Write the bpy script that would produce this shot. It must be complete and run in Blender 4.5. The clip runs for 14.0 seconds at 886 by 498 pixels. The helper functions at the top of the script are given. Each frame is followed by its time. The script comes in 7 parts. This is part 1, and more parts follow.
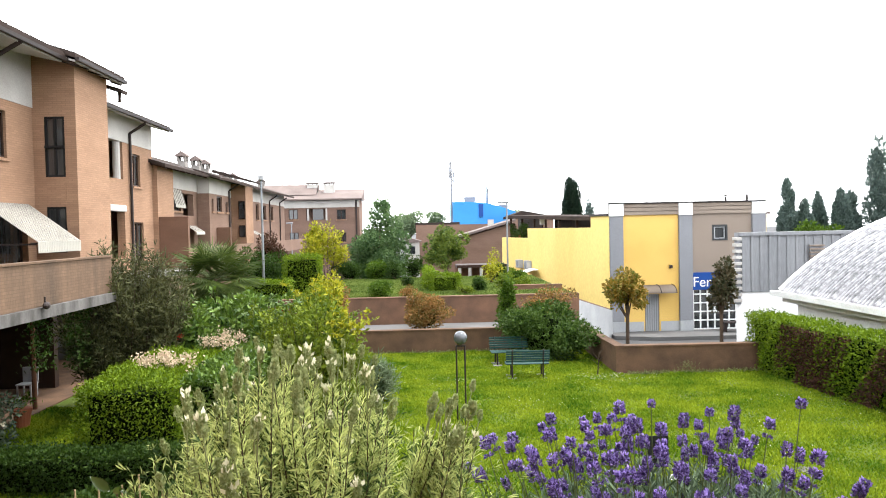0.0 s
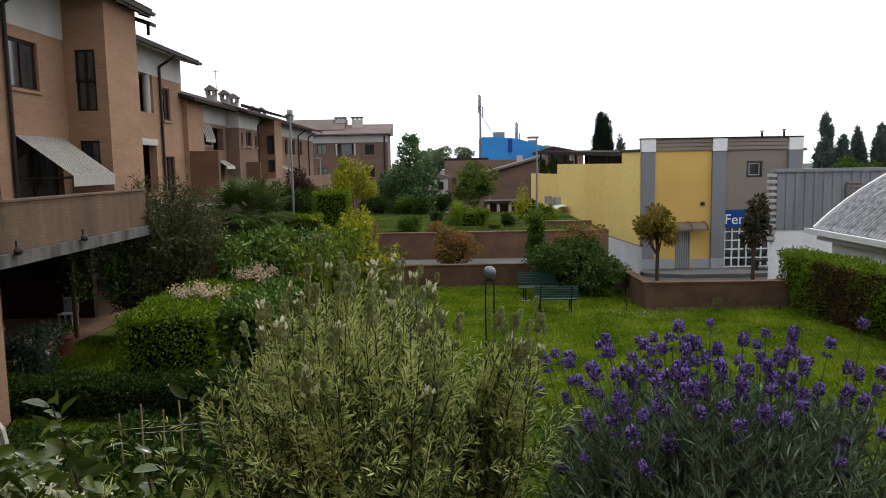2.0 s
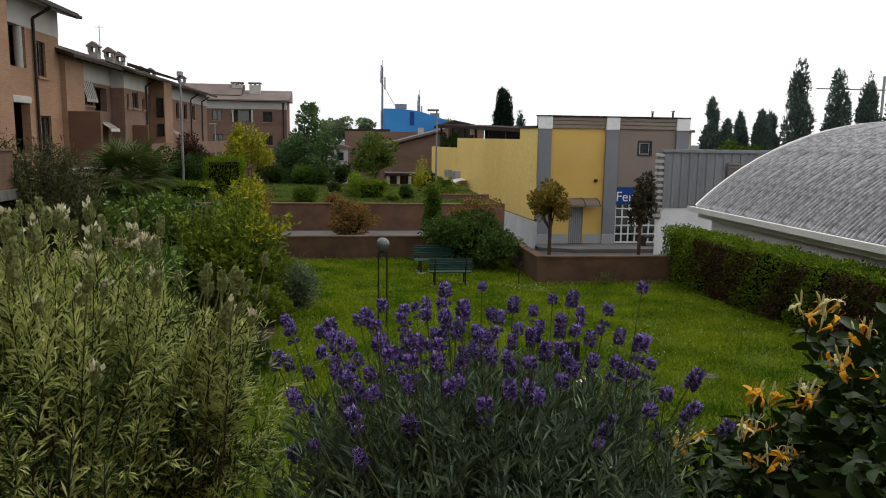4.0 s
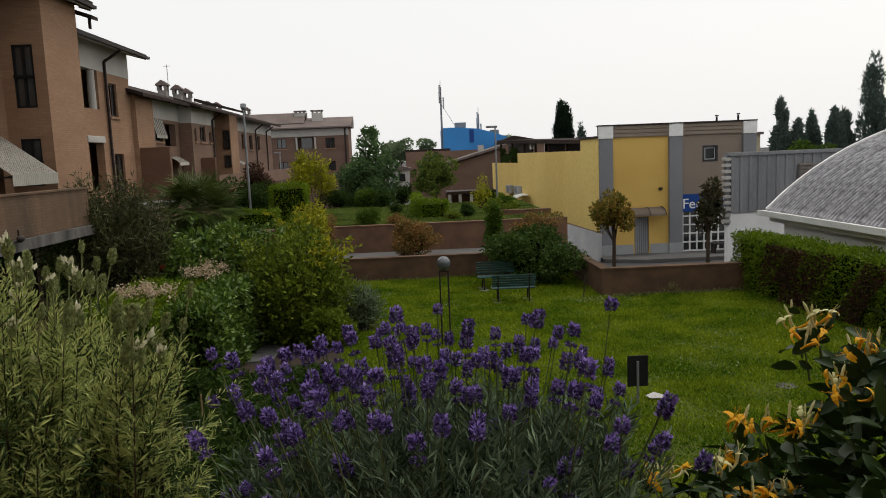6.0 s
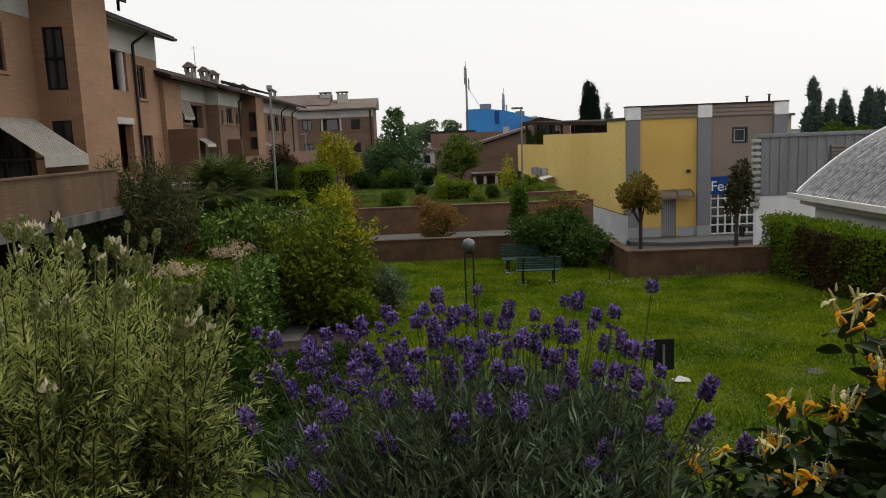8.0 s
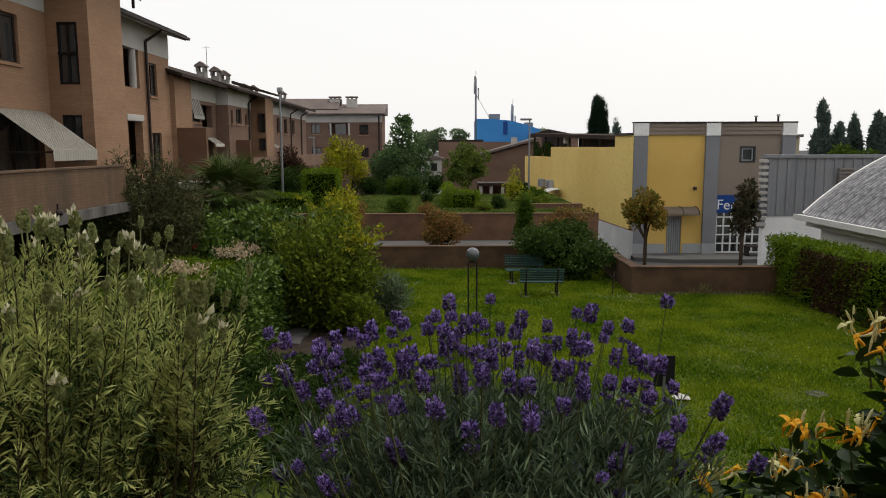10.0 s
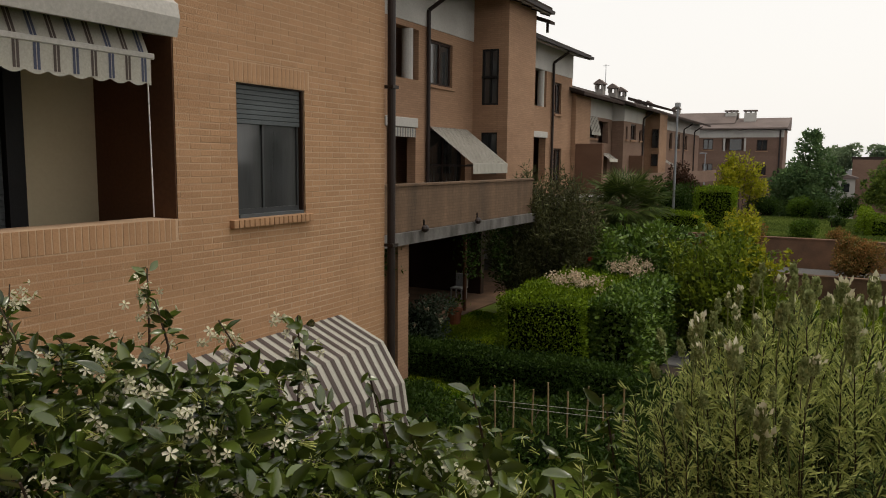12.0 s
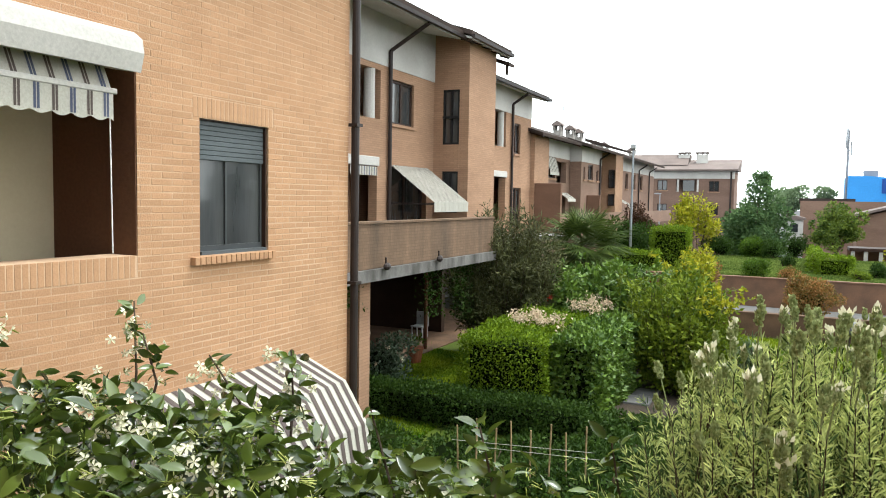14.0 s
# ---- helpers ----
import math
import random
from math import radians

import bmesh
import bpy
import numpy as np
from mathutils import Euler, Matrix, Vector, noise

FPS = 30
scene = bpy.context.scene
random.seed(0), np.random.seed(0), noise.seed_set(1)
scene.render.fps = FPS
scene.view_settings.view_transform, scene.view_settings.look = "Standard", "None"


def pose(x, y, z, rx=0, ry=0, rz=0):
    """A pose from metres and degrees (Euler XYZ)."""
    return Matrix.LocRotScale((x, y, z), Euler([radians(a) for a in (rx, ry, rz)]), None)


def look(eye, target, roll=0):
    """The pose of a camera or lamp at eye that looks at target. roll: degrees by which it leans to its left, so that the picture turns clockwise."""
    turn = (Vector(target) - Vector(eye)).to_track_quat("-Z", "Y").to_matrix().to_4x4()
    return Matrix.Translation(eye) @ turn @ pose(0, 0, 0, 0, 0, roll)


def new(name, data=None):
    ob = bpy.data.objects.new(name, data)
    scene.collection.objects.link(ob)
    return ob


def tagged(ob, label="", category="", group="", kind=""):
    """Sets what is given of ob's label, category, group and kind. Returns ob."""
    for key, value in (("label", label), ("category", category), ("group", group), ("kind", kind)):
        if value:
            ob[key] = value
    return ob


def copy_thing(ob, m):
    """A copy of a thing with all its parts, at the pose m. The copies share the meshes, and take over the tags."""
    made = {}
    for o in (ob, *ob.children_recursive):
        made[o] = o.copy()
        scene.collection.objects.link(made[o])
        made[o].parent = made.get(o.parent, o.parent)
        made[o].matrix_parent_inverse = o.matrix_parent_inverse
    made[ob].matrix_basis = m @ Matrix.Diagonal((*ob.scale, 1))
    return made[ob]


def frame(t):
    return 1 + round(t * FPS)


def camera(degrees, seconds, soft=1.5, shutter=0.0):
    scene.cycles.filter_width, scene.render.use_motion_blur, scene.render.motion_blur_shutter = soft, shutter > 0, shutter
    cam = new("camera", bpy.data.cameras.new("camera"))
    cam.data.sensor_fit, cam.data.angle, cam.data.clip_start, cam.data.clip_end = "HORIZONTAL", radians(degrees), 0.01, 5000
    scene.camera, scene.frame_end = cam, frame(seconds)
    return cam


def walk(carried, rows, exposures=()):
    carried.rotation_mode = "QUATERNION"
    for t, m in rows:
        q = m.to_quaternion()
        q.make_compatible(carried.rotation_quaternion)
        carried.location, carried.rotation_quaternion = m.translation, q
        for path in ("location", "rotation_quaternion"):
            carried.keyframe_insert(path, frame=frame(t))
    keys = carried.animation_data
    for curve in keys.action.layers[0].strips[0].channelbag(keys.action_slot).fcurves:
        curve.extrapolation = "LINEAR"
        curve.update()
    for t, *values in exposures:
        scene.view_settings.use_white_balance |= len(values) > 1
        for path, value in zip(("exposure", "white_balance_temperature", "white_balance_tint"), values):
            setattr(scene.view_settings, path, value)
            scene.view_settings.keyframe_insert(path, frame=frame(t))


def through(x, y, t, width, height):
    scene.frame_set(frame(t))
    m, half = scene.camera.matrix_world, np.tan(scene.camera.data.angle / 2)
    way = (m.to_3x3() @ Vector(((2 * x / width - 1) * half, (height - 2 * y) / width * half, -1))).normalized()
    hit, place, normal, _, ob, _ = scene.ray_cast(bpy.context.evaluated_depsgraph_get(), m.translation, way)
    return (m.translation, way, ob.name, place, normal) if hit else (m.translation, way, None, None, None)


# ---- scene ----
cam = camera(61.0, 14.0, 1.0)
EXPOSURES = [(0, 1.45, 6150, 10), (0.35, 1.05, 6050, 10), (0.7, 0.9, 6000, 10), (1.5, 0.35, 6050, 10), (2.5, -0.6, 6070, 10), (5, -0.45, 6450, 10), (5.5, -0.6, 6450, 10), (6.3, -0.68, 6500, 10), (7.5, -0.7, 6500, 10), (8, -0.65, 6500, 10), (10.5, -0.6, 6500, 10), (11.5, -0.7, 6500, 10), (12, -0.62, 6750, 10), (12.6, -0.27, 6850, 10), (13, 0.15, 6500, 10), (13.6, 0.72, 6250, 6), (14, 1.02, 6000, 3)]
PATH = [
    (0, (0.64, 0.6, 4.8), (0.707, 2.598, 4.745), -1.2),
    (0.2, (0.632, 0.598, 4.801), (0.701, 2.595, 4.737), -0.6),
    (0.5, (0.619, 0.596, 4.801), (0.7, 2.594, 4.767), -0.6),
    (1, (0.605, 0.593, 4.788), (0.594, 2.588, 4.641), -0.7),
    (1.5, (0.594, 0.587, 4.786), (0.517, 2.574, 4.576), -1.5),
    (2, (0.592, 0.59, 4.778), (0.582, 2.578, 4.555), -1.0),
    (2.5, (0.61, 0.613, 4.762), (0.867, 2.573, 4.457), -1.2),
    (2.7, (0.619, 0.618, 4.759), (1.009, 2.555, 4.449), -0.7),
    (4.8, (0.91, 0.778, 4.724), (1.008, 2.757, 4.453), -0.8),
    (5, (0.927, 0.776, 4.727), (1.009, 2.761, 4.502), -1.8),
    (5.5, (0.94, 0.78, 4.727), (1.058, 2.762, 4.487), -2.1),
    (6, (0.933, 0.789, 4.724), (1.009, 2.772, 4.477), -2.3),
    (6.5, (0.925, 0.788, 4.723), (0.985, 2.772, 4.477), -2.2),
    (7, (0.917, 0.787, 4.725), (0.954, 2.767, 4.443), -2.4),
    (7.5, (0.913, 0.793, 4.723), (0.942, 2.769, 4.413), -2.3),
    (8, (0.915, 0.784, 4.725), (0.924, 2.763, 4.433), -2.3),
    (10.5, (0.901, 0.789, 4.723), (0.905, 2.773, 4.465), 0.1),
    (11, (0.856, 0.793, 4.729), (0.884, 2.779, 4.493), -0.5),
    (11.5, (0.569, 0.851, 4.736), (0.078, 2.777, 4.513), -0.2),
    (12, (0.496, 0.68, 4.774), (-0.447, 2.428, 4.538), 0.6),
    (12.5, (0.426, 0.65, 4.768), (-0.699, 2.282, 4.503), -0.1),
    (13, (0.415, 0.638, 4.763), (-0.728, 2.253, 4.471), -0.0),
    (13.5, (0.422, 0.643, 4.761), (-0.6, 2.319, 4.382), 0.5),
    (14, (0.446, 0.656, 4.765), (-0.406, 2.461, 4.632), 1.0),
]
walk(cam, [(t, look(eye, target, roll)) for t, eye, target, roll in PATH], EXPOSURES)

# ---- light ----
world = bpy.data.worlds.new("overcast_sky")
scene.world = world
world.use_nodes = True
wn, wl = world.node_tree.nodes, world.node_tree.links
sky = wn.new("ShaderNodeTexSky")
sky.sky_type, sky.sun_disc = "NISHITA", False
sky.sun_elevation, sky.sun_rotation = radians(45), radians(63)
sky.air_density, sky.dust_density, sky.ozone_density = 1.0, 6.0, 1.0
dim = wn.new("ShaderNodeVectorMath")
dim.operation = "SCALE"
dim.inputs["Scale"].default_value = 0.10
veil = wn.new("ShaderNodeMixRGB")
veil.inputs["Fac"].default_value = 0.85
veil.inputs["Color2"].default_value = (1.03, 1.02, 1.0, 1)
wl.new(sky.outputs["Color"], dim.inputs[0])
wl.new(dim.outputs["Vector"], veil.inputs["Color1"])
wl.new(veil.outputs["Color"], wn["Background"].inputs["Color"])
wn["Background"].inputs["Strength"].default_value = 1.62
sun = new("sun", bpy.data.lights.new("sun", "SUN"))
sun.data.energy, sun.data.angle, sun.data.color = 2.0, radians(10), (1.0, 0.95, 0.86)
sun.matrix_world = look((7, 1, 42), (0, 0, 20.0))


# ---- materials ----
def mat(name, col, col2=None, rough=0.8, scale=1.5, fine=30.0, fade=0.5, bump=0.15, metal=0.0, stretch=(1, 1, 1), grain=0.12, island=0.0, gloss=0.2, courses=0.0, grooves=0.0):
    m = bpy.data.materials.new(name)
    m.use_nodes = True
    n, l = m.node_tree.nodes, m.node_tree.links
    b = n["Principled BSDF"]
    b.inputs["Roughness"].default_value, b.inputs["Metallic"].default_value = rough, metal
    b.inputs["Specular IOR Level"].default_value = gloss
    tc, mp = n.new("ShaderNodeTexCoord"), n.new("ShaderNodeMapping")
    mp.inputs["Scale"].default_value = stretch
    l.new(tc.outputs["Object"], mp.inputs["Vector"])
    big, small = n.new("ShaderNodeTexNoise"), n.new("ShaderNodeTexNoise")
    big.inputs["Scale"].default_value, big.inputs["Detail"].default_value = scale, 6
    small.inputs["Scale"].default_value, small.inputs["Detail"].default_value = fine, 4
    for q in (big, small):
        l.new(mp.outputs["Vector"], q.inputs["Vector"])
    ramp = n.new("ShaderNodeMapRange")
    ramp.inputs["From Min"].default_value, ramp.inputs["From Max"].default_value = 0.35, 0.7
    l.new(big.outputs["Fac"], ramp.inputs["Value"])
    mix = n.new("ShaderNodeMixRGB")
    mix.inputs["Color1"].default_value = (*col, 1)
    c2 = col2 or tuple(c * (1 - fade * 0.6) for c in col)
    mix.inputs["Color2"].default_value = (*c2, 1)
    l.new(ramp.outputs["Result"], mix.inputs["Fac"])
    hsv = n.new("ShaderNodeHueSaturation")
    l.new(mix.outputs["Color"], hsv.inputs["Color"])
    val = n.new("ShaderNodeMapRange")
    val.inputs["To Min"].default_value, val.inputs["To Max"].default_value = 1 - grain * 2, 1 + grain * 2
    l.new(small.outputs["Fac"], val.inputs["Value"])
    out = val.outputs["Result"]
    if island:
        geo, info = n.new("ShaderNodeNewGeometry"), n.new("ShaderNodeObjectInfo")
        add = n.new("ShaderNodeMath")
        add.operation = "ADD"
        l.new(geo.outputs["Random Per Island"], add.inputs[0])
        l.new(info.outputs["Random"], add.inputs[1])
        fr = n.new("ShaderNodeMath")
        fr.operation = "FRACT"
        l.new(add.outputs[0], fr.inputs[0])
        iv = n.new("ShaderNodeMapRange")
        iv.inputs["To Min"].default_value, iv.inputs["To Max"].default_value = 1 - island, 1 + island
        l.new(fr.outputs[0], iv.inputs["Value"])
        mul = n.new("ShaderNodeMath")
        mul.operation = "MULTIPLY"
        l.new(out, mul.inputs[0])
        l.new(iv.outputs["Result"], mul.inputs[1])
        out = mul.outputs[0]
    if courses:
        # brick courses too small to build: length along the wall, height up it
        sep, com, ad = n.new("ShaderNodeSeparateXYZ"), n.new("ShaderNodeCombineXYZ"), n.new("ShaderNodeMath")
        l.new(tc.outputs["Object"], sep.inputs[0])
        l.new(sep.outputs["X"], ad.inputs[0])
        l.new(sep.outputs["Y"], ad.inputs[1])
        l.new(ad.outputs[0], com.inputs["X"])
        l.new(sep.outputs["Z"], com.inputs["Y"])
        br = n.new("ShaderNodeTexBrick")
        br.inputs["Scale"].default_value, br.inputs["Brick Width"].default_value, br.inputs["Row Height"].default_value = 1.0, 0.262, 0.0655
        br.inputs["Mortar Size"].default_value, br.inputs["Mortar Smooth"].default_value = 0.008, 0.3
        br.inputs["Color1"].default_value, br.inputs["Color2"].default_value = (1.0, 1.0, 1.0, 1), (1 - courses * 0.6, 1 - courses * 0.6, 1 - courses * 0.6, 1)
        br.inputs["Mortar"].default_value = (1 - courses, 1 - courses, 1 - courses, 1)
        l.new(com.outputs[0], br.inputs["Vector"])
        mb = n.new("ShaderNodeMath")
        mb.operation = "MULTIPLY"
        l.new(out, mb.inputs[0])
        l.new(br.outputs["Color"], mb.inputs[1])
        out = mb.outputs[0]
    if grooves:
        # darker in the troughs of corrugated sheets, paler on their crests
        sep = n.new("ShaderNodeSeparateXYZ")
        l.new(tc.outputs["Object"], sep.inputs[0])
        ph, sn, trough_tone, md = (n.new("ShaderNodeMath") for _ in range(4))
        ph.operation, sn.operation, trough_tone.operation, md.operation = "MULTIPLY", "SINE", "MULTIPLY_ADD", "MULTIPLY"
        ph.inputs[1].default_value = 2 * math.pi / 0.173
        trough_tone.inputs[1].default_value, trough_tone.inputs[2].default_value = grooves, 1.0
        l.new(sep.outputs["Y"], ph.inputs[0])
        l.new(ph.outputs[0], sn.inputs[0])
        l.new(sn.outputs[0], trough_tone.inputs[0])
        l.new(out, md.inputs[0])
        l.new(trough_tone.outputs[0], md.inputs[1])
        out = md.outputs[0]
    l.new(out, hsv.inputs["Value"])
    l.new(hsv.outputs["Color"], b.inputs["Base Color"])
    if bump:
        bp = n.new("ShaderNodeBump")
        bp.inputs["Strength"].default_value, bp.inputs["Distance"].default_value = bump, 0.02
        l.new(small.outputs["Fac"], bp.inputs["Height"])
        l.new(bp.outputs["Normal"], b.inputs["Normal"])
    return m


def leaf_mat(name, col, col2, rough=0.55, through=0.3, gloss=0.12, patch=0.5, patch_size=1.3):
    """Leaves: each one has a tone of its own between two colours, and lets some light through."""
    m = bpy.data.materials.new(name)
    m.use_nodes = True
    n, l = m.node_tree.nodes, m.node_tree.links
    b = n["Principled BSDF"]
    b.inputs["Roughness"].default_value = rough
    b.inputs["Specular IOR Level"].default_value = gloss
    geo, ns, tc = n.new("ShaderNodeNewGeometry"), n.new("ShaderNodeTexNoise"), n.new("ShaderNodeTexCoord")
    ns.inputs["Scale"].default_value, ns.inputs["Detail"].default_value = patch_size, 5
    l.new(tc.outputs["Object"], ns.inputs["Vector"])
    add = n.new("ShaderNodeMath")
    add.operation = "MULTIPLY_ADD"
    add.inputs[1].default_value, add.inputs[2].default_value = 0.7, -0.1 - 0.5 * (patch - 0.5)
    l.new(geo.outputs["Random Per Island"], add.inputs[0])
    ad2 = n.new("ShaderNodeMath")
    ad2.operation = "MULTIPLY_ADD"
    ad2.inputs[1].default_value = patch
    ad2.use_clamp = True
    l.new(ns.outputs["Fac"], ad2.inputs[0])
    l.new(add.outputs[0], ad2.inputs[2])
    mix = n.new("ShaderNodeMixRGB")
    mix.inputs["Color1"].default_value, mix.inputs["Color2"].default_value = (*col, 1), (*col2, 1)
    l.new(ad2.outputs[0], mix.inputs["Fac"])
    l.new(mix.outputs["Color"], b.inputs["Base Color"])
    tr, ms = n.new("ShaderNodeBsdfTranslucent"), n.new("ShaderNodeMixShader")
    l.new(mix.outputs["Color"], tr.inputs["Color"])
    ms.inputs["Fac"].default_value = through
    l.new(b.outputs[0], ms.inputs[1])
    l.new(tr.outputs[0], ms.inputs[2])
    l.new(ms.outputs[0], n["Material Output"].inputs["Surface"])
    return m


M = {
    "leaf_tree": leaf_mat("leaf_tree", (0.028, 0.066, 0.024), (0.125, 0.195, 0.07), patch=0.8, patch_size=0.7),
    "petal_lilac": leaf_mat("petal_lilac", (0.23, 0.15, 0.49), (0.48, 0.37, 0.78), 0.7),
    "bud_green": leaf_mat("bud_green", (0.25, 0.32, 0.05), (0.62, 0.62, 0.22), 0.6),
    "chimney_render": mat("chimney_render", (0.27, 0.25, 0.23), (0.18, 0.165, 0.15), 0.9, 2, 30, bump=0.1),
    "slab_edge": mat("slab_edge", (0.15, 0.142, 0.135), (0.045, 0.042, 0.038), 0.9, 1.8, 30, bump=0.3, stretch=(1.5, 1.5, 0.6)),
    "parapet_brick": mat("parapet_brick", (0.18, 0.115, 0.073), (0.085, 0.06, 0.042), 0.9, 0.9, 26, bump=0.3, stretch=(1.6, 1.6, 0.22), courses=0.2),
    # older lavender leaves, also darkened to stand for shade inside the bush
    "leaf_silver_old_shade": leaf_mat("leaf_silver_old_shade", (0.007, 0.018, 0.005), (0.075, 0.128, 0.04), 0.6, 0.3, patch=0.8, patch_size=11),
    "spike_green": leaf_mat("spike_green", (0.14, 0.18, 0.06), (0.46, 0.50, 0.24), 0.7),
    "brick_light": mat("brick_light", (0.378, 0.222, 0.125), (0.335, 0.19, 0.104), 0.9, 2.0, 60, bump=0.3, island=0.08),
    "mortar": mat("mortar", (0.48, 0.335, 0.225), (0.40, 0.265, 0.17), 0.95, 2, 80, bump=0.3),
    "brick_wall": mat("brick_wall", (0.335, 0.205, 0.13), (0.28, 0.168, 0.105), 0.9, 0.6, 26, bump=0.3, stretch=(1, 1, 3), courses=0.22),
    "brick_end": mat("brick_end", (0.165, 0.105, 0.08), (0.135, 0.085, 0.064), 0.9, 0.4, 12, bump=0.1, stretch=(1, 1, 3), courses=0.15),
    "brick_dark": mat("brick_dark", (0.15, 0.085, 0.056), (0.12, 0.066, 0.043), 0.9, 0.7, 26, bump=0.3, stretch=(1, 1, 3)),
    "brick_far": mat("brick_far", (0.215, 0.138, 0.102), (0.175, 0.11, 0.08), 0.9, 0.4, 12, bump=0.1, stretch=(1, 1, 3), courses=0.18),
    "plaster_white": mat("plaster_white", (0.44, 0.425, 0.4), (0.36, 0.345, 0.32), 0.85, 0.8, 30, bump=0.1),
    "plaster_cream": mat("plaster_cream", (0.45, 0.385, 0.265), (0.40, 0.34, 0.23), 0.85, 0.8, 30, bump=0.03, grain=0.03),
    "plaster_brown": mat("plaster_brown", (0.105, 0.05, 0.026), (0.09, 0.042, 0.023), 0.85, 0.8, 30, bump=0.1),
    # brighter copy of plaster_yellow, makes up for light missing on the side wall
    "plaster_yellow_lit": mat("plaster_yellow_lit", (0.80, 0.60, 0.21), (0.70, 0.49, 0.15), 0.8, 0.25, 14, bump=0.05, stretch=(1.0, 1.0, 0.35)),
    "plaster_yellow": mat("plaster_yellow", (0.64, 0.43, 0.125), (0.57, 0.37, 0.10), 0.85, 0.5, 20, bump=0.08),
    "plaster_taupe": mat("plaster_taupe", (0.247, 0.203, 0.165), (0.217, 0.176, 0.143), 0.85, 0.6, 20, bump=0.1),
    "grey_paint": mat("grey_paint", (0.205, 0.21, 0.225), (0.175, 0.18, 0.195), 0.7, 0.6, 20, bump=0.05),
    "grey_plinth": mat("grey_plinth", (0.36, 0.37, 0.38), (0.28, 0.29, 0.30), 0.8, 0.9, 25, bump=0.1),
    "white_paint": mat("white_paint", (0.78, 0.78, 0.77), (0.68, 0.68, 0.67), 0.5, 1.5, 20, bump=0.03),
    "wall_red": mat("wall_red", (0.175, 0.097, 0.06), (0.09, 0.055, 0.038), 0.9, 1.3, 24, bump=0.3),
    "wall_brown": mat("wall_brown", (0.125, 0.073, 0.043), (0.06, 0.037, 0.024), 0.9, 1.4, 24, bump=0.3),
    "concrete": mat("concrete", (0.26, 0.25, 0.235), (0.14, 0.135, 0.13), 0.9, 1.2, 30, bump=0.3),
    "road": mat("road", (0.07, 0.07, 0.072), (0.05, 0.05, 0.052), 0.9, 0.4, 60, bump=0.3),
    "pavement": mat("pavement", (0.125, 0.122, 0.12), (0.085, 0.083, 0.081), 0.9, 0.6, 40, bump=0.2),
    "soil": mat("soil", (0.05, 0.038, 0.028), (0.03, 0.023, 0.018), 0.95, 3, 40, bump=0.5),
    "grass_bed": mat("grass_bed", (0.062, 0.092, 0.006), (0.045, 0.06, 0.006), 0.9, 0.35, 25, bump=0.6, grain=0.2),
    "roof_dark": mat("roof_dark", (0.05, 0.037, 0.032), (0.032, 0.025, 0.022), 0.9, 1.2, 20, bump=0.2, gloss=0.05),
    "roof_tile": mat("roof_tile", (0.165, 0.13, 0.118), (0.12, 0.095, 0.086), 0.85, 0.6, 14, bump=0.3),
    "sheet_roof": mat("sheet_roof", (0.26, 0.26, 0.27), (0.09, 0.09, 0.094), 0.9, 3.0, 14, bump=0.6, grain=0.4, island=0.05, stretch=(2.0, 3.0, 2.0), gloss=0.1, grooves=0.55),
    "metal_clad": mat("metal_clad", (0.235, 0.24, 0.25), (0.185, 0.19, 0.20), 0.5, 0.7, 10, bump=0.03, stretch=(2, 2, 0.3)),
    "dark_metal": mat("dark_metal", (0.028, 0.02, 0.018), None, 0.45, 3, 40, bump=0.03),
    "steel": mat("steel", (0.25, 0.265, 0.285), (0.20, 0.215, 0.23), 0.4, 3, 40, bump=0.02, metal=0.5),
    "bench_green": mat("bench_green", (0.016, 0.052, 0.044), (0.012, 0.04, 0.035), 0.5, 3, 40, bump=0.05),
    "black": mat("black", (0.012, 0.012, 0.013), None, 0.6, 3, 40, bump=0.02),
    "globe": mat("globe", (0.1, 0.11, 0.12), (0.08, 0.085, 0.095), 0.15, 3, 40, bump=0, gloss=0.6),
    "glass_curtain": mat("glass_curtain", (0.028, 0.03, 0.031), (0.058, 0.06, 0.06), 0.07, 1.1, 20, bump=0, gloss=0.8, stretch=(3, 3, 0.25)),
    "glass_dark": mat("glass_dark", (0.015, 0.018, 0.02), (0.025, 0.028, 0.03), 0.06, 1.5, 20, bump=0, gloss=0.9),
    "shutter_grey": mat("shutter_grey", (0.078, 0.089, 0.095), (0.063, 0.072, 0.077), 0.5, 2, 30, bump=0.02),
    "frame_grey": mat("frame_grey", (0.045, 0.048, 0.05), (0.035, 0.038, 0.04), 0.4, 3, 40, bump=0.02),
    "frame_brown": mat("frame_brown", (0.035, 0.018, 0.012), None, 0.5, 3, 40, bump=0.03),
    "sign_blue": mat("sign_blue", (0.012, 0.055, 0.24), (0.012, 0.05, 0.21), 0.4, 1, 20, bump=0),
    "blue_clad": mat("blue_clad", (0.05, 0.25, 0.60), (0.04, 0.21, 0.52), 0.6, 0.4, 8, bump=0.05),
    "canvas_white": mat("canvas_white", (0.38, 0.365, 0.32), (0.32, 0.31, 0.27), 0.9, 2, 60, bump=0.1),
    "canvas_dark": mat("canvas_dark", (0.085, 0.068, 0.062), (0.07, 0.056, 0.052), 0.9, 2, 60, bump=0.1),
    "canvas_blue": mat("canvas_blue", (0.075, 0.085, 0.13), None, 0.9, 2, 60, bump=0.1),
    "bamboo": mat("bamboo", (0.30, 0.22, 0.12), (0.20, 0.14, 0.075), 0.6, 6, 40, bump=0.1),
    "terracotta": mat("terracotta", (0.33, 0.12, 0.06), (0.26, 0.09, 0.05), 0.85, 4, 50, bump=0.1),
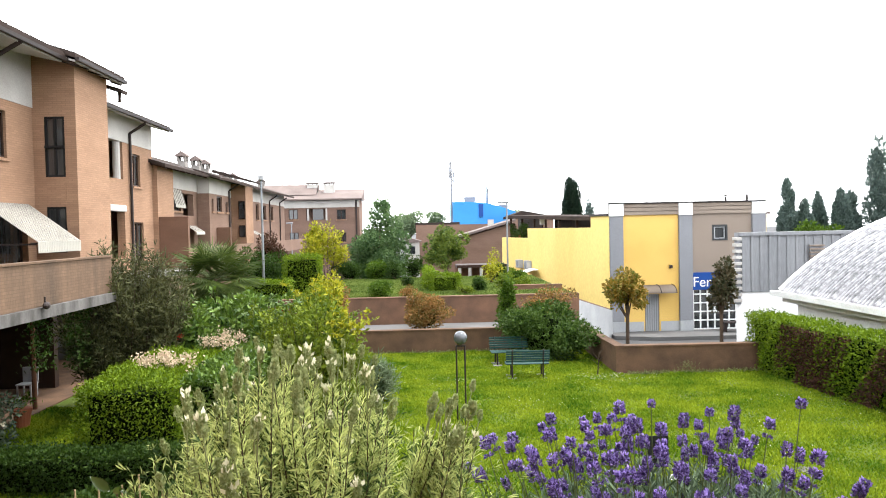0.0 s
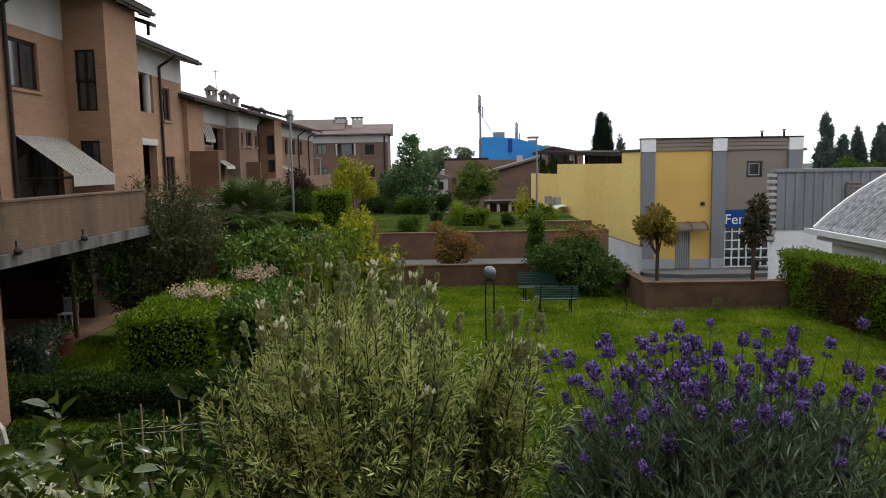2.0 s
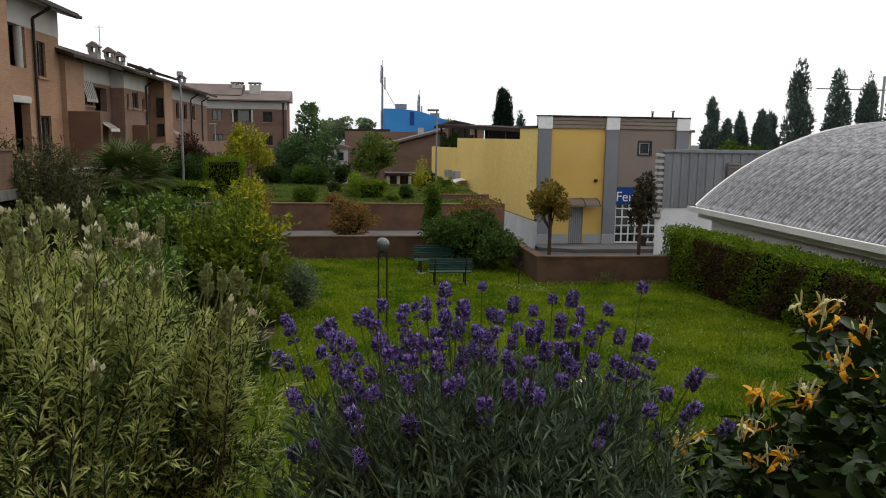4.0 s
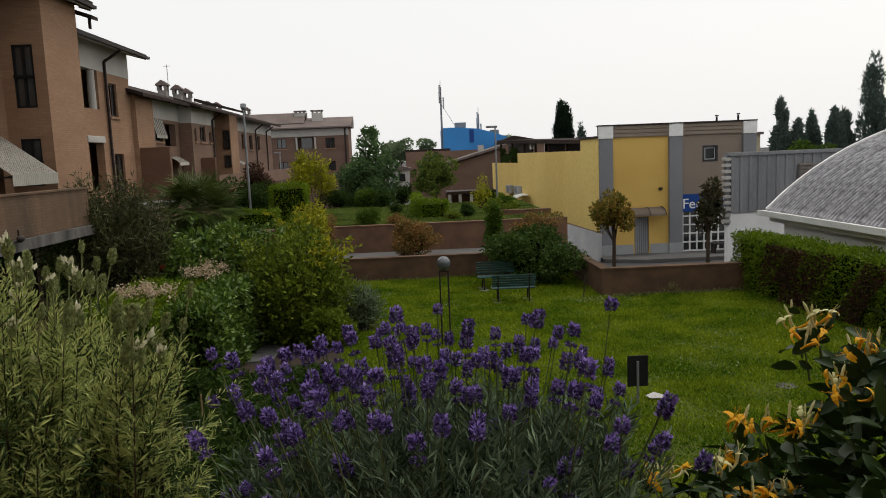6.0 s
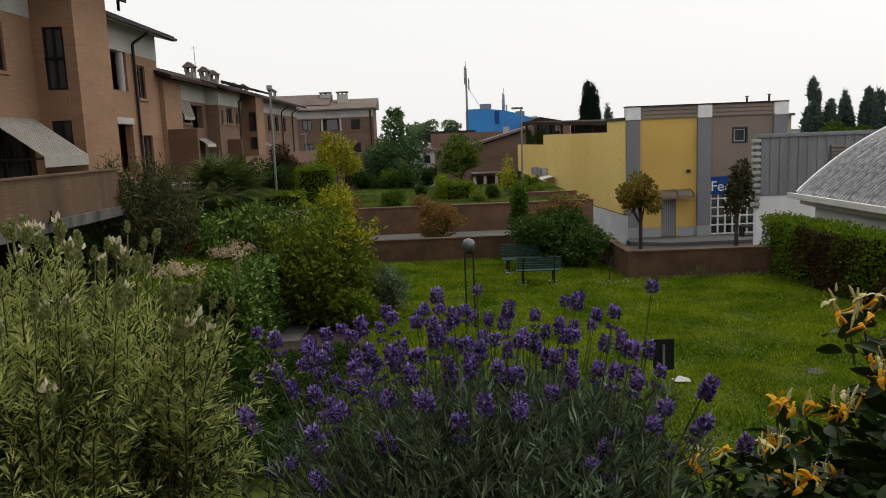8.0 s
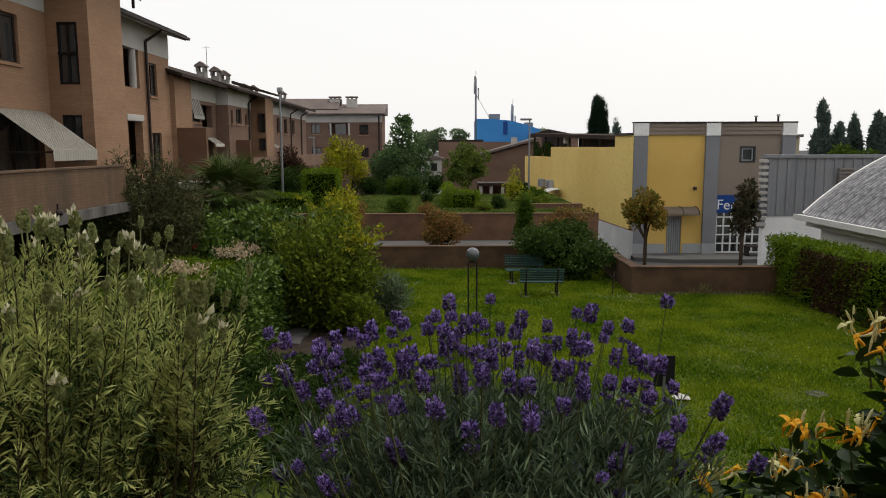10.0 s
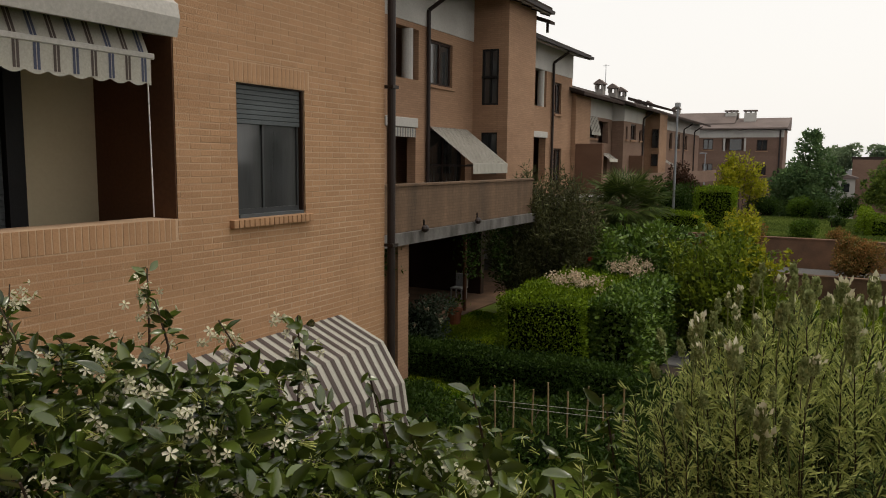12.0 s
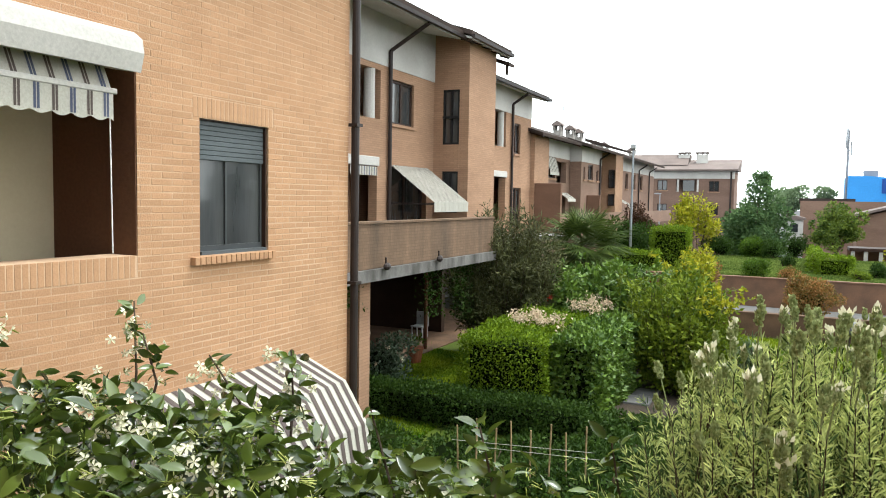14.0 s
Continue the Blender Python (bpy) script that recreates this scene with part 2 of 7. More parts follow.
    "bark": mat("bark", (0.085, 0.06, 0.042), (0.05, 0.036, 0.026), 0.95, 4, 40, bump=0.6, stretch=(1, 1, 0.3)),
    # near-black fill that stands for the shade inside bushes and hedges
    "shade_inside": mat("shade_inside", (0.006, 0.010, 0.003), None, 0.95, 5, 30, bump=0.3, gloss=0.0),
    "leaf_hedge": leaf_mat("leaf_hedge", (0.03, 0.066, 0.003), (0.19, 0.275, 0.012)),
    "leaf_dark": leaf_mat("leaf_dark", (0.012, 0.03, 0.006), (0.05, 0.09, 0.012)),
    "leaf_rose": leaf_mat("leaf_rose", (0.022, 0.042, 0.022), (0.115, 0.16, 0.10), 0.4, 0.2, 0.3),
    "leaf_oleander": leaf_mat("leaf_oleander", (0.016, 0.021, 0.008), (0.14, 0.145, 0.058), 0.5, 0.25, 0.15),
    "leaf_tuft": leaf_mat("leaf_tuft", (0.07, 0.105, 0.05), (0.24, 0.30, 0.18), 0.7),
    "leaf_pair": leaf_mat("leaf_pair", (0.025, 0.06, 0.016), (0.19, 0.24, 0.035), patch=0.9, patch_size=0.9),
    "grass_far": leaf_mat("grass_far", (0.045, 0.08, 0.016), (0.18, 0.225, 0.05), 0.7, 0.3, 0.05, 1.5, 0.5),
    "leaf_wallbush": leaf_mat("leaf_wallbush", (0.012, 0.032, 0.007), (0.085, 0.14, 0.025), patch=0.9, patch_size=1.1),
    "leaf_edge": leaf_mat("leaf_edge", (0.018, 0.046, 0.005), (0.2, 0.25, 0.02), patch=0.95, patch_size=1.5),
    "leaf_creeper": leaf_mat("leaf_creeper", (0.014, 0.044, 0.008), (0.16, 0.25, 0.034), 0.4, 0.2, 0.3, patch=0.8, patch_size=1.6),
    "leaf_palm": leaf_mat("leaf_palm", (0.02, 0.042, 0.008), (0.10, 0.135, 0.03), 0.45, 0.25, 0.2),
    # leaf green paled so that haze over distant trees is in the colour
    "leaf_haze": leaf_mat("leaf_haze", (0.10, 0.145, 0.075), (0.23, 0.30, 0.16)),
    "leaf_mid": leaf_mat("leaf_mid", (0.022, 0.055, 0.005), (0.10, 0.165, 0.014)),
    "leaf_light": leaf_mat("leaf_light", (0.035, 0.07, 0.006), (0.20, 0.255, 0.02)),
    "leaf_yellow": leaf_mat("leaf_yellow", (0.12, 0.16, 0.008), (0.42, 0.38, 0.02)),
    "leaf_orange": leaf_mat("leaf_orange", (0.05, 0.075, 0.015), (0.33, 0.15, 0.05), patch=0.9, patch_size=2.2),
    "leaf_street": leaf_mat("leaf_street", (0.05, 0.09, 0.014), (0.30, 0.17, 0.03), patch=0.9, patch_size=1.6),
    "leaf_street_dark": leaf_mat("leaf_street_dark", (0.018, 0.032, 0.012), (0.085, 0.062, 0.035), patch=0.8, patch_size=1.6),
    "leaf_maroon": leaf_mat("leaf_maroon", (0.03, 0.022, 0.011), (0.10, 0.045, 0.03)),
    "leaf_cypress": leaf_mat("leaf_cypress", (0.006, 0.016, 0.009), (0.018, 0.034, 0.018)),
    # bluish grey green, haze over the far row is put into it
    "leaf_far": leaf_mat("leaf_far", (0.055, 0.08, 0.072), (0.13, 0.175, 0.145)),
    "leaf_olive": leaf_mat("leaf_olive", (0.05, 0.06, 0.02), (0.24, 0.25, 0.095)),
    # young shoot tips, also brightened to stand for light on the bush's outside
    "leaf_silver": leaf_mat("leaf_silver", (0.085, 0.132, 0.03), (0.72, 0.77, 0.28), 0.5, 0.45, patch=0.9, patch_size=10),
    "leaf_lavender": leaf_mat("leaf_lavender", (0.011, 0.028, 0.013), (0.22, 0.31, 0.18), 0.55, 0.2, 0.25),
    "leaf_glossy": leaf_mat("leaf_glossy", (0.006, 0.02, 0.003), (0.122, 0.17, 0.023), 0.25, 0.22, 0.8),
    "leaf_honey": leaf_mat("leaf_honey", (0.007, 0.02, 0.004), (0.03, 0.058, 0.010), 0.4, 0.12, 0.15),
    "petal_violet": leaf_mat("petal_violet", (0.03, 0.019, 0.075), (0.145, 0.098, 0.285), 0.7),
    "petal_white": leaf_mat("petal_white", (0.66, 0.64, 0.42), (0.82, 0.80, 0.66), 0.6),
    "petal_pink": leaf_mat("petal_pink", (0.44, 0.32, 0.21), (0.60, 0.51, 0.38), 0.8),
    "petal_yellow": leaf_mat("petal_yellow", (0.74, 0.33, 0.01), (0.85, 0.53, 0.04), 0.5),
    "petal_cream": leaf_mat("petal_cream", (0.60, 0.58, 0.25), (0.78, 0.76, 0.46), 0.5),
    "petal_red": leaf_mat("petal_red", (0.30, 0.02, 0.015), (0.50, 0.05, 0.03), 0.5),
    "stem_pale": mat("stem_pale", (0.22, 0.25, 0.10), (0.15, 0.17, 0.07), 0.7, 5, 40, bump=0.1),
    "stem": mat("stem", (0.10, 0.13, 0.045), (0.06, 0.075, 0.03), 0.7, 5, 40, bump=0.1),
    "twig": mat("twig", (0.06, 0.042, 0.028), (0.04, 0.028, 0.02), 0.9, 5, 60, bump=0.3),
    "grass": leaf_mat("grass", (0.034, 0.098, 0.0035), (0.245, 0.305, 0.016), 0.7, 0.3, 0.05, 1.9, 0.75),
}


# ---- building blocks ----
def thing(name, base, label, category, group="", kind=""):
    ob = new(name)
    ob.location = base
    ob.empty_display_size = 0.2
    return tagged(ob, label, category, group, kind)


def mesh_of(bm, name):
    me = bpy.data.meshes.new(name)
    bmesh.ops.recalc_face_normals(bm, faces=bm.faces)
    bm.to_mesh(me)
    bm.free()
    return me


def part(name, bm, material, parent=None, label="", local=False, smooth=False):
    """Links a bmesh as one mesh object. Its coordinates are the world's, or with local those of the thing."""
    me = bm if isinstance(bm, bpy.types.Mesh) else mesh_of(bm, name)
    if not me.materials:
        me.materials.append(M[material])
    if smooth:
        me.polygons.foreach_set("use_smooth", [True] * len(me.polygons))
    ob = new(name, me)
    if parent:
        ob.parent = parent
        if not local:
            off, p = Vector(), parent
            while p:
                if p.type == "EMPTY":
                    off += Vector(p.location)
                p = p.parent
            if parent.type == "EMPTY":
                ob.matrix_parent_inverse = Matrix.Translation(-off)
    if label:
        tagged(ob, label)
    return ob


def bx(bm, x0, y0, z0, x1, y1, z1, bevel=0.0, m=None):
    vs = bmesh.ops.create_cube(bm, size=1, matrix=Matrix.Translation(((x0 + x1) / 2, (y0 + y1) / 2, (z0 + z1) / 2)) @ Matrix.Diagonal((abs(x1 - x0), abs(y1 - y0), abs(z1 - z0), 1)))["verts"]
    if bevel:
        es = list({e for v in vs for e in v.link_edges})
        r = bmesh.ops.bevel(bm, geom=es, offset=bevel, segments=1, affect="EDGES")
        vs = list({v for f in r["faces"] for v in f.verts} | {v for v in vs if v.is_valid})
    if m:
        bmesh.ops.transform(bm, matrix=m, verts=vs)
    return bm


def box(*a, **k):
    return bx(bmesh.new(), *a, **k)


def rod(bm, p, q, r0, r1=None, seg=8):
    p, q = Vector(p), Vector(q)
    d = q - p
    m = Matrix.Translation((p + q) / 2) @ d.to_track_quat("Z", "Y").to_matrix().to_4x4()
    bmesh.ops.create_cone(bm, cap_ends=True, segments=seg, radius1=r0, radius2=r0 if r1 is None else r1, depth=d.length, matrix=m)
    return bm


def prism(pts, h0, h1, axis="z"):
    """A prism over a polygon: pts in the two other axes, in order."""
    bm = bmesh.new()
    put = {"z": lambda a, b, h: (a, b, h), "y": lambda a, b, h: (a, h, b), "x": lambda a, b, h: (h, a, b)}[axis]
    lo, hi = [bm.verts.new(put(a, b, h0)) for a, b in pts], [bm.verts.new(put(a, b, h1)) for a, b in pts]
    bm.faces.new(lo), bm.faces.new(hi[::-1])
    for i in range(len(pts)):
        k = (i + 1) % len(pts)
        bm.faces.new((lo[i], lo[k], hi[k], hi[i]))
    return bm


def wall_with_holes(fixed, axis, thick, a0, a1, z0, z1, holes):
    """A wall in the plane axis = fixed, from fixed to fixed + thick, with holes (a0, a1, z0, z1) right through it: one closed skin."""
    bm = bmesh.new()
    ca = sorted({a0, a1, *[h[0] for h in holes], *[h[1] for h in holes]})
    cz = sorted({z0, z1, *[h[2] for h in holes], *[h[3] for h in holes]})
    grid = {}

    def corner(i, k, side):
        if (i, k, side) not in grid:
            d = fixed + side * thick
            grid[i, k, side] = bm.verts.new((d, ca[i], cz[k]) if axis == "x" else (ca[i], d, cz[k]))
        return grid[i, k, side]

    def solid(i, k):
        if not (0 <= i < len(ca) - 1 and 0 <= k < len(cz) - 1):
            return False
        ma, mz = (ca[i] + ca[i + 1]) / 2, (cz[k] + cz[k + 1]) / 2
        return not any(h[0] < ma < h[1] and h[2] < mz < h[3] for h in holes)

    for i in range(len(ca) - 1):
        for k in range(len(cz) - 1):
            if not solid(i, k):
                continue
            for side in (0, 1):
                bm.faces.new([corner(i, k, side), corner(i + 1, k, side), corner(i + 1, k + 1, side), corner(i, k + 1, side)])
            for di, dk, p, q in ((-1, 0, (i, k), (i, k + 1)), (1, 0, (i + 1, k), (i + 1, k + 1)), (0, -1, (i, k), (i + 1, k)), (0, 1, (i, k + 1), (i + 1, k + 1))):
                if not solid(i + di, k + dk):
                    bm.faces.new([corner(*p, 0), corner(*q, 0), corner(*q, 1), corner(*p, 1)])
    return bm




def leaves(name, pts, size, aspect=0.5, up=0.3, fold=0.15, out=None, seed=1, spread=0.35):
    """A mesh of small folded leaves at pts. up: how much they lift; out: a direction for each leaf to lean to."""
    g = np.random.default_rng(seed)
    n = len(pts)
    d = g.normal(size=(n, 3))
    d[:, 2] += up
    if out is not None:
        d += out * 1.6
    d /= np.linalg.norm(d, axis=1)[:, None]
    s = g.normal(size=(n, 3))
    s -= d * (s * d).sum(1)[:, None]
    s /= np.linalg.norm(s, axis=1)[:, None]
    w = np.cross(d, s)
    L = (size * (1 + spread * g.uniform(-1, 1, n)))[:, None]
    B = np.asarray(pts)
    v = np.empty((n, 4, 3))
    v[:, 0] = B
    v[:, 1] = B + d * L * 0.45 + s * L * aspect * 0.5 + w * L * fold
    v[:, 2] = B + d * L
    v[:, 3] = B + d * L * 0.45 - s * L * aspect * 0.5 + w * L * fold
    return raw(name, v.reshape(-1, 3), np.arange(n * 4).reshape(n, 4)[:, [0, 1, 2, 0, 2, 3]].reshape(-1, 3))


def raw(name, v, f, flat=False):
    """A mesh out of arrays of corners and of faces with one and the same number of corners."""
    v, f = np.asarray(v, dtype=np.float32), np.asarray(f, dtype=np.int32)
    me = bpy.data.meshes.new(name)
    me.vertices.add(len(v))
    me.vertices.foreach_set("co", v.ravel())
    me.loops.add(f.size)
    me.loops.foreach_set("vertex_index", f.ravel())
    me.polygons.add(len(f))
    me.polygons.foreach_set("loop_start", np.arange(len(f), dtype=np.int32) * f.shape[1])
    me.update(calc_edges=True)
    me.validate()
    if flat:
        me.polygons.foreach_set("use_smooth", [False] * len(me.polygons))
    return me


def in_box(n, x0, y0, z0, x1, y1, z1, shell=0.12, seed=1, ragged=0.05):
    """Points in the outer shell of a box (sides and top), with their outward directions."""
    g = np.random.default_rng(seed)
    lx, ly, lz = x1 - x0, y1 - y0, z1 - z0
    area = np.array([ly * lz, ly * lz, lx * lz, lx * lz, lx * ly])
    which = g.choice(5, n, p=area / area.sum())
    u, v, dep = g.uniform(0, 1, n), g.uniform(0, 1, n), g.uniform(0, 1, n) ** 1.5 * shell - g.exponential(ragged * 0.5, n)
    p, o = np.zeros((n, 3)), np.zeros((n, 3))
    for k in range(5):
        m = which == k
        if k < 2:
            p[m] = np.stack([np.where(k == 0, x0 + dep[m], x1 - dep[m]), y0 + u[m] * ly, z0 + v[m] * lz], 1)
            o[m, 0] = -1 if k == 0 else 1
        elif k < 4:
            p[m] = np.stack([x0 + u[m] * lx, np.where(k == 2, y0 + dep[m], y1 - dep[m]), z0 + v[m] * lz], 1)
            o[m, 1] = -1 if k == 2 else 1
        else:
            p[m] = np.stack([x0 + u[m] * lx, y0 + v[m] * ly, z1 - dep[m]], 1)
            o[m, 2] = 1
    return p, o


def in_blobs(n, blobs, seed=1, inner=0.55):
    """Points near the skin of several overlapping lumps (x, y, z, rx, ry, rz)."""
    g = np.random.default_rng(seed)
    b = np.array(blobs, dtype=float)
    w = b[:, 3] * b[:, 4] * b[:, 5]
    k = g.choice(len(b), n, p=w ** 0.7 / (w ** 0.7).sum())
    d = g.normal(size=(n, 3))
    d /= np.linalg.norm(d, axis=1)[:, None]
    r = inner + (1.05 - inner) * g.uniform(0, 1, n) ** 0.5
    return b[k, :3] + d * b[k, 3:] * r[:, None], d


# ---- ground, terraces, road ----
LAWN = 0.2


def setting(name, bm, material, label, smooth=False):
    return tagged(part(name, bm, material, smooth=smooth), label, kind="structure")


setting("ground", prism([(-700, -400), (700, -400), (700, 900), (-700, 900)], -1.6, -1.3), "road", "dark worn asphalt ground that reaches the horizon")
setting("terrace_lower", prism([(-16, -8), (40, -8), (40, 23.5), (7.0, 23.5), (7.0, 28.5), (-16, 28.5)], -1.29, LAWN), "grass_bed", "mown lawn bed with clover and bare patches")
setting("terrace_strip", prism([(-16, 28.75), (7.6, 28.75), (7.6, 33), (-16, 33)], -1.29, 0.7), "pavement", "grey paved strip between two low brick walls")
setting("terrace_upper", prism([(-16, 33.25), (7.6, 33.25), (7.6, 47), (-16, 47)], -1.29, 1.8), "grass_bed", "upper lawn behind the reddish retaining wall")
setting("planting_bed", prism([(-3.6, 12.0), (-1.2, 12.0), (-0.9, 17.0), (-0.75, 21.0), (-1.4, 25.0), (-4.4, 28.4), (-6.0, 28.4), (-6.0, 20.0)], LAWN - 0.02, LAWN + 0.012), "soil", "dark soil of the planting bed under the bushes")
setting("pavement", prism([(11.0, 40.0), (13.0, 39.2), (24, 39.2), (24, 41.5), (11.0, 41.5)], -1.29, -1.1), "pavement", "grey pavement with kerb along the yellow shop building")


def garden_wall(name, x0, y0, x1, y1, z0, z1, material, label, thick=0.25):
    """A low rendered wall with a thin coping."""
    d = Vector((x1 - x0, y1 - y0, 0))
    n = Vector((-d.y, d.x, 0)).normalized() * thick
    t = thing(name, ((x0 + x1) / 2, (y0 + y1) / 2, z0), label, "garden wall", kind="structure")
    q = [(x0, y0), (x1, y1), (x1 + n.x, y1 + n.y), (x0 + n.x, y0 + n.y)]
    part("wall_body", prism(q, z0, z1 - 0.05), material, t)
    e, u = n.normalized() * 0.03, d.normalized() * 0.0
    c = [(x0 - e.x, y0 - e.y), (x1 - e.x, y1 - e.y), (x1 + n.x + e.x, y1 + n.y + e.y), (x0 + n.x + e.x, y0 + n.y + e.y)]
    part("coping", prism(c, z1 - 0.05, z1), material, t)
    return t


garden_wall("garden_wall", -4.5, 28.5, 6.9, 28.5, LAWN - 0.3, 1.05, "wall_brown", "low brown rendered wall behind the lawn")
garden_wall("garden_wall", 6.9, 28.5, 6.95, 23.6, LAWN - 0.3, 1.05, "wall_brown", "low brown rendered wall returning towards the lawn", -0.25)
garden_wall("garden_wall", 6.95, 23.6, 11.6, 23.5, LAWN - 0.3, 1.05, "wall_brown", "low brown rendered wall beside the street")
garden_wall("garden_wall", -9, 33.0, 7.6, 33.0, 0.4, 1.87, "wall_red", "reddish rendered retaining wall with weathered stains")
garden_wall("garden_wall", 5.0, 36.0, 7.45, 36.0, 0.4, 2.05, "wall_red", "short reddish wall with a step beside the yellow building")
t = thing("ramp_wall", (9.3, 38.5, -1.3), "pale grey concrete wall falling along the ramp", "ramp wall", kind="structure")
bm = bmesh.new()
lo = [(7.8, 36.0, -1.3), (10.9, 41.0, -1.3), (10.9, 41.0, 0.16), (7.8, 36.0, 1.35)]
vs = [bm.verts.new(p) for p in lo] + [bm.verts.new((p[0] + 0.2, p[1] - 0.12, p[2])) for p in lo]
bm.faces.new(vs[:4]), bm.faces.new(vs[4:][::-1])
for i in range(4):
    bm.faces.new((vs[i], vs[(i + 1) % 4], vs[4 + (i + 1) % 4], vs[4 + i]))
part("wall_body", bm, "grey_plinth", t)
part("rail", rod(bmesh.new(), (7.9, 35.95, 1.39), (11.0, 40.95, 0.2), 0.05), "brick_dark", t, "brown rail on top of the wall")


# ---- yellow shop building ----
shop = thing("shop_building", (15, 48, -1.3), "two-storey shop with yellow, taupe and grey rendered walls", "building")
YF = 41.5
win = [(16.91, 17.66, 3.87, 4.64)]
part("front_wall", wall_with_holes(YF, "y", 0.3, 11.3, 15.0, -1.3, 5.3, [(13.07, 13.87, -1.2, 0.94)]), "plaster_yellow", shop, "yellow rendered front wall")
part("front_wall", wall_with_holes(YF, "y", 0.3, 15.7, 19.75, -1.3, 5.3, win + [(15.74, 18.6, -1.08, 1.1)]), "plaster_taupe", shop, "taupe rendered front wall")
for x in (11.15, 14.97, 19.05):
    p = part("pilaster", box(x, YF - 0.18, -0.55, x + 0.73, YF + 0.02, 5.25, bevel=0.01), "grey_paint", shop, "grey pilaster with a white block on top")
    part("block", box(x - 0.02, YF - 0.22, 5.25, x + 0.75, YF + 0.02, 5.93, bevel=0.015), "white_paint", p, "white painted block")
    part("pilaster_base", box(x - 0.01, YF - 0.21, -1.12, x + 0.74, YF + 0.02, -0.55, bevel=0.01), "grey_plinth", p)
part("cornice", box(11.15, YF - 0.06, 5.3, 19.75, YF + 0.3, 5.93), "plaster_taupe", shop, "taupe grooved cornice band")
for x0, x1 in ((11.91, 14.94), (15.73, 19.02)):
    for k in range(3):
        part("cornice_board", box(x0, YF - 0.11 - 0.02 * k, 5.3 + 0.21 * k, x1, YF - 0.061, 5.3 + 0.21 * k + 0.185, bevel=0.01), "plaster_taupe", shop)
part("roof_edge", box(11.1, YF - 0.25, 5.93, 19.8, YF + 0.35, 5.99), "dark_metal", shop)
part("back_side", box(19.45, YF + 0.31, -1.3, 19.75, 62, 5.9), "plaster_taupe", shop)
for x0, x1 in ((11.88, 13.0), (13.95, 14.97)):
    part("plinth", box(x0, YF - 0.03, -1.12, x1, YF + 0.01, -0.57), "grey_plinth", shop)
d = part("door", box(13.07, YF + 0.08, -1.1, 13.87, YF + 0.14, 0.94), "grey_plinth", shop, "grey barred metal door")
for k in range(7):
    part("bar", box(13.1 + 0.12 * k, YF + 0.04, -1.08, 13.13 + 0.12 * k, YF + 0.078, 0.92), "grey_paint", d)
bm = bmesh.new()
N = 8
row = [[bm.verts.new((x, YF - 0.9 * math.sin(a * math.pi / 2 / N), 1.05 + 0.4 * math.cos(a * math.pi / 2 / N))) for a in range(N + 1)] for x in (12.78, 13.7, 14.55)]
for i in range(2):
    for k in range(N):
        bm.faces.new((row[i][k], row[i + 1][k], row[i + 1][k + 1], row[i][k + 1]))
bmesh.ops.solidify(bm, geom=bm.faces[:], thickness=0.02)
c = part("canopy", bm, "plaster_taupe", shop, "curved brownish canopy over the door")
for x in (12.78, 13.7, 14.55):
    bm = bmesh.new()
    for k in range(N):
        p = [(x, YF - 0.92 * math.sin(a * math.pi / 2 / N), 1.07 + 0.41 * math.cos(a * math.pi / 2 / N)) for a in (k, k + 1)]
        rod(bm, p[0], p[1], 0.02, seg=6)
    rod(bm, (x, YF, 1.05), (x, YF - 0.92, 1.07), 0.018, seg=6)
    part("canopy_rib", bm, "dark_metal", c)
w = part("window", box(16.91, YF + 0.14, 3.87, 17.66, YF + 0.17, 4.64), "glass_curtain", shop)
bm = bmesh.new()
for a in ((16.86, 3.82, 17.71, 3.89), (16.86, 4.6, 17.71, 4.69), (16.86, 3.89, 16.95, 4.6), (17.62, 3.89, 17.71, 4.6)):
    bx(bm, a[0], YF - 0.02, a[1], a[2], YF + 0.13, a[3])
part("window_frame", bm, "frame_grey", w)
bm = bmesh.new()
for a in ((16.99, 3.92, 17.58, 3.97), (16.99, 4.52, 17.58, 4.57), (16.99, 3.97, 17.04, 4.52), (17.53, 3.97, 17.58, 4.52)):
    bx(bm, a[0], YF + 0.05, a[1], a[2], YF + 0.09, a[3])
part("sash", bm, "grey_plinth", w)
g = part("shop_window", box(15.74, YF + 0.12, -1.08, 18.6, YF + 0.15, 1.1), "glass_dark", shop, "shop window behind a white grid")
for k in range(8):
    x = 15.74 + k * 0.4
    part("mullion", box(x, YF + 0.02, -1.08, x + 0.07, YF + 0.1, 1.1), "white_paint", g)
for k in range(5):
    z = -1.08 + k * 0.48
    part("transom", box(15.74, YF + 0.0, z, 18.6, YF + 0.06, z + 0.07), "white_paint", g)
for k in range(26):
    x, z = 15.83 + (k % 7) * 0.4, -1.0 + (k // 7) * 0.48
    part("goods_box", box(x, YF + 0.2, z, x + 0.2 + 0.08 * (k % 2), YF + 0.5, z + 0.16 + 0.05 * (k % 3)), ("terracotta", "grey_plinth", "shutter_grey")[k % 3], g)
sg = part("sign", box(15.62, YF - 0.1, 1.12, 18.62, YF - 0.04, 2.08, bevel=0.01), "sign_blue", shop, "blue shop sign with white writing")


def writing(text, size, place, material, parent, name="lettering"):
    cu = bpy.data.curves.new(name, "FONT")
    cu.body, cu.size, cu.extrude = text, size, 0.006
    ob = new("lettering_form", cu)
    me = bpy.data.meshes.new_from_object(ob.evaluated_get(bpy.context.evaluated_depsgraph_get()))
    bpy.data.objects.remove(ob)
    bpy.data.curves.remove(cu)
    me.transform(pose(*place, 90, 0, 0))
    return part(name, me, material, parent)


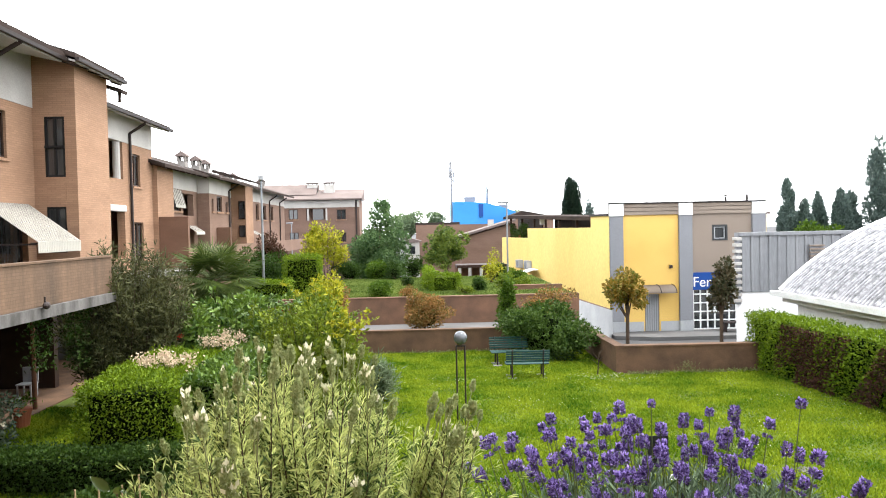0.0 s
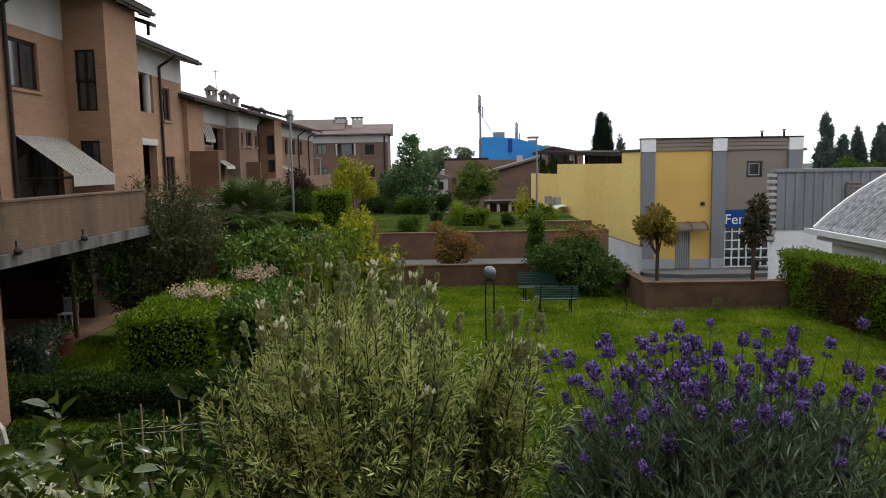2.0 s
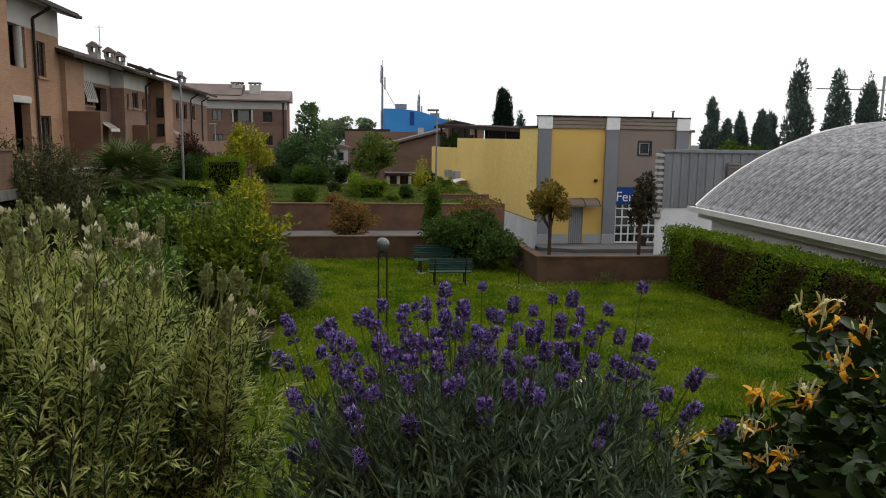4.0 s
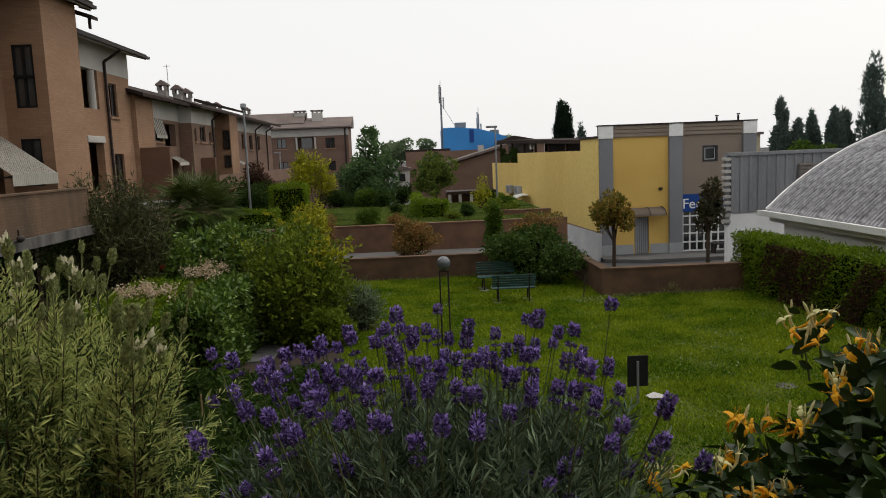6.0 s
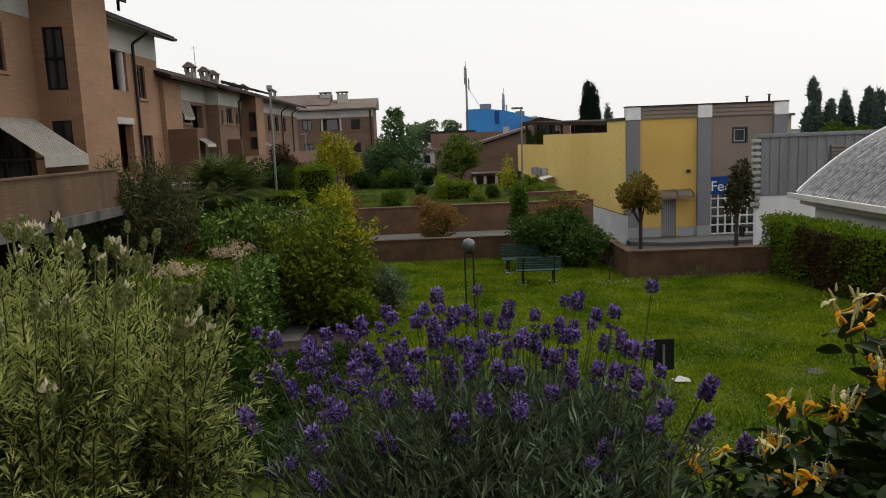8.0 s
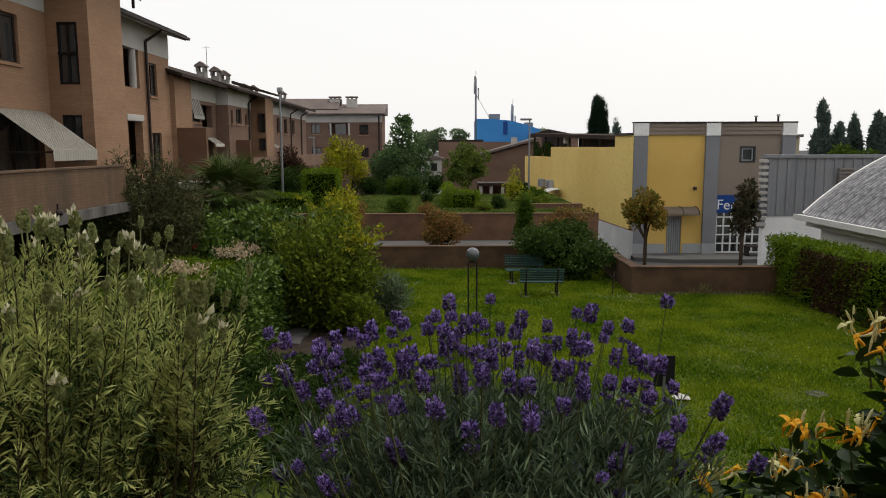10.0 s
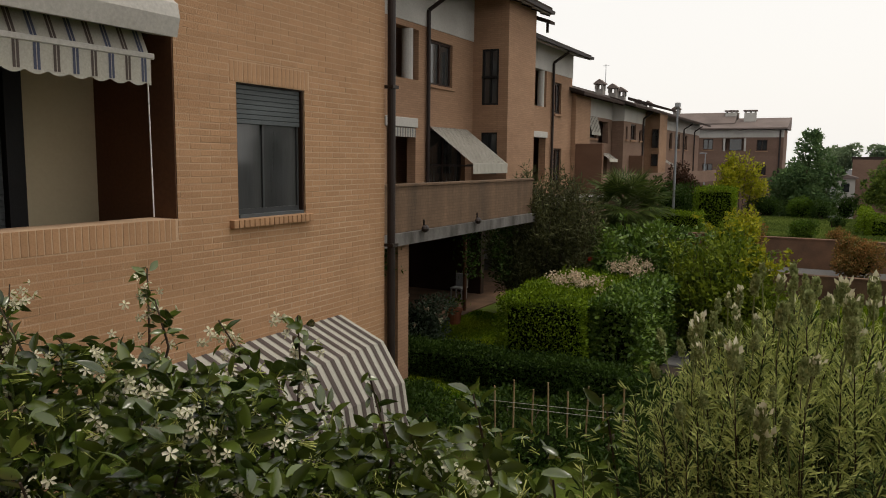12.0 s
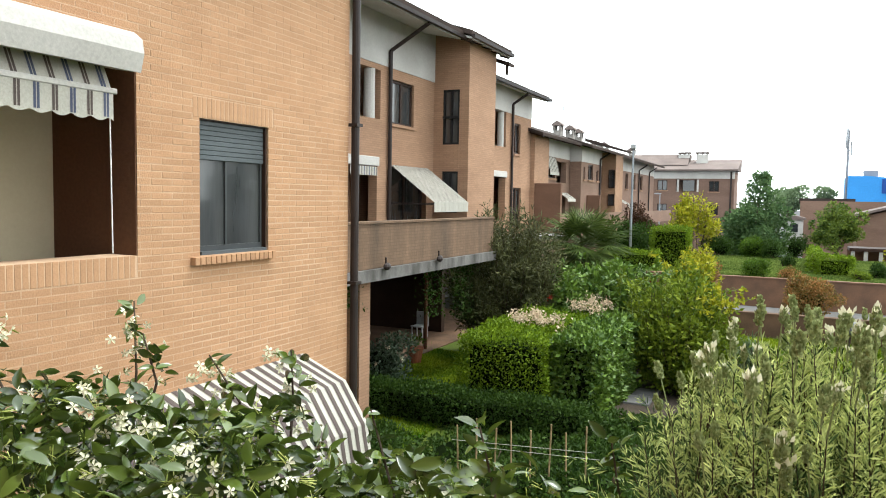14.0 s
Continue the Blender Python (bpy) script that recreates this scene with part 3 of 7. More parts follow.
writing("Fer", 0.78, (15.70, YF - 0.11, 1.3), "white_paint", sg)
for a in ((17.62, 1.72, 17.72, 2.02), (17.8, 1.72, 17.88, 2.02), (17.98, 1.72, 18.06, 2.02), (17.3, 1.3, 17.42, 1.62), (17.6, 1.28, 17.95, 1.36)):
    part("lettering_bar", box(a[0], YF - 0.115, a[1], a[2], YF - 0.1, a[3]), "white_paint", sg)
part("wall_lamp", box(14.42, YF - 0.16, 2.36, 14.6, YF, 2.52, bevel=0.02), "dark_metal", shop)
for x, h in ((17.8, 0.14), (19.0, 0.2)):
    bm = rod(bmesh.new(), (x, YF + 0.4, 5.9), (x, YF + 0.4, 6.1 + h), 0.06)
    rod(bm, (x, YF + 0.4, 6.12 + h), (x, YF + 0.4, 6.18 + h), 0.12, 0.08)
    part("flue", bm, "dark_metal", shop)
# long side wall, stepped down towards the back
sx0, sy0, sx1, sy1 = 11.15, 41.6, 7.55, 62.0


def along(f, off=0.0):
    d = Vector((sx1 - sx0, sy1 - sy0, 0))
    n = Vector((d.y, -d.x, 0)).normalized()
    return sx0 + d.x * f + n.x * off, sy0 + d.y * f + n.y * off


def side_piece(f0, f1, z0, z1, off=0.0, thick=0.3):
    a, b, c2, e = along(f0, off), along(f1, off), along(f1, off + thick), along(f0, off + thick)
    return prism([a, b, c2, e], z0, z1)


# side wall colour is raised in place of light falling on it
part("side_wall", side_piece(0, 0.12, -1.3, 5.3), "plaster_yellow_lit", shop, "smooth pale yellow side wall, colour raised as if lit, faint streaks")
part("side_wall", side_piece(0.12, 0.68, -1.3, 4.66), "plaster_yellow_lit", shop, "smooth pale yellow side wall, colour raised as if lit, faint streaks")
part("side_wall", side_piece(0.68, 1.0, -1.3, 3.95), "plaster_yellow_lit", shop, "yellow rendered side wall, lower end")
part("side_eave", side_piece(0.0, 0.12, 5.3, 5.42, -0.1, 0.6), "dark_metal", shop)
part("roof", prism([(11.3, 41.8), (19.4, 41.8), (19.4, 62), (8.3, 62)], 3.6, 3.8), "roof_dark", shop, "flat dark roof terrace")
def sloped_slab(f0, f1, z0, z1, thick, o0, o1):
    """A slab over the terrace that rises from the front to the back."""
    bm = bmesh.new()
    q = [(*along(f0, o0), z0), (*along(f1, o0), z1), (*along(f1, o1), z1), (*along(f0, o1), z0)]
    lo = [bm.verts.new(p) for p in q]
    hi = [bm.verts.new((p[0], p[1], p[2] + thick)) for p in q]
    bm.faces.new(lo), bm.faces.new(hi[::-1])
    for i in range(4):
        bm.faces.new((lo[i], lo[(i + 1) % 4], hi[(i + 1) % 4], hi[i]))
    return bm


pg = part("pergola_roof", sloped_slab(0.13, 1.0, 5.06, 5.5, 0.24, 0.45, 5.0), "roof_dark", shop, "dark brown pergola roof over the terrace")
for f in (0.16, 0.3, 0.45, 0.58, 0.7, 0.84, 0.98):
    x, y = along(f, 0.6)
    part("post", box(x, y, 3.8, x + 0.15, y + 0.15, 5.08 + 0.4 * f), "frame_brown", pg)
part("screen", sloped_slab(0.13, 0.72, 4.4, 4.4, 0.9, 2.4, 2.5), "frame_brown", pg)
part("screen", sloped_slab(0.72, 1.0, 3.9, 3.9, 1.7, 1.4, 1.5), "frame_brown", pg)
part("roof_box", box(9.6, 55.0, 4.9, 9.95, 55.5, 5.35, bevel=0.02), "white_paint", shop)
tp = thing("terrace_plants", (8.9, 59, 3.8), "dark green potted plants on the roof terrace", "plant")
part("pot", rod(bmesh.new(), (*along(0.86, 0.75), 3.8), (*along(0.86, 0.75), 4.1), 0.2, 0.26, seg=12), "terracotta", tp)
g0 = np.random.default_rng(4)
ff = g0.uniform(0.74, 0.97, 2600)
pp_ = np.array([along(q, 0.7) for q in ff]) + g0.normal(size=(2600, 2)) * 0.12
part("foliage", leaves("foliage", np.stack([pp_[:, 0], pp_[:, 1], 3.85 + g0.uniform(0, 1, 2600) ** 0.8 * (0.9 + 0.35 * np.sin(ff * 40))], 1), 0.14, 0.5, 0.3, 0.12, None, 5), "leaf_dark", tp)
for f in (0.64, 0.735):
    p = part("air_conditioner", box(0, 0, 0, 0.35, 0.8, 0.6, bevel=0.02), "grey_plinth", shop, "greyish white outdoor air-conditioning unit")
    x, y = along(f, -0.36)
    p.matrix_basis = Matrix.Translation((x, y, 1.72)) @ Matrix.Rotation(radians(10.0), 4, "Z")
    q = part("fan_grille", rod(bmesh.new(), (-0.012, 0.35, 0.31), (0.0, 0.35, 0.31), 0.24, seg=20), "grey_paint", p, local=True)


# ---- grey clad shed ----
shed = thing("clad_shed", (20, 36, -1.3), "grey corrugated metal shed over a white wall", "shed")
SY = 33.0
part("white_wall", box(14.65, SY, -1.3, 34, SY + 0.3, 1.75), "white_paint", shed)
part("cladding_back", box(14.75, SY - 0.05, 1.72, 34, SY + 0.3, 4.2), "metal_clad", shed)
for k in range(48):
    x = 14.75 + k * 0.4
    part("cladding_rib", box(x, SY - 0.1, 1.75, x + 0.1, SY - 0.052, 4.2, bevel=0.015), "metal_clad", shed)
part("top_flashing", box(14.6, SY - 0.16, 4.2, 34, SY + 0.32, 4.34), "metal_clad", shed)
for k in range(11):
    part("edge_tooth", box(14.45, SY - 0.14, 1.3 + k * 0.27, 14.74, SY + 0.2, 1.44 + k * 0.27, bevel=0.01), "plaster_white", shed)
part("edge_post", box(14.55, SY - 0.06, 1.2, 14.72, SY + 0.2, 4.2), "grey_paint", shed)
v = part("vent", box(17.72, SY - 0.2, 3.06, 18.3, SY - 0.1, 3.76), "grey_paint", shed, "louvred vent")
for k in range(5):
    part("slat", box(17.68, SY - 0.28, 3.08 + k * 0.15, 18.34, SY - 0.19, 3.15 + k * 0.15), "plaster_taupe", v)

# ---- vaulted hall ----
hall = thing("vaulted_hall", (19, 12, 0), "white hall under a weathered corrugated barrel roof", "hall")
HX0, HX1, HZ, HY0, HY1 = 12.7, 27.1, 2.5, -6.0, 25.2
hr = ((HX1 - HX0) / 2) ** 2
hs = 2.93
HR = (hr + hs * hs) / (2 * hs)
hcx, hcz = (HX0 + HX1) / 2, HZ + hs - HR
half = math.asin((HX1 - HX0) / 2 / HR)
part("side_wall", box(13.15, HY0, -1.0, 13.4, HY1 - 0.3, 2.5), "white_paint", hall)
part("end_wall", prism([(13.2, -1.0), (26.4, -1.0), (26.4, 2.4), *[(hcx + (HR - 0.25) * math.sin(a), hcz + (HR - 0.25) * math.cos(a)) for a in np.linspace(half * 0.9, -half * 0.9, 15)], (13.2, 2.45)], HY1 - 0.35, HY1 - 0.1, "y"), "white_paint", hall)
gt = part("gutter", prism([(12.40, 2.33), (12.72, 2.29), (12.74, 2.47), (12.38, 2.51)], HY0, HY1 + 0.15, "y"), "white_paint", hall, "white eaves gutter")
part("fascia", prism([(12.78, 2.12), (13.2, 2.02), (13.2, 2.4), (12.8, 2.44)], HY0, HY1 + 0.1, "y"), "white_paint", gt)
arc_out = [(hcx + (HR + 0.075) * math.sin(a), hcz + (HR + 0.075) * math.cos(a)) for a in np.linspace(-half, half, 25)]
arc_in = [(hcx + (HR - 0.02) * math.sin(a), hcz + (HR - 0.02) * math.cos(a)) for a in np.linspace(half, -half, 25)]
bm = prism(arc_out + arc_in, HY1 + 0.01, HY1 + 0.11, "y")
part("verge", bm, "white_paint", hall, "white edge trim of the barrel roof")
ROWS, SHEET = 7, 1.038


def roof_sheet_mesh(row):
    a0, a1 = -half + 2 * half * row / ROWS, -half + 2 * half * (row + 1) / ROWS
    na, ny = 7, 49
    a = np.linspace(a0 - 0.012, a1 + 0.004, na)
    y = np.linspace(0, SHEET, ny)
    lift = np.linspace(0.014, 0.0, na) if row < ROWS / 2 else np.linspace(0.0, 0.014, na)
    seam = np.where((y < 0.05) | (y > SHEET - 0.03), -0.075, 0.0)
    r = HR + lift[:, None] + (0.05 * np.sin(y / 0.173 * 2 * math.pi) + seam)[None]
    v = np.stack([hcx + r * np.sin(a)[:, None], np.broadcast_to(y, r.shape), hcz + r * np.cos(a)[:, None]], 2).reshape(-1, 3)
    i = np.arange((na - 1) * ny).reshape(na - 1, ny)[:, :-1].ravel()
    return raw("roof_sheet", v, np.stack([i, i + 1, i + ny + 1, i + ny], 1))


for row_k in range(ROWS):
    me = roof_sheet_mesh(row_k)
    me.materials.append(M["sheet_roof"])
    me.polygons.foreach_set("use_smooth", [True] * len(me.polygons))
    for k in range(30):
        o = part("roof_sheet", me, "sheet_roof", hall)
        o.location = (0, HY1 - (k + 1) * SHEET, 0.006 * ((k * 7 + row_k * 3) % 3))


# ---- near brick house ----
house = thing("brick_house", (-9, 4, 0.2), "three-storey ochre brick house with a loggia and striped awnings", "house")
WX = -5.0
LOG = (2.2, 5.66, 4.2, 5.95)
WIN = (6.45, 7.53, 4.15, 5.53)
part("wall", wall_with_holes(WX, "x", -0.35, -6.0, 9.2, LAWN - 0.1, 9.4, [LOG, WIN]), "mortar", house, "ochre brick wall with pale joints")
part("end_wall", box(-14, 8.9, LAWN, WX - 0.351, 9.2, 9.4), "brick_light", house)
part("roof", prism([(-14, 9.9), (-4.2, 9.35), (-4.2, 9.5), (-14, 10.1)], -6.2, 9.9, "y"), "roof_dark", house, "dark eaves")
# loggia
part("loggia_back", box(-6.3, 2.0, 3.2, -6.12, 5.85, 6.1), "plaster_cream", house, "cream loggia wall")
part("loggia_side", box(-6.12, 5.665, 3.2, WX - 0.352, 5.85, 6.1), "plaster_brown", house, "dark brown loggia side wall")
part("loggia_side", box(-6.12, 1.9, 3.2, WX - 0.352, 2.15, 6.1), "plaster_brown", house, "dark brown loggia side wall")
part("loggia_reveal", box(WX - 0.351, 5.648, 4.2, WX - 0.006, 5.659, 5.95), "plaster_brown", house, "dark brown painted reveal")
part("loggia_floor", box(-6.12, 2.15, 3.1, WX - 0.352, 5.66, 3.2), "concrete", house)
part("loggia_ceiling", box(-6.12, 2.15, 6.0, WX - 0.352, 5.66, 6.1), "plaster_white", house)
rs = part("roller_shutter", box(-6.118, 3.72, 3.2, -6.1, 4.7, 5.75), "shutter_grey", house, "lowered grey-blue roller shutter")
for k in range(46):
    part("slat", box(-6.099, 3.73, 3.22 + 0.055 * k, -6.085, 4.69, 3.268 + 0.055 * k, bevel=0.004), "shutter_grey", rs)
part("shutter_rail", box(-6.118, 4.705, 3.2, -6.03, 4.87, 5.8), "black", house, "dark frame beside the shutter")
part("shutter_rail", box(-6.118, 3.6, 3.2, -6.05, 3.715, 5.8), "plaster_cream", house)
ab = part("awning_box", prism([(-5.05, 5.85), (-4.72, 5.80), (-4.68, 5.96), (-4.70, 6.08), (-4.80, 6.15), (-5.05, 6.18)], 2.0, 5.46, "y"), "plaster_white", house, "cream metal awning box")


def striped(name, y0, y1, pts, parent, pitch=0.16, scallop=0.0, label=""):
    """Striped cloth over the polyline pts (x, z), in strips along y: wide pale ones between pairs of thin dark or blue lines."""
    root = part(name, bmesh_strip(y0, y1, pts, 0.0, scallop), "canvas_white", parent, label)
    k, y = 0, y0 + 0.03
    while y + pitch * 0.4 < y1:
        for o in (0.0, pitch * 0.19):
            part("stripe", bmesh_strip(y + o, y + o + pitch * 0.14, pts, 0.003, 0.0), ("canvas_dark", "canvas_blue")[k % 2], root)
        y += pitch
        k += 1
    return root


def bmesh_strip(y0, y1, pts, lift, scallop):
    bm = bmesh.new()
    n = max(1, int((y1 - y0) / 0.02)) if scallop else 1
    cols = []
    for i in range(n + 1):
        y = y0 + (y1 - y0) * i / n
        col = []
        for q, (x, z) in enumerate(pts):
            dz = scallop * abs(math.sin(y * math.pi / 0.18)) if scallop and q == len(pts) - 1 else 0.0
            col.append((x + lift, y, z + lift - dz))
        cols.append([bm.verts.new(c) for c in col])
    for i in range(n):
        for q in range(len(pts) - 1):
            bm.faces.new((cols[i][q], cols[i + 1][q], cols[i + 1][q + 1], cols[i][q + 1]))
    return bm


aw = striped("awning_cloth", 2.1, 5.27, [(-4.95, 5.84), (-4.86, 5.635)], ab, 0.16, 0, "pale canvas with dark grey and blue stripes")
vl = striped("valance", 2.1, 5.27, [(-4.84, 5.625), (-4.84, 5.40)], ab, 0.16, 0.03, "scalloped striped valance")
part("awning_bar", box(-4.87, 2.05, 5.60, -4.83, 5.31, 5.65, bevel=0.008), "plaster_white", ab)
part("awning_cord", rod(bmesh.new(), (-4.86, 5.25, 5.41), (-4.97, 5.36, 4.24), 0.006), "white_paint", ab)
# window
w = part("window", box(-5.11, WIN[0], WIN[2], -5.09, WIN[1], WIN[3]), "glass_curtain", house, "grey window with a partly lowered shutter")
bm = bmesh.new()
for a in ((WIN[0] + 0.03, WIN[2] + 0.036, WIN[1] - 0.03, WIN[2] + 0.09), (WIN[0] + 0.03, WIN[2] + 0.09, WIN[0] + 0.06, WIN[3] - 0.35), (WIN[1] - 0.06, WIN[2] + 0.09, WIN[1] - 0.03, WIN[3] - 0.35), (WIN[0] + 0.45, WIN[2] + 0.09, WIN[0] + 0.475, WIN[3] - 0.35)):
    bx(bm, -5.088, a[0], a[1], -5.07, a[2], a[3])
part("window_frame", bm, "frame_grey", w, "dark grey aluminium frame")
for k in range(8):
    part("shutter_slat", box(-5.068, WIN[0] + 0.026, WIN[3] - 0.06 - 0.05 * k, -5.052, WIN[1] - 0.026, WIN[3] - 0.013 - 0.05 * k, bevel=0.005), "shutter_grey", w)
for k, y in enumerate((WIN[0] + 0.004, WIN[1] - 0.026)):
    part("guide", box(-5.085, y, WIN[2], -5.02, y + 0.022, WIN[3]), "frame_brown", w)
part("head_rail", box(-5.085, WIN[0] + 0.027, WIN[3] - 0.012, -5.02, WIN[1] - 0.027, WIN[3]), "frame_brown", w)
part("inner_sill", box(-5.086, WIN[0] + 0.027, WIN[2] + 0.002, -5.0, WIN[1] - 0.027, WIN[2] + 0.035), "shutter_grey", w)
for k in range(17):
    y = 6.32 + k * 0.0755
    part("sill_brick", box(-5.1, y, 4.06, -4.93, y + 0.065, 4.142, bevel=0.004), "brick_light", w)
dp = part("downpipe", rod(bmesh.new(), (-4.93, 9.26, LAWN), (-4.93, 9.26, 9.3), 0.055, seg=14), "dark_metal", house, "dark brown metal downpipe")
for z in (1.5, 3.6, 5.7, 7.8):
    part("pipe_clip", box(-5.0, 9.19, z, -4.86, 9.33, z + 0.04), "dark_metal", dp)
# lower dome awning


def dome_mesh(y0, y1, lift):
    """Quarter-round cloth from the wall outwards."""
    bm = bmesh.new()
    prof = [(-5.0 + 1.02 * math.sin(radians(a)) + lift, 1.62 + 1.22 * math.cos(radians(a)) + lift) for a in (0, 38, 66, 90)]
    a, b = [bm.verts.new((x, y0, z)) for x, z in prof], [bm.verts.new((x, y1, z)) for x, z in prof]
    for i in range(3):
        bm.faces.new((a[i], b[i], b[i + 1], a[i + 1]))
    return bm


da = part("dome_awning", dome_mesh(4.6, 8.2, 0.0), "canvas_white", house, "round-fronted pale awning with dark stripes")
for k in range(23):
    y = 4.65 + k * 0.155
    part("stripe", dome_mesh(y, y + 0.07, 0.005), "canvas_dark", da)
bm = bmesh.new()
c0 = bm.verts.new((-5.0, 8.2, 1.62))
arc = [bm.verts.new((-5.0 + 1.02 * math.sin(radians(a)), 8.2, 1.62 + 1.22 * math.cos(radians(a)))) for a in (0, 38, 66, 90)]
for i in range(3):
    bm.faces.new((c0, arc[i], arc[i + 1]))
part("dome_side", bm, "canvas_white", da)
part("dome_valance", box(-3.985, 4.6, 1.42, -3.975, 8.2, 1.62), "canvas_white", da)

# ---- terraced row behind ----


def window_in(parent, axis, fixed, a0, a1, z0, z1, deep=0.16, frame_m="frame_brown", sill=True, glass="glass_curtain"):
    """A recessed window with frame and sill in a wall facing +x (axis x) or -y (axis y)."""
    def b(p0, p1, q0, q1, r0, r1):
        return box(p0, q0, r0, p1, q1, r1) if axis == "x" else box(q0, -p1, r0, q1, -p0, r1)
    f = fixed if axis == "x" else -fixed
    w = part("window", b(f - deep, f - deep + 0.03, a0, a1, z0, z1), glass, parent)
    bm = bmesh.new()
    mid = (a0 + a1) / 2
    for q in ((a0, a1, z0, z0 + 0.07), (a0, a1, z1 - 0.07, z1), (a0, a0 + 0.07, z0 + 0.07, z1 - 0.07), (a1 - 0.07, a1, z0 + 0.07, z1 - 0.07), (mid - 0.04, mid + 0.04, z0 + 0.07, z1 - 0.07)):
        if axis == "x":
            bx(bm, f - deep + 0.031, q[0], q[2], f - deep + 0.08, q[1], q[3])
        else:
            bx(bm, q[0], -(f - deep + 0.08), q[2], q[1], -(f - deep + 0.031), q[3])
    part("window_frame", bm, frame_m, w)
    if sill:
        part("window_sill", b(f - 0.05, f + 0.07, a0 - 0.08, a1 + 0.08, z0 - 0.09, z0 - 0.003), "brick_wall", w)
    return w


row = thing("terraced_house", (-13, 22, 0.2), "ochre brick terraced house with white band under dark eaves", "house")
RX = -11.0
holes = [(19.0, 20.35, 7.1, 8.55), (21.05, 22.5, 7.05, 8.4), (18.6, 20.2, 3.3, 5.7), (20.95, 23.5, 3.3, 5.75)]
part("wall", wall_with_holes(RX, "x", -0.3, 9.2, 24.0, 3.2, 8.72, holes), "brick_wall", row, "ochre brick wall")
part("white_band", box(RX - 0.3, 9.2, 8.72, RX + 0.02, 24.0, 10.35), "plaster_white", row, "white band under the eaves")
part("slab_back", box(RX - 3.3, 19.601, 3.1, -9.2, 33.9, 3.3), "concrete", row)
# porch wall set deep and coloured very dark in place of shade
part("wall_lower", wall_with_holes(RX - 3.0, "x", -0.3, 9.2, 34.0, LAWN, 3.1, [(14, 16, LAWN, 2.6), (18, 20, LAWN, 2.6), (22, 23.2, 1.0, 2.6)]), "frame_brown", row, "porch wall coloured dark brown to stand for the porch's shade")
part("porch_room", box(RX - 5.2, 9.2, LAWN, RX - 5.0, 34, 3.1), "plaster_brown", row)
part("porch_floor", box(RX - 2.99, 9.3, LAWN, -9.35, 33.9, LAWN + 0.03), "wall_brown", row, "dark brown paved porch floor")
for y in (15.6, 17.4, 20.8):
    part("porch_post", rod(bmesh.new(), (-9.6, y, LAWN + 0.03), (-9.6, y, 3.14), 0.06, seg=10), "plaster_brown", row)
# dark partitions added to keep light out of the porch
for y in (9.25, 18.6, 23.6):
    part("porch_partition", box(RX - 2.999, y, LAWN, -10.4, y + 0.25, 3.09), "frame_brown", row)
part("inner_wall", box(RX - 1.2, 9.2, 3.2, RX - 1.1, 24, 9.4), "brick_wall", row)
part("inner_floor", box(RX - 1.1, 9.2, 6.1, RX - 0.301, 24, 6.3), "plaster_brown", row)
window_in(row, "x", RX, 21.05, 22.5, 7.05, 8.4)
window_in(row, "x", RX, 20.95, 23.5, 3.3, 5.75, 0.25, sill=False)
part("column", rod(bmesh.new(), (RX - 0.15, 19.95, 7.1), (RX - 0.15, 19.95, 8.55), 0.17, seg=16), "plaster_white", row, "round white loggia column")
part("lintel", box(RX - 0.32, 18.5, 5.7, RX + 0.06, 20.25, 5.98, bevel=0.02), "plaster_white", row, "white lintel")
v2 = striped("valance", 18.65, 20.15, [(RX + 0.04, 5.68), (RX + 0.04, 5.42)], row, 0.14, 0.0, "short striped valance")
bm = rod(bmesh.new(), (RX + 0.09, 20.8, 3.3), (RX + 0.09, 20.8, 9.2), 0.06, seg=12)
rod(bm, (RX + 0.09, 20.8, 9.2), (RX + 1.38, 20.8, 9.93), 0.06, seg=12)
part("downpipe", bm, "dark_metal", row)
# eaves with rafters
ev = part("eave", prism([(RX - 3, 11.0), (RX + 1.4, 9.98), (RX + 1.4, 10.2), (RX - 3, 11.3)], 9.3, 19.2, "y"), "roof_dark", row, "dark overhanging tiled eaves")
part("gutter", prism([(RX + 1.36, 9.93), (RX + 1.47, 9.93), (RX + 1.49, 10.03), (RX + 1.34, 10.03)], 9.3, 24.0, "y"), "dark_metal", row, "dark metal gutter")
part("soffit", prism([(RX + 0.03, 10.2), (RX + 1.33, 9.9), (RX + 1.33, 9.975), (RX + 0.03, 10.275)], 9.35, 23.15, "y"), "plaster_white", row, "pale boarded soffit")
part("eave", prism([(RX - 3, 11.0), (RX + 1.4, 9.98), (RX + 1.4, 10.2), (RX - 3, 11.3)], 19.2, 24.0, "y"), "roof_dark", row)
# sloping terrace awning
bm = bmesh.new()
bm.faces.new([bm.verts.new(p) for p in ((RX + 0.05, 20.95, 5.78), (RX + 0.05, 23.5, 5.78), (RX + 1.55, 23.5, 4.66), (RX + 1.55, 20.95, 4.66))])
sl = part("sloping_awning", bm, "canvas_white", row, "pale sloping awning with thin stripes")
for k in range(25):
    y = 20.97 + k * 0.1
    part("stripe", raw("stripe", [(RX + 0.05, y, 5.786), (RX + 0.05, y + 0.035, 5.786), (RX + 1.55, y + 0.035, 4.666), (RX + 1.55, y, 4.666)], [(0, 1, 2, 3)]), "canvas_dark", sl)
for k in range(26):
    y = 20.95 + k * 0.098
    part("scallop", box(RX + 1.55, y, 4.36, RX + 1.562, y + 0.09, 4.672, bevel=0.004), "canvas_white", sl)
for y in (20.98, 23.46):
    part("awning_arm", rod(bmesh.new(), (RX + 0.1, y, 4.6), (RX + 1.5, y, 4.6), 0.025), "dark_metal", sl)
# terrace with parapet over the dark porch
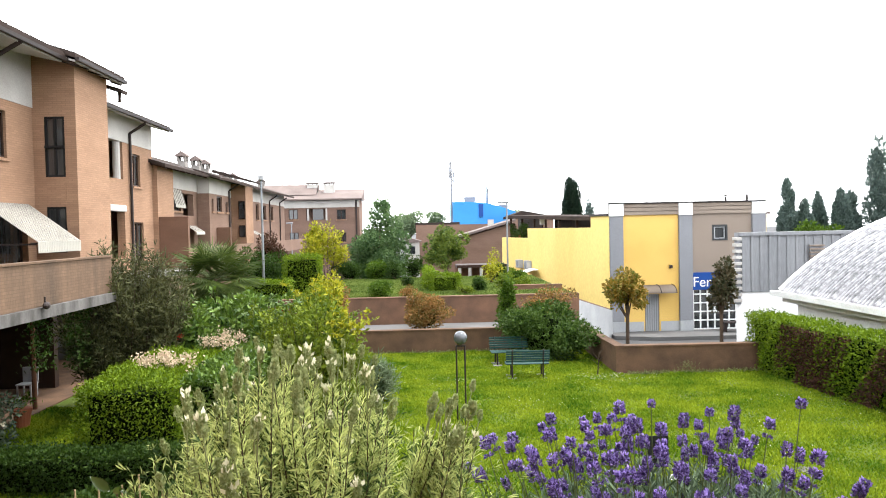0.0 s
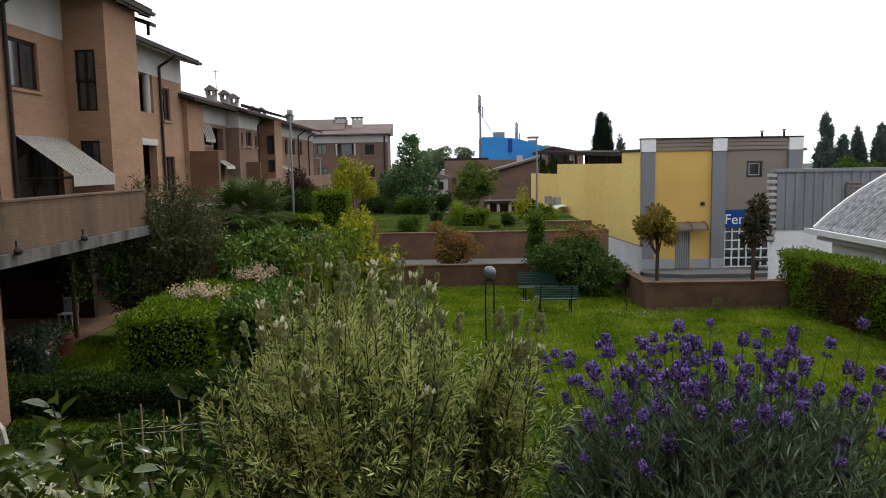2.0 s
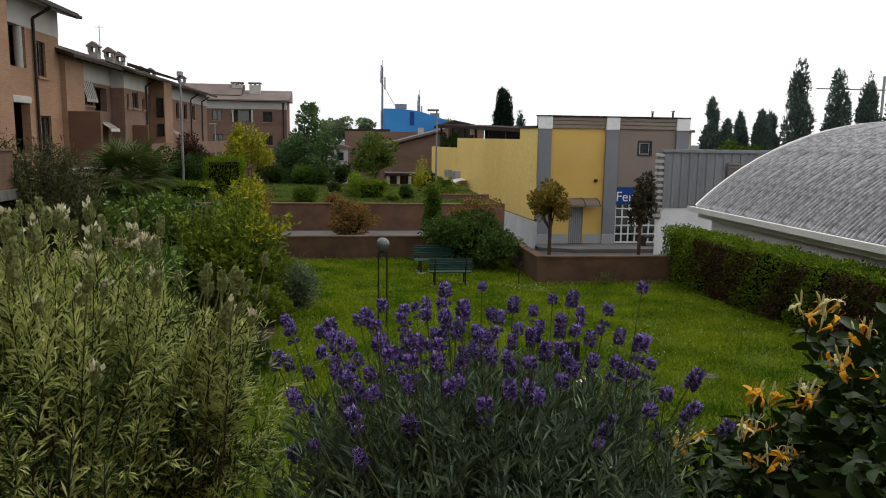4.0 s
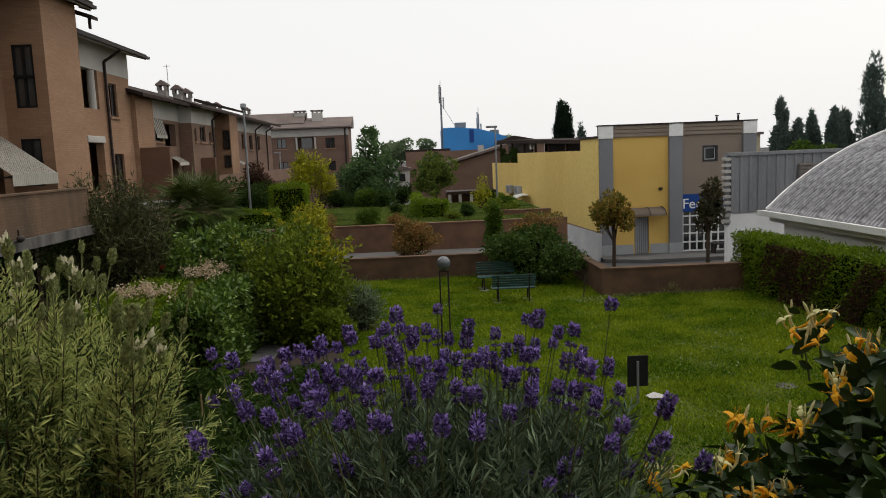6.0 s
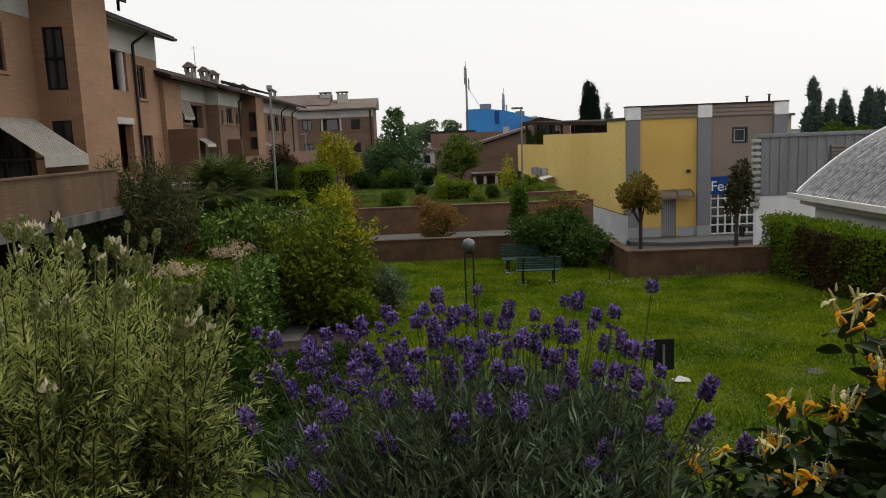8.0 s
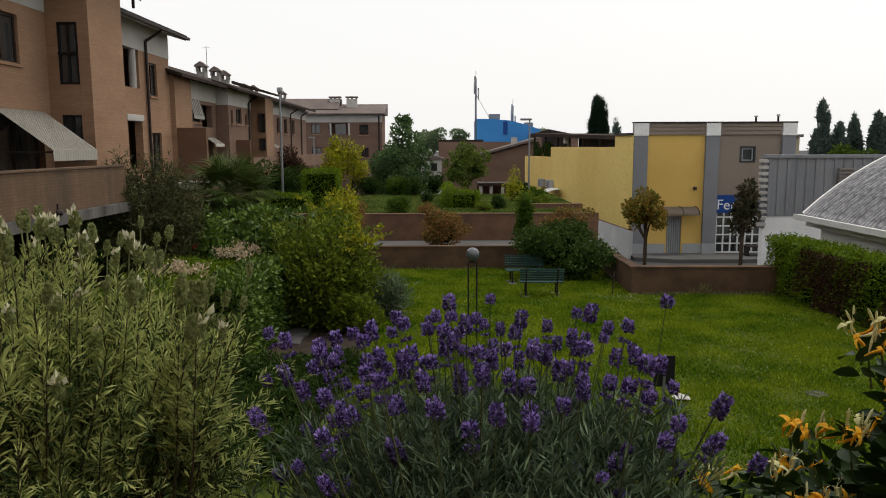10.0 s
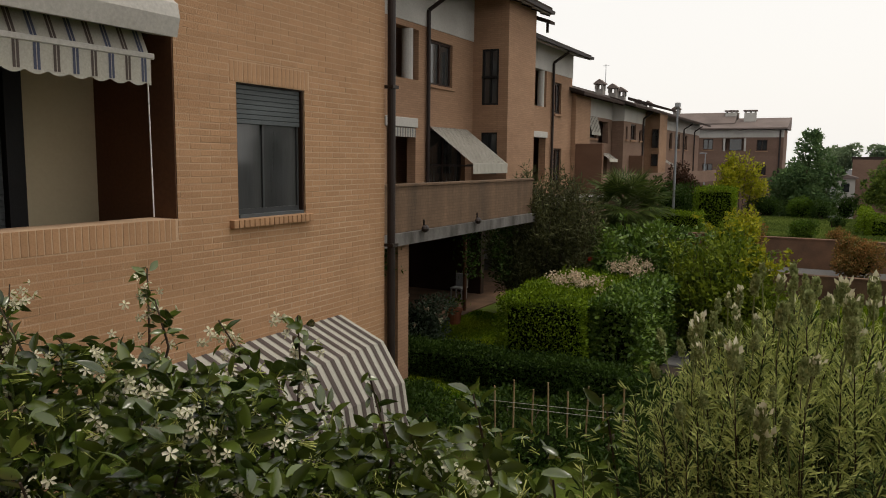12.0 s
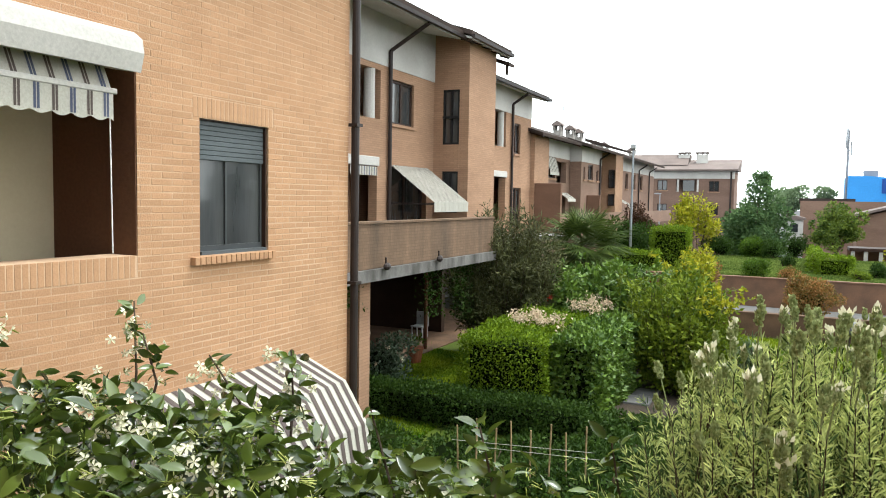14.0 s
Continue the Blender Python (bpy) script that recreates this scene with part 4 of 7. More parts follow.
ter = thing("roof_terrace", (-9, 14, 0.2), "brick-faced terrace parapet over a dark porch", "terrace")
part("slab", box(RX - 3.3, 9.205, 3.15, -6.9, 19.6, 3.38), "slab_edge", ter, "stained concrete slab edge")
part("parapet", box(-7.25, 9.205, 3.38, -7.0, 19.6, 4.26, bevel=0.01), "parapet_brick", ter, "ochre brick parapet with stains")
part("parapet_cap", box(-7.28, 9.205, 4.26, -6.97, 19.6, 4.30), "parapet_brick", ter)
for y in (13.1,):
    q = part("porch_column", box(-7.6, y, LAWN, -7.2, y + 0.4, 3.15), "brick_wall", ter)
for y in (13.5, 15.9):
    bm = bmesh.new()
    bmesh.ops.create_uvsphere(bm, u_segments=10, v_segments=6, radius=0.11, matrix=pose(-6.82, y, 3.42) @ Matrix.Diagonal((0.6, 1, 0.7, 1)))
    rod(bm, (-6.85, y, 3.46), (-6.85, y, 3.6), 0.02)
    part("spout", bm, "dark_metal", ter, "small dark rain spout")
# stair tower
tow = thing("stair_tower", (-10.5, 25.5, 0.2), "tall ochre brick stair tower with a narrow dark window", "tower")
part("tower_wall", wall_with_holes(24.0, "y", 0.25, -13.0, -9.7, 3.2, 10.3, [(-10.66, -10.05, 6.61, 8.45), (-10.66, -10.07, 4.3, 5.7)]), "brick_wall", tow, "ochre brick tower wall")
part("tower_wall", box(-9.95, 24.251, 3.2, -9.7, 26.4, 10.1), "brick_wall", tow, "ochre brick tower wall")
part("tower_wall", box(-13, 26.15, 3.2, -9.951, 26.4, 10.3), "brick_wall", tow)
for z0, z1 in ((6.61, 8.45), (4.3, 5.7)):
    w = window_in(tow, "y", 24.0, -10.66, -10.05, z0, z1, 0.1, "black", False)
    part("crossbar", box(-10.66, 23.97, (z0 + z1) / 2 - 0.04, -10.05, 24.02, (z0 + z1) / 2 + 0.04), "black", w)
part("panel", box(-10.66, 23.985, 5.7, -10.05, 24.0, 6.61), "brick_wall", tow)
tr = part("tower_roof", prism([(-13, 11.2), (-9.3, 10.04), (-9.3, 10.2), (-13, 11.4)], 23.2, 26.9, "y"), "roof_dark", tow, "dark overhanging tower roof")
part("gutter", prism([(-9.31, 9.96), (-9.2, 9.96), (-9.18, 10.06), (-9.31, 10.06)], 23.2, 26.9, "y"), "dark_metal", tr)
part("lower_eave", prism([(-10.6, 10.1), (-9.4, 9.68), (-9.4, 9.8), (-10.6, 10.22)], 26.92, 27.45, "y"), "roof_dark", tr)
part("eave_post", box(-9.62, 27.15, 9.4, -9.54, 27.23, 9.76), "frame_brown", tr)
part("soffit", prism([(-9.72, 10.05), (-9.33, 9.93), (-9.33, 9.99), (-9.72, 10.11)], 23.25, 26.85, "y"), "plaster_white", tr)
for k in range(5):
    y = 23.3 + k * 0.85
    part("rafter", prism([(-9.7, 10.0), (-9.35, 9.88), (-9.35, 9.925), (-9.7, 10.04)], y, y + 0.1, "y"), "frame_brown", tr)
# second unit
u2 = thing("terraced_house", (-13, 30, 0.2), "ochre brick terraced house with loggia and white lintel", "house")
X2 = -10.7
part("wall", wall_with_holes(X2, "x", -0.3, 26.4, 33.4, 3.2, 8.4, [(28.7, 30.2, 6.95, 8.4), (31.2, 32.0, 6.75, 8.05), (28.9, 30.25, 3.9, 5.7), (31.2, 32.2, 3.6, 5.3)]), "brick_wall", u2, "ochre brick wall")
part("white_band", box(X2 - 0.3, 26.4, 8.4, X2 + 0.02, 33.4, 9.53), "plaster_white", u2)
part("inner_wall", box(X2 - 1.1, 26.4, 3.2, X2 - 1.0, 33.4, 9.2), "brick_wall", u2)
part("end_wall", box(-14, 33.1, 3.2, X2 - 0.301, 33.4, 9.4), "brick_wall", u2)
window_in(u2, "x", X2, 31.2, 32.0, 6.75, 8.05)
window_in(u2, "x", X2, 31.2, 32.2, 3.6, 5.3, sill=False)
part("column", rod(bmesh.new(), (X2 - 0.15, 29.95, 6.95), (X2 - 0.15, 29.95, 8.4), 0.14, seg=14), "plaster_white", u2)
part("lintel", box(X2 - 0.32, 28.8, 5.7, X2 + 0.05, 30.35, 5.95, bevel=0.02), "plaster_white", u2, "white lintel")
bm = rod(bmesh.new(), (X2 + 0.08, 30.8, 3.3), (X2 + 0.08, 30.8, 8.8), 0.055, seg=12)
rod(bm, (X2 + 0.08, 30.8, 8.8), (X2 + 0.72, 30.8, 9.2), 0.055, seg=12)
part("downpipe", bm, "dark_metal", u2)
part("eave", prism([(X2 - 3, 10.3), (X2 + 0.68, 9.3), (X2 + 0.68, 9.44), (X2 - 3, 10.47)], 26.4, 33.9, "y"), "roof_dark", u2, "dark overhanging tiled eaves")
part("soffit", prism([(X2 - 0.28, 9.5), (X2 + 0.66, 9.22), (X2 + 0.66, 9.295), (X2 - 0.28, 9.555)], 26.45, 33.85, "y"), "plaster_white", u2, "pale boarded soffit")
part("gutter", prism([(X2 + 0.69, 9.24), (X2 + 0.8, 9.24), (X2 + 0.82, 9.34), (X2 + 0.69, 9.34)], 26.4, 33.9, "y"), "dark_metal", u2)


# ---- lower terraced row further back ----
far = thing("terraced_house", (-13, 47, 1.5), "brown brick terraced row with white band, awnings and chimneys", "house")
FX, FE = -10.8, 66.0
fh = [(36.1, 37.6, 5.9, 6.9), (37.8, 39.6, 5.7, 6.78), (36.2, 37.6, 3.9, 4.9), (38.2, 39.6, 3.9, 5.1), (51.5, 52.6, 5.7, 6.8), (54.6, 55.5, 5.7, 6.8), (57.0, 58.2, 5.7, 6.8), (60.0, 61.0, 5.7, 6.8), (51.5, 53.0, 3.4, 4.6), (57, 58.5, 3.4, 4.5)]
part("wall", wall_with_holes(FX, "x", -0.3, 33.4, FE, 1.0, 6.95, fh), "brick_far", far, "brown brick wall")
part("inner_wall", box(FX - 1.2, 33.4, 1.0, FX - 1.1, FE, 7.4), "brick_far", far)
part("white_band", box(FX - 0.3, 33.4, 6.95, FX + 0.02, FE, 7.89), "plaster_white", far)
part("roof", prism([(-16, 9.5), (-10.0, 7.66), (-10.0, 7.8), (-16, 9.7)], 33.0, FE + 0.4, "y"), "roof_dark", far, "dark tiled roof")
part("end_gable", prism([(-16, 1.0), (FX - 0.3, 1.0), (FX - 0.3, 7.7), (-16, 9.4)], 33.41, 33.7, "y"), "brick_wall", far)
for q in (fh[0], *fh[4:8]):
    window_in(far, "x", FX, *q, deep=0.2)
# flat projecting bay next to the taller house
bay = part("bay", box(FX + 0.021, 33.42, 3.5, FX + 0.3, 35.55, 7.8), "brick_wall", far, "ochre brick bay")
for k in range(8):
    part("rafter", prism([(-10.9, 7.86), (-10.05, 7.6), (-10.05, 7.68), (-10.9, 7.94)], 33.2 + k * 0.9, 33.28 + k * 0.9, "y"), "frame_brown", far)
for y, x1 in ((33.45, -9.25), (41.4, -9.4)):
    part("partition_wall", box(FX + 0.31 if y < 40 else -10.14, y, 3.3, x1, y + 0.25, 5.55 if y < 40 else 5.1, bevel=0.01), "brick_dark", far, "dark brown balcony partition wall")
for y0, y1 in ((33.7, 40.1), (41.65, 47.3), (49.6, FE)):
    part("balcony", box(-10.0, y0, 3.3, -9.3, y1, 3.5), "brick_far", far)
    part("balcony_parapet", box(-9.45, y0, 3.5, -9.3, y1, 4.15), "brick_far", far)
# projecting bay with three windows
PX = -10.15
bw_ = [(40.65, 41.0, 5.95, 6.62), (41.65, 42.75, 5.95, 6.8), (43.5, 44.0, 5.95, 6.55)]
by = part("bay", wall_with_holes(PX, "x", -0.25, 40.2, 44.4, 1.0, 6.88, bw_), "brick_far", far, "brown brick bay with three windows")
part("bay_side", box(FX + 0.021, 40.2, 1.0, PX - 0.251, 40.45, 6.88), "brick_far", by)
part("bay_band", box(FX + 0.021, 40.2, 6.885, PX + 0.015, 44.4, 7.78), "plaster_white", by)
for q in bw_:
    window_in(far, "x", PX, *q, deep=0.15)
part("roof", prism([(FX, 8.0), (-9.45, 7.56), (-9.45, 7.68), (FX, 8.14)], 39.7, 47.2, "y"), "roof_dark", by)
tw = part("stair_tower", box(FX + 0.021, 47.4, 1.0, -9.9, 49.45, 7.8), "brick_wall", far, "brick stair tower with a narrow window")
for z0, z1 in ((5.65, 6.7), (4.55, 5.2)):
    w = part("window", box(-10.3, 47.34, z0, -9.96, 47.395, z1), "glass_dark", tw)
    bm = bmesh.new()
    bx(bm, -10.33, 47.3, z0 - 0.04, -9.93, 47.335, z0), bx(bm, -10.33, 47.3, z1, -9.93, 47.335, z1 + 0.04)
    bx(bm, -10.33, 47.3, z0, -10.29, 47.335, z1), bx(bm, -9.97, 47.3, z0, -9.93, 47.335, z1)
    part("window_frame", bm, "frame_brown", w)
part("tower_roof", prism([(FX - 1, 8.5), (-9.4, 7.85), (-9.4, 7.97), (FX - 1, 8.7)], 47.0, 49.9, "y"), "roof_dark", tw)
for y, ln, z, d, drop in ((36.1, 1.5, 6.93, 0.22, 0.75), (38.3, 1.5, 5.2, 0.5, 0.32), (51.6, 1.6, 5.0, 0.9, 0.5)):
    f = raw("awning", [(FX + 0.02, y, z), (FX + 0.02, y + ln, z), (FX + d, y + ln, z - drop), (FX + d, y, z - drop), (FX + d, y + ln, z - drop - 0.14), (FX + d, y, z - drop - 0.14)], [(0, 1, 2, 3), (3, 2, 4, 5)])
    aw_ = part("awning", f, "canvas_white", far, "small pale striped awning")
    for k in range(6):
        yy = y + 0.1 + k * ln / 6
        part("stripe", raw("stripe", [(FX + 0.025, yy, z + 0.006), (FX + 0.025, yy + 0.08, z + 0.006), (FX + d + 0.005, yy + 0.08, z - drop + 0.006), (FX + d + 0.005, yy, z - drop + 0.006)], [(0, 1, 2, 3)]), "canvas_dark", aw_)
for x, y in ((PX + 0.07, 44.1), (FX + 0.08, 59.2), (FX + 0.08, 63.5)):
    bm = rod(bmesh.new(), (x, y, 3.6), (x, y, 7.2), 0.05)
    rod(bm, (x, y, 7.2), (x + 0.6, y, 7.6), 0.05)
    part("downpipe", bm, "dark_metal", far)


def chimney(x, y, z, h=1.1, w=0.46):
    c = part("chimney", box(x - w / 2, y - w / 2, z - 1.2, x + w / 2, y + w / 2, z + h * 0.55), "chimney_render", far, "pale rendered chimney with a small tiled cap")
    for sx in (-1, 1):
        for sy in (-1, 1):
            part("pier", box(x + sx * w * 0.42 - 0.07, y + sy * w * 0.42 - 0.07, z + h * 0.55, x + sx * w * 0.42 + 0.07, y + sy * w * 0.42 + 0.07, z + h * 0.8), "chimney_render", c)
    part("cap", prism([(x - w * 0.75, z + h * 0.8), (x + w * 0.75, z + h * 0.8), (x + w * 0.7, z + h * 0.87), (x, z + h * 1.08), (x - w * 0.7, z + h * 0.87)], y - w * 0.7, y + w * 0.7, "y"), "roof_tile", c)


for q in ((-13, 45.2, 8.42), (-13, 47.95, 8.42), (-13, 49.9, 8.38), (-13, 54.7, 7.95), (-13, 57.3, 8.05), (-12.4, 64.5, 8.15)):
    chimney(*q)
part("aerial", rod(bmesh.new(), (-13.2, 46.9, 8.4), (-13.2, 46.9, 10.7), 0.02), "steel", far)
part("aerial_bar", rod(bmesh.new(), (-13.4, 46.9, 10.6), (-13.0, 46.9, 10.6), 0.012), "steel", far)

endh = thing("apartment_house", (-10.5, 91, 0.5), "brown brick house with white band and low tiled roof", "house")
EY = 87.0
eh = [(-14.0, -12.95, 6.15, 7.3), (-12.0, -9.6, 6.0, 7.35), (-8.55, -7.5, 6.05, 7.2), (-13.95, -12.9, 3.5, 4.65), (-12.0, -9.6, 3.4, 4.6), (-8.5, -7.5, 3.5, 4.6)]
part("wall", wall_with_holes(EY, "y", 0.3, -17.5, -5.95, -1.3, 7.45, eh), "brick_end", endh, "brown brick wall")
part("inner_wall", box(-17.5, EY + 1.3, -1.3, -6, EY + 1.4, 8.2), "brick_end", endh)
part("white_band", box(-17.5, EY - 0.02, 7.45, -5.95, EY + 0.3, 8.25), "plaster_white", endh)
part("side_wall", box(-6.25, EY + 0.31, -1.3, -5.95, 91.5, 8.25), "brick_far", endh)
part("roof", prism([(88.2, 9.0), (91.6, 9.75), (91.6, 10.3), (90.4, 10.3)], -17.8, -11.0, "x"), "roof_tile", endh, "higher part of the tiled roof")
part("roof", prism([(86.3, 8.3), (86.3, 8.45), (91.6, 9.72), (91.6, 8.3)], -17.8, -5.6, "x"), "roof_tile", endh, "pinkish grey tiled roof")
for q in (eh[0], eh[2], eh[3], eh[5]):
    window_in(endh, "y", EY, *q, deep=0.2, glass="glass_dark")
w = part("loggia_window", box(-11.4, EY + 1.25, 6.1, -10.2, EY + 1.29, 7.3), "glass_dark", endh)
for x in (-11.9, -9.8):
    part("column", box(x, EY + 0.02, 6.0, x + 0.2, EY + 0.22, 7.35), "plaster_white", endh)
for x in (-11.6, -9.65):
    c = part("chimney", box(x - 0.6, 89.6, 9.0, x + 0.6, 90.3, 10.2), "plaster_white", endh, "pale wide chimney")
    part("cap", box(x - 0.7, 89.5, 10.35, x + 0.7, 90.4, 10.5), "roof_tile", c)
    for k in (-0.5, 0, 0.5):
        part("pier", box(x + k - 0.08, 89.7, 10.2, x + k + 0.08, 90.2, 10.35), "plaster_white", c)
part("downpipe", rod(bmesh.new(), (-6.3, EY - 0.1, 0), (-6.3, EY - 0.1, 8.2), 0.09), "dark_metal", endh)

# ---- buildings in the distance ----
bh = thing("blue_building", (10, 95, -1.3), "far building clad in bright blue sheeting", "building")
part("wall", prism([(4.96, -1.3), (12.4, -1.3), (12.4, 6.65), (10.6, 7.25), (8.9, 7.7), (6.6, 7.9), (4.96, 7.9)], 90, 99, "y"), "blue_clad", bh)
part("grille", box(8.0, 89.9, 6.1, 8.5, 89.99, 7.6), "sign_blue", bh)
part("roof_box", box(6.4, 91, 7.9, 7.7, 92, 8.5), "grey_paint", bh)
part("lower_roof", box(0.4, 88.5, 4.9, 5.6, 89.9, 5.5), "roof_dark", bh)
for x, z in ((10.6, 7.2),):
    part("roof_unit", box(x, 91, z - 0.3, x + 1.0, 92, z + 0.3), "grey_paint", bh)
bw = thing("brown_house", (5, 75, -1.3), "low brown rendered houses with tiled roofs", "house")
part("wall", box(0.5, 75, -1.3, 9.1, 78, 5.15), "brick_far", bw)
part("wall", prism([(4.5, -1.3), (9.2, -1.3), (9.2, 5.2), (4.5, 3.9)], 66, 70, "y"), "brick_far", bw, "brown gabled wall")
part("roof", prism([(4.2, 3.95), (9.2, 5.3), (9.2, 5.5), (4.2, 4.12)], 65.6, 71, "y"), "roof_tile", bw)
part("flue", box(7.0, 68, 4.6, 7.5, 68.5, 5.5), "plaster_white", bw)
pc = thing("porch", (5.2, 56.5, 0), "low porch with pale posts and dark beam", "porch")
part("beam", box(3.5, 56, 1.85, 7.2, 58.5, 2.05), "frame_brown", pc)
part("wall", box(3.5, 58.4, -1.3, 7.2, 58.6, 1.85), "brick_dark", pc)
for x in (3.6, 4.35, 5.2, 6.3):
    part("post", box(x, 56.1, -1.3, x + 0.22, 56.3, 1.85), "plaster_white", pc)
wh = thing("white_house", (0, 71, -1.3), "small pale house behind the trees", "house")
part("wall", box(-0.5, 70, -1.3, 0.8, 73, 3.55), "plaster_white", wh)
part("roof", prism([(-0.7, 3.55), (1.0, 3.55), (1.0, 3.68), (0.15, 3.9), (-0.7, 3.68)], 69.8, 73.2, "y"), "roof_tile", wh)
part("window", box(-0.2, 69.95, 2.5, 0.4, 69.99, 3.2), "glass_dark", wh)
dr = thing("dark_roofed_house", (13.4, 87, -1.3), "far house with a dark low roof", "house")
part("wall", box(11.2, 85.2, -1.3, 16.0, 89, 5.7), "brick_far", dr)
part("roof", prism([(10.8, 5.7), (16.4, 5.7), (16.4, 5.85), (12.6, 6.6), (10.8, 5.95)], 85.0, 89.2, "y"), "roof_dark", dr)
pk = thing("pink_house", (54, 118, -1.3), "far pale pink apartment house", "house")
part("wall", box(48, 118, -1.3, 56, 124, 6.0), "plaster_cream", pk)
part("roof", box(47.6, 117.6, 6.0, 56.4, 124.4, 6.4), "roof_tile", pk)


def mast(x, y, z0, z1, head):
    t = thing("antenna_mast", (x, y, z0), "thin grey lattice antenna mast", "antenna", "masts")
    part("pole", rod(bmesh.new(), (x, y, z0), (x, y, z1), 0.17, 0.1, seg=8), "grey_paint", t)
    for k in range(head):
        a = k * 2.1
        p = (x + 0.3 * math.cos(a), y + 0.3 * math.sin(a))
        part("aerial", box(p[0] - 0.08, p[1] - 0.08, z1 - 2.6 + 0.7 * (k % 3), p[0] + 0.08, p[1] + 0.08, z1 - 1.2 + 0.7 * (k % 3), bevel=0.02), "grey_plinth", t)
    part("tip", rod(bmesh.new(), (x, y, z1), (x, y, z1 + 0.8), 0.03), "steel", t)
    return t


m1 = mast(4.87, 92, -1.3, 12.8, 9)
part("stay", rod(bmesh.new(), (4.9, 92, 10.8), (6.8, 92, 7.6), 0.03, seg=5), "steel", m1)
mast(9.66, 96, -1.3, 9.7, 4)
cr = thing("tower_crane", (133.9, 177.7, -1.3), "far tower crane with a thin jib", "crane")
part("crane_mast", rod(bmesh.new(), (133.9, 177.7, -1.3), (133.9, 177.7, 21.3), 0.35, seg=5), "steel", cr)
part("jib", rod(bmesh.new(), (118, 181, 18.2), (144.5, 175.6, 17.7), 0.2, seg=5), "steel", cr)
part("counterweight", box(142.5, 175, 16.6, 145, 176.4, 17.6), "concrete", cr)

# ---- street lamps, benches, small furniture ----


def street_lamp(x, y, z0, z1, label, head):
    t = thing("street_lamp", (x, y, z0), label, "street lamp")
    part("pole", rod(bmesh.new(), (x, y, z0), (x, y, z1), 0.07, 0.045, seg=12), "steel", t)
    if head:
        part("lamp_head", box(x - 0.13, y - 0.11, z1, x + 0.13, y + 0.11, z1 + 0.24, bevel=0.04), "grey_plinth", t)
        part("lamp_glass", box(x - 0.1, y - 0.08, z1 - 0.05, x + 0.1, y + 0.08, z1, bevel=0.02), "globe", t)
    else:
        part("lamp_head", box(x - 0.55, y - 0.1, z1, x + 0.12, y + 0.1, z1 + 0.12, bevel=0.03), "grey_paint", t)
    return t


street_lamp(-7.0, 38.0, 1.7, 7.35, "tall grey steel lamp post with a square pale head", True)
street_lamp(5.95, 45.0, -1.3, 6.2, "thin grey lamp post with a flat head", False)
street_lamp(-12.2, 78, -1.3, 5.6, "small grey lamp post near the far house", False)


def bench(x, y, turn):
    t = thing("park_bench", (0, 0, 0), "green slatted metal park bench on the lawn", "bench", "benches on the lawn")
    W = 1.32
    for k in range(5):
        part("seat_slat", box(-W / 2, -0.24 + 0.105 * k, 0.42, W / 2, -0.155 + 0.105 * k, 0.45, bevel=0.006), "bench_green", t, local=True)
    for k in range(5):
        part("back_slat", box(-W / 2, 0.275 + 0.028 * k, 0.5 + 0.078 * k, W / 2, 0.30 + 0.028 * k, 0.56 + 0.078 * k, bevel=0.006), "bench_green", t, local=True)
    for sx in (-0.47, 0.47):
        part("leg", rod(bmesh.new(), (sx, -0.22, 0), (sx, -0.18, 0.42), 0.025), "dark_metal", t, local=True)
        part("leg", rod(bmesh.new(), (sx, 0.26, 0), (sx, 0.24, 0.42), 0.025), "dark_metal", t, local=True)
        bm = bmesh.new()
        rod(bm, (sx, -0.22, 0.405), (sx, 0.27, 0.405), 0.022), rod(bm, (sx, 0.27, 0.405), (sx, 0.42, 0.9), 0.022)
        part("side_bracket", bm, "dark_metal", t, local=True)
        for yy in (-0.22, 0.26):
            part("footing", box(sx - 0.14, yy - 0.09, 0, sx + 0.14, yy + 0.09, 0.025), "concrete", t, local=True)
    t.matrix_basis = pose(x, y, LAWN, 0, 0, turn)
    return t


b = bench(3.9, 23.45, 178)
copy_thing(b, pose(3.66, 25.6, LAWN, 0, 0, 3))

gl = thing("garden_lamp", (1.62, 18.4, LAWN), "garden lamp with a grey globe on two thin dark rods", "lamp")
for x in (1.505, 1.705):
    part("lamp_rod", rod(bmesh.new(), (x, 18.4, LAWN), (x, 18.4, 2.0), 0.02, seg=8), "dark_metal", gl)
part("crosspiece", rod(bmesh.new(), (1.485, 18.4, 2.0), (1.725, 18.4, 2.0), 0.025, seg=8), "dark_metal", gl)
bm = bmesh.new()
bmesh.ops.create_uvsphere(bm, u_segments=20, v_segments=12, radius=0.165, matrix=pose(1.605, 18.4, 2.19))
part("globe", bm, "globe", gl, "grey glass globe", smooth=True)

sp = thing("lawn_sign", (4.78, 13.6, LAWN), "back of a small black sign on a metal stake", "sign")
part("plate", box(4.6, 13.58, 0.52, 4.97, 13.6, 1.08, bevel=0.006), "black", sp)
part("stake", box(4.76, 13.55, LAWN - 0.05, 4.8, 13.579, 0.98), "steel", sp)
pp = thing("paper_scrap", (5.17, 13.8, LAWN), "crumpled white paper lying on the lawn", "litter")
part("sheet", raw("sheet", [(5.04, 13.7, 0.25), (5.32, 13.72, 0.235), (5.33, 13.86, 0.25), (5.2, 13.98, 0.27), (5.02, 13.9, 0.24)], [(0, 1, 2), (0, 2, 3), (0, 3, 4)]), "plaster_white", pp)
dc = thing("drain_cover", (7.75, 14.1, LAWN), "round worn concrete drain cover sunk in the lawn", "drain cover")
part("lid", rod(bmesh.new(), (7.75, 14.1, 0.18), (7.75, 14.1, 0.215), 0.2, seg=20), "slab_edge", dc)
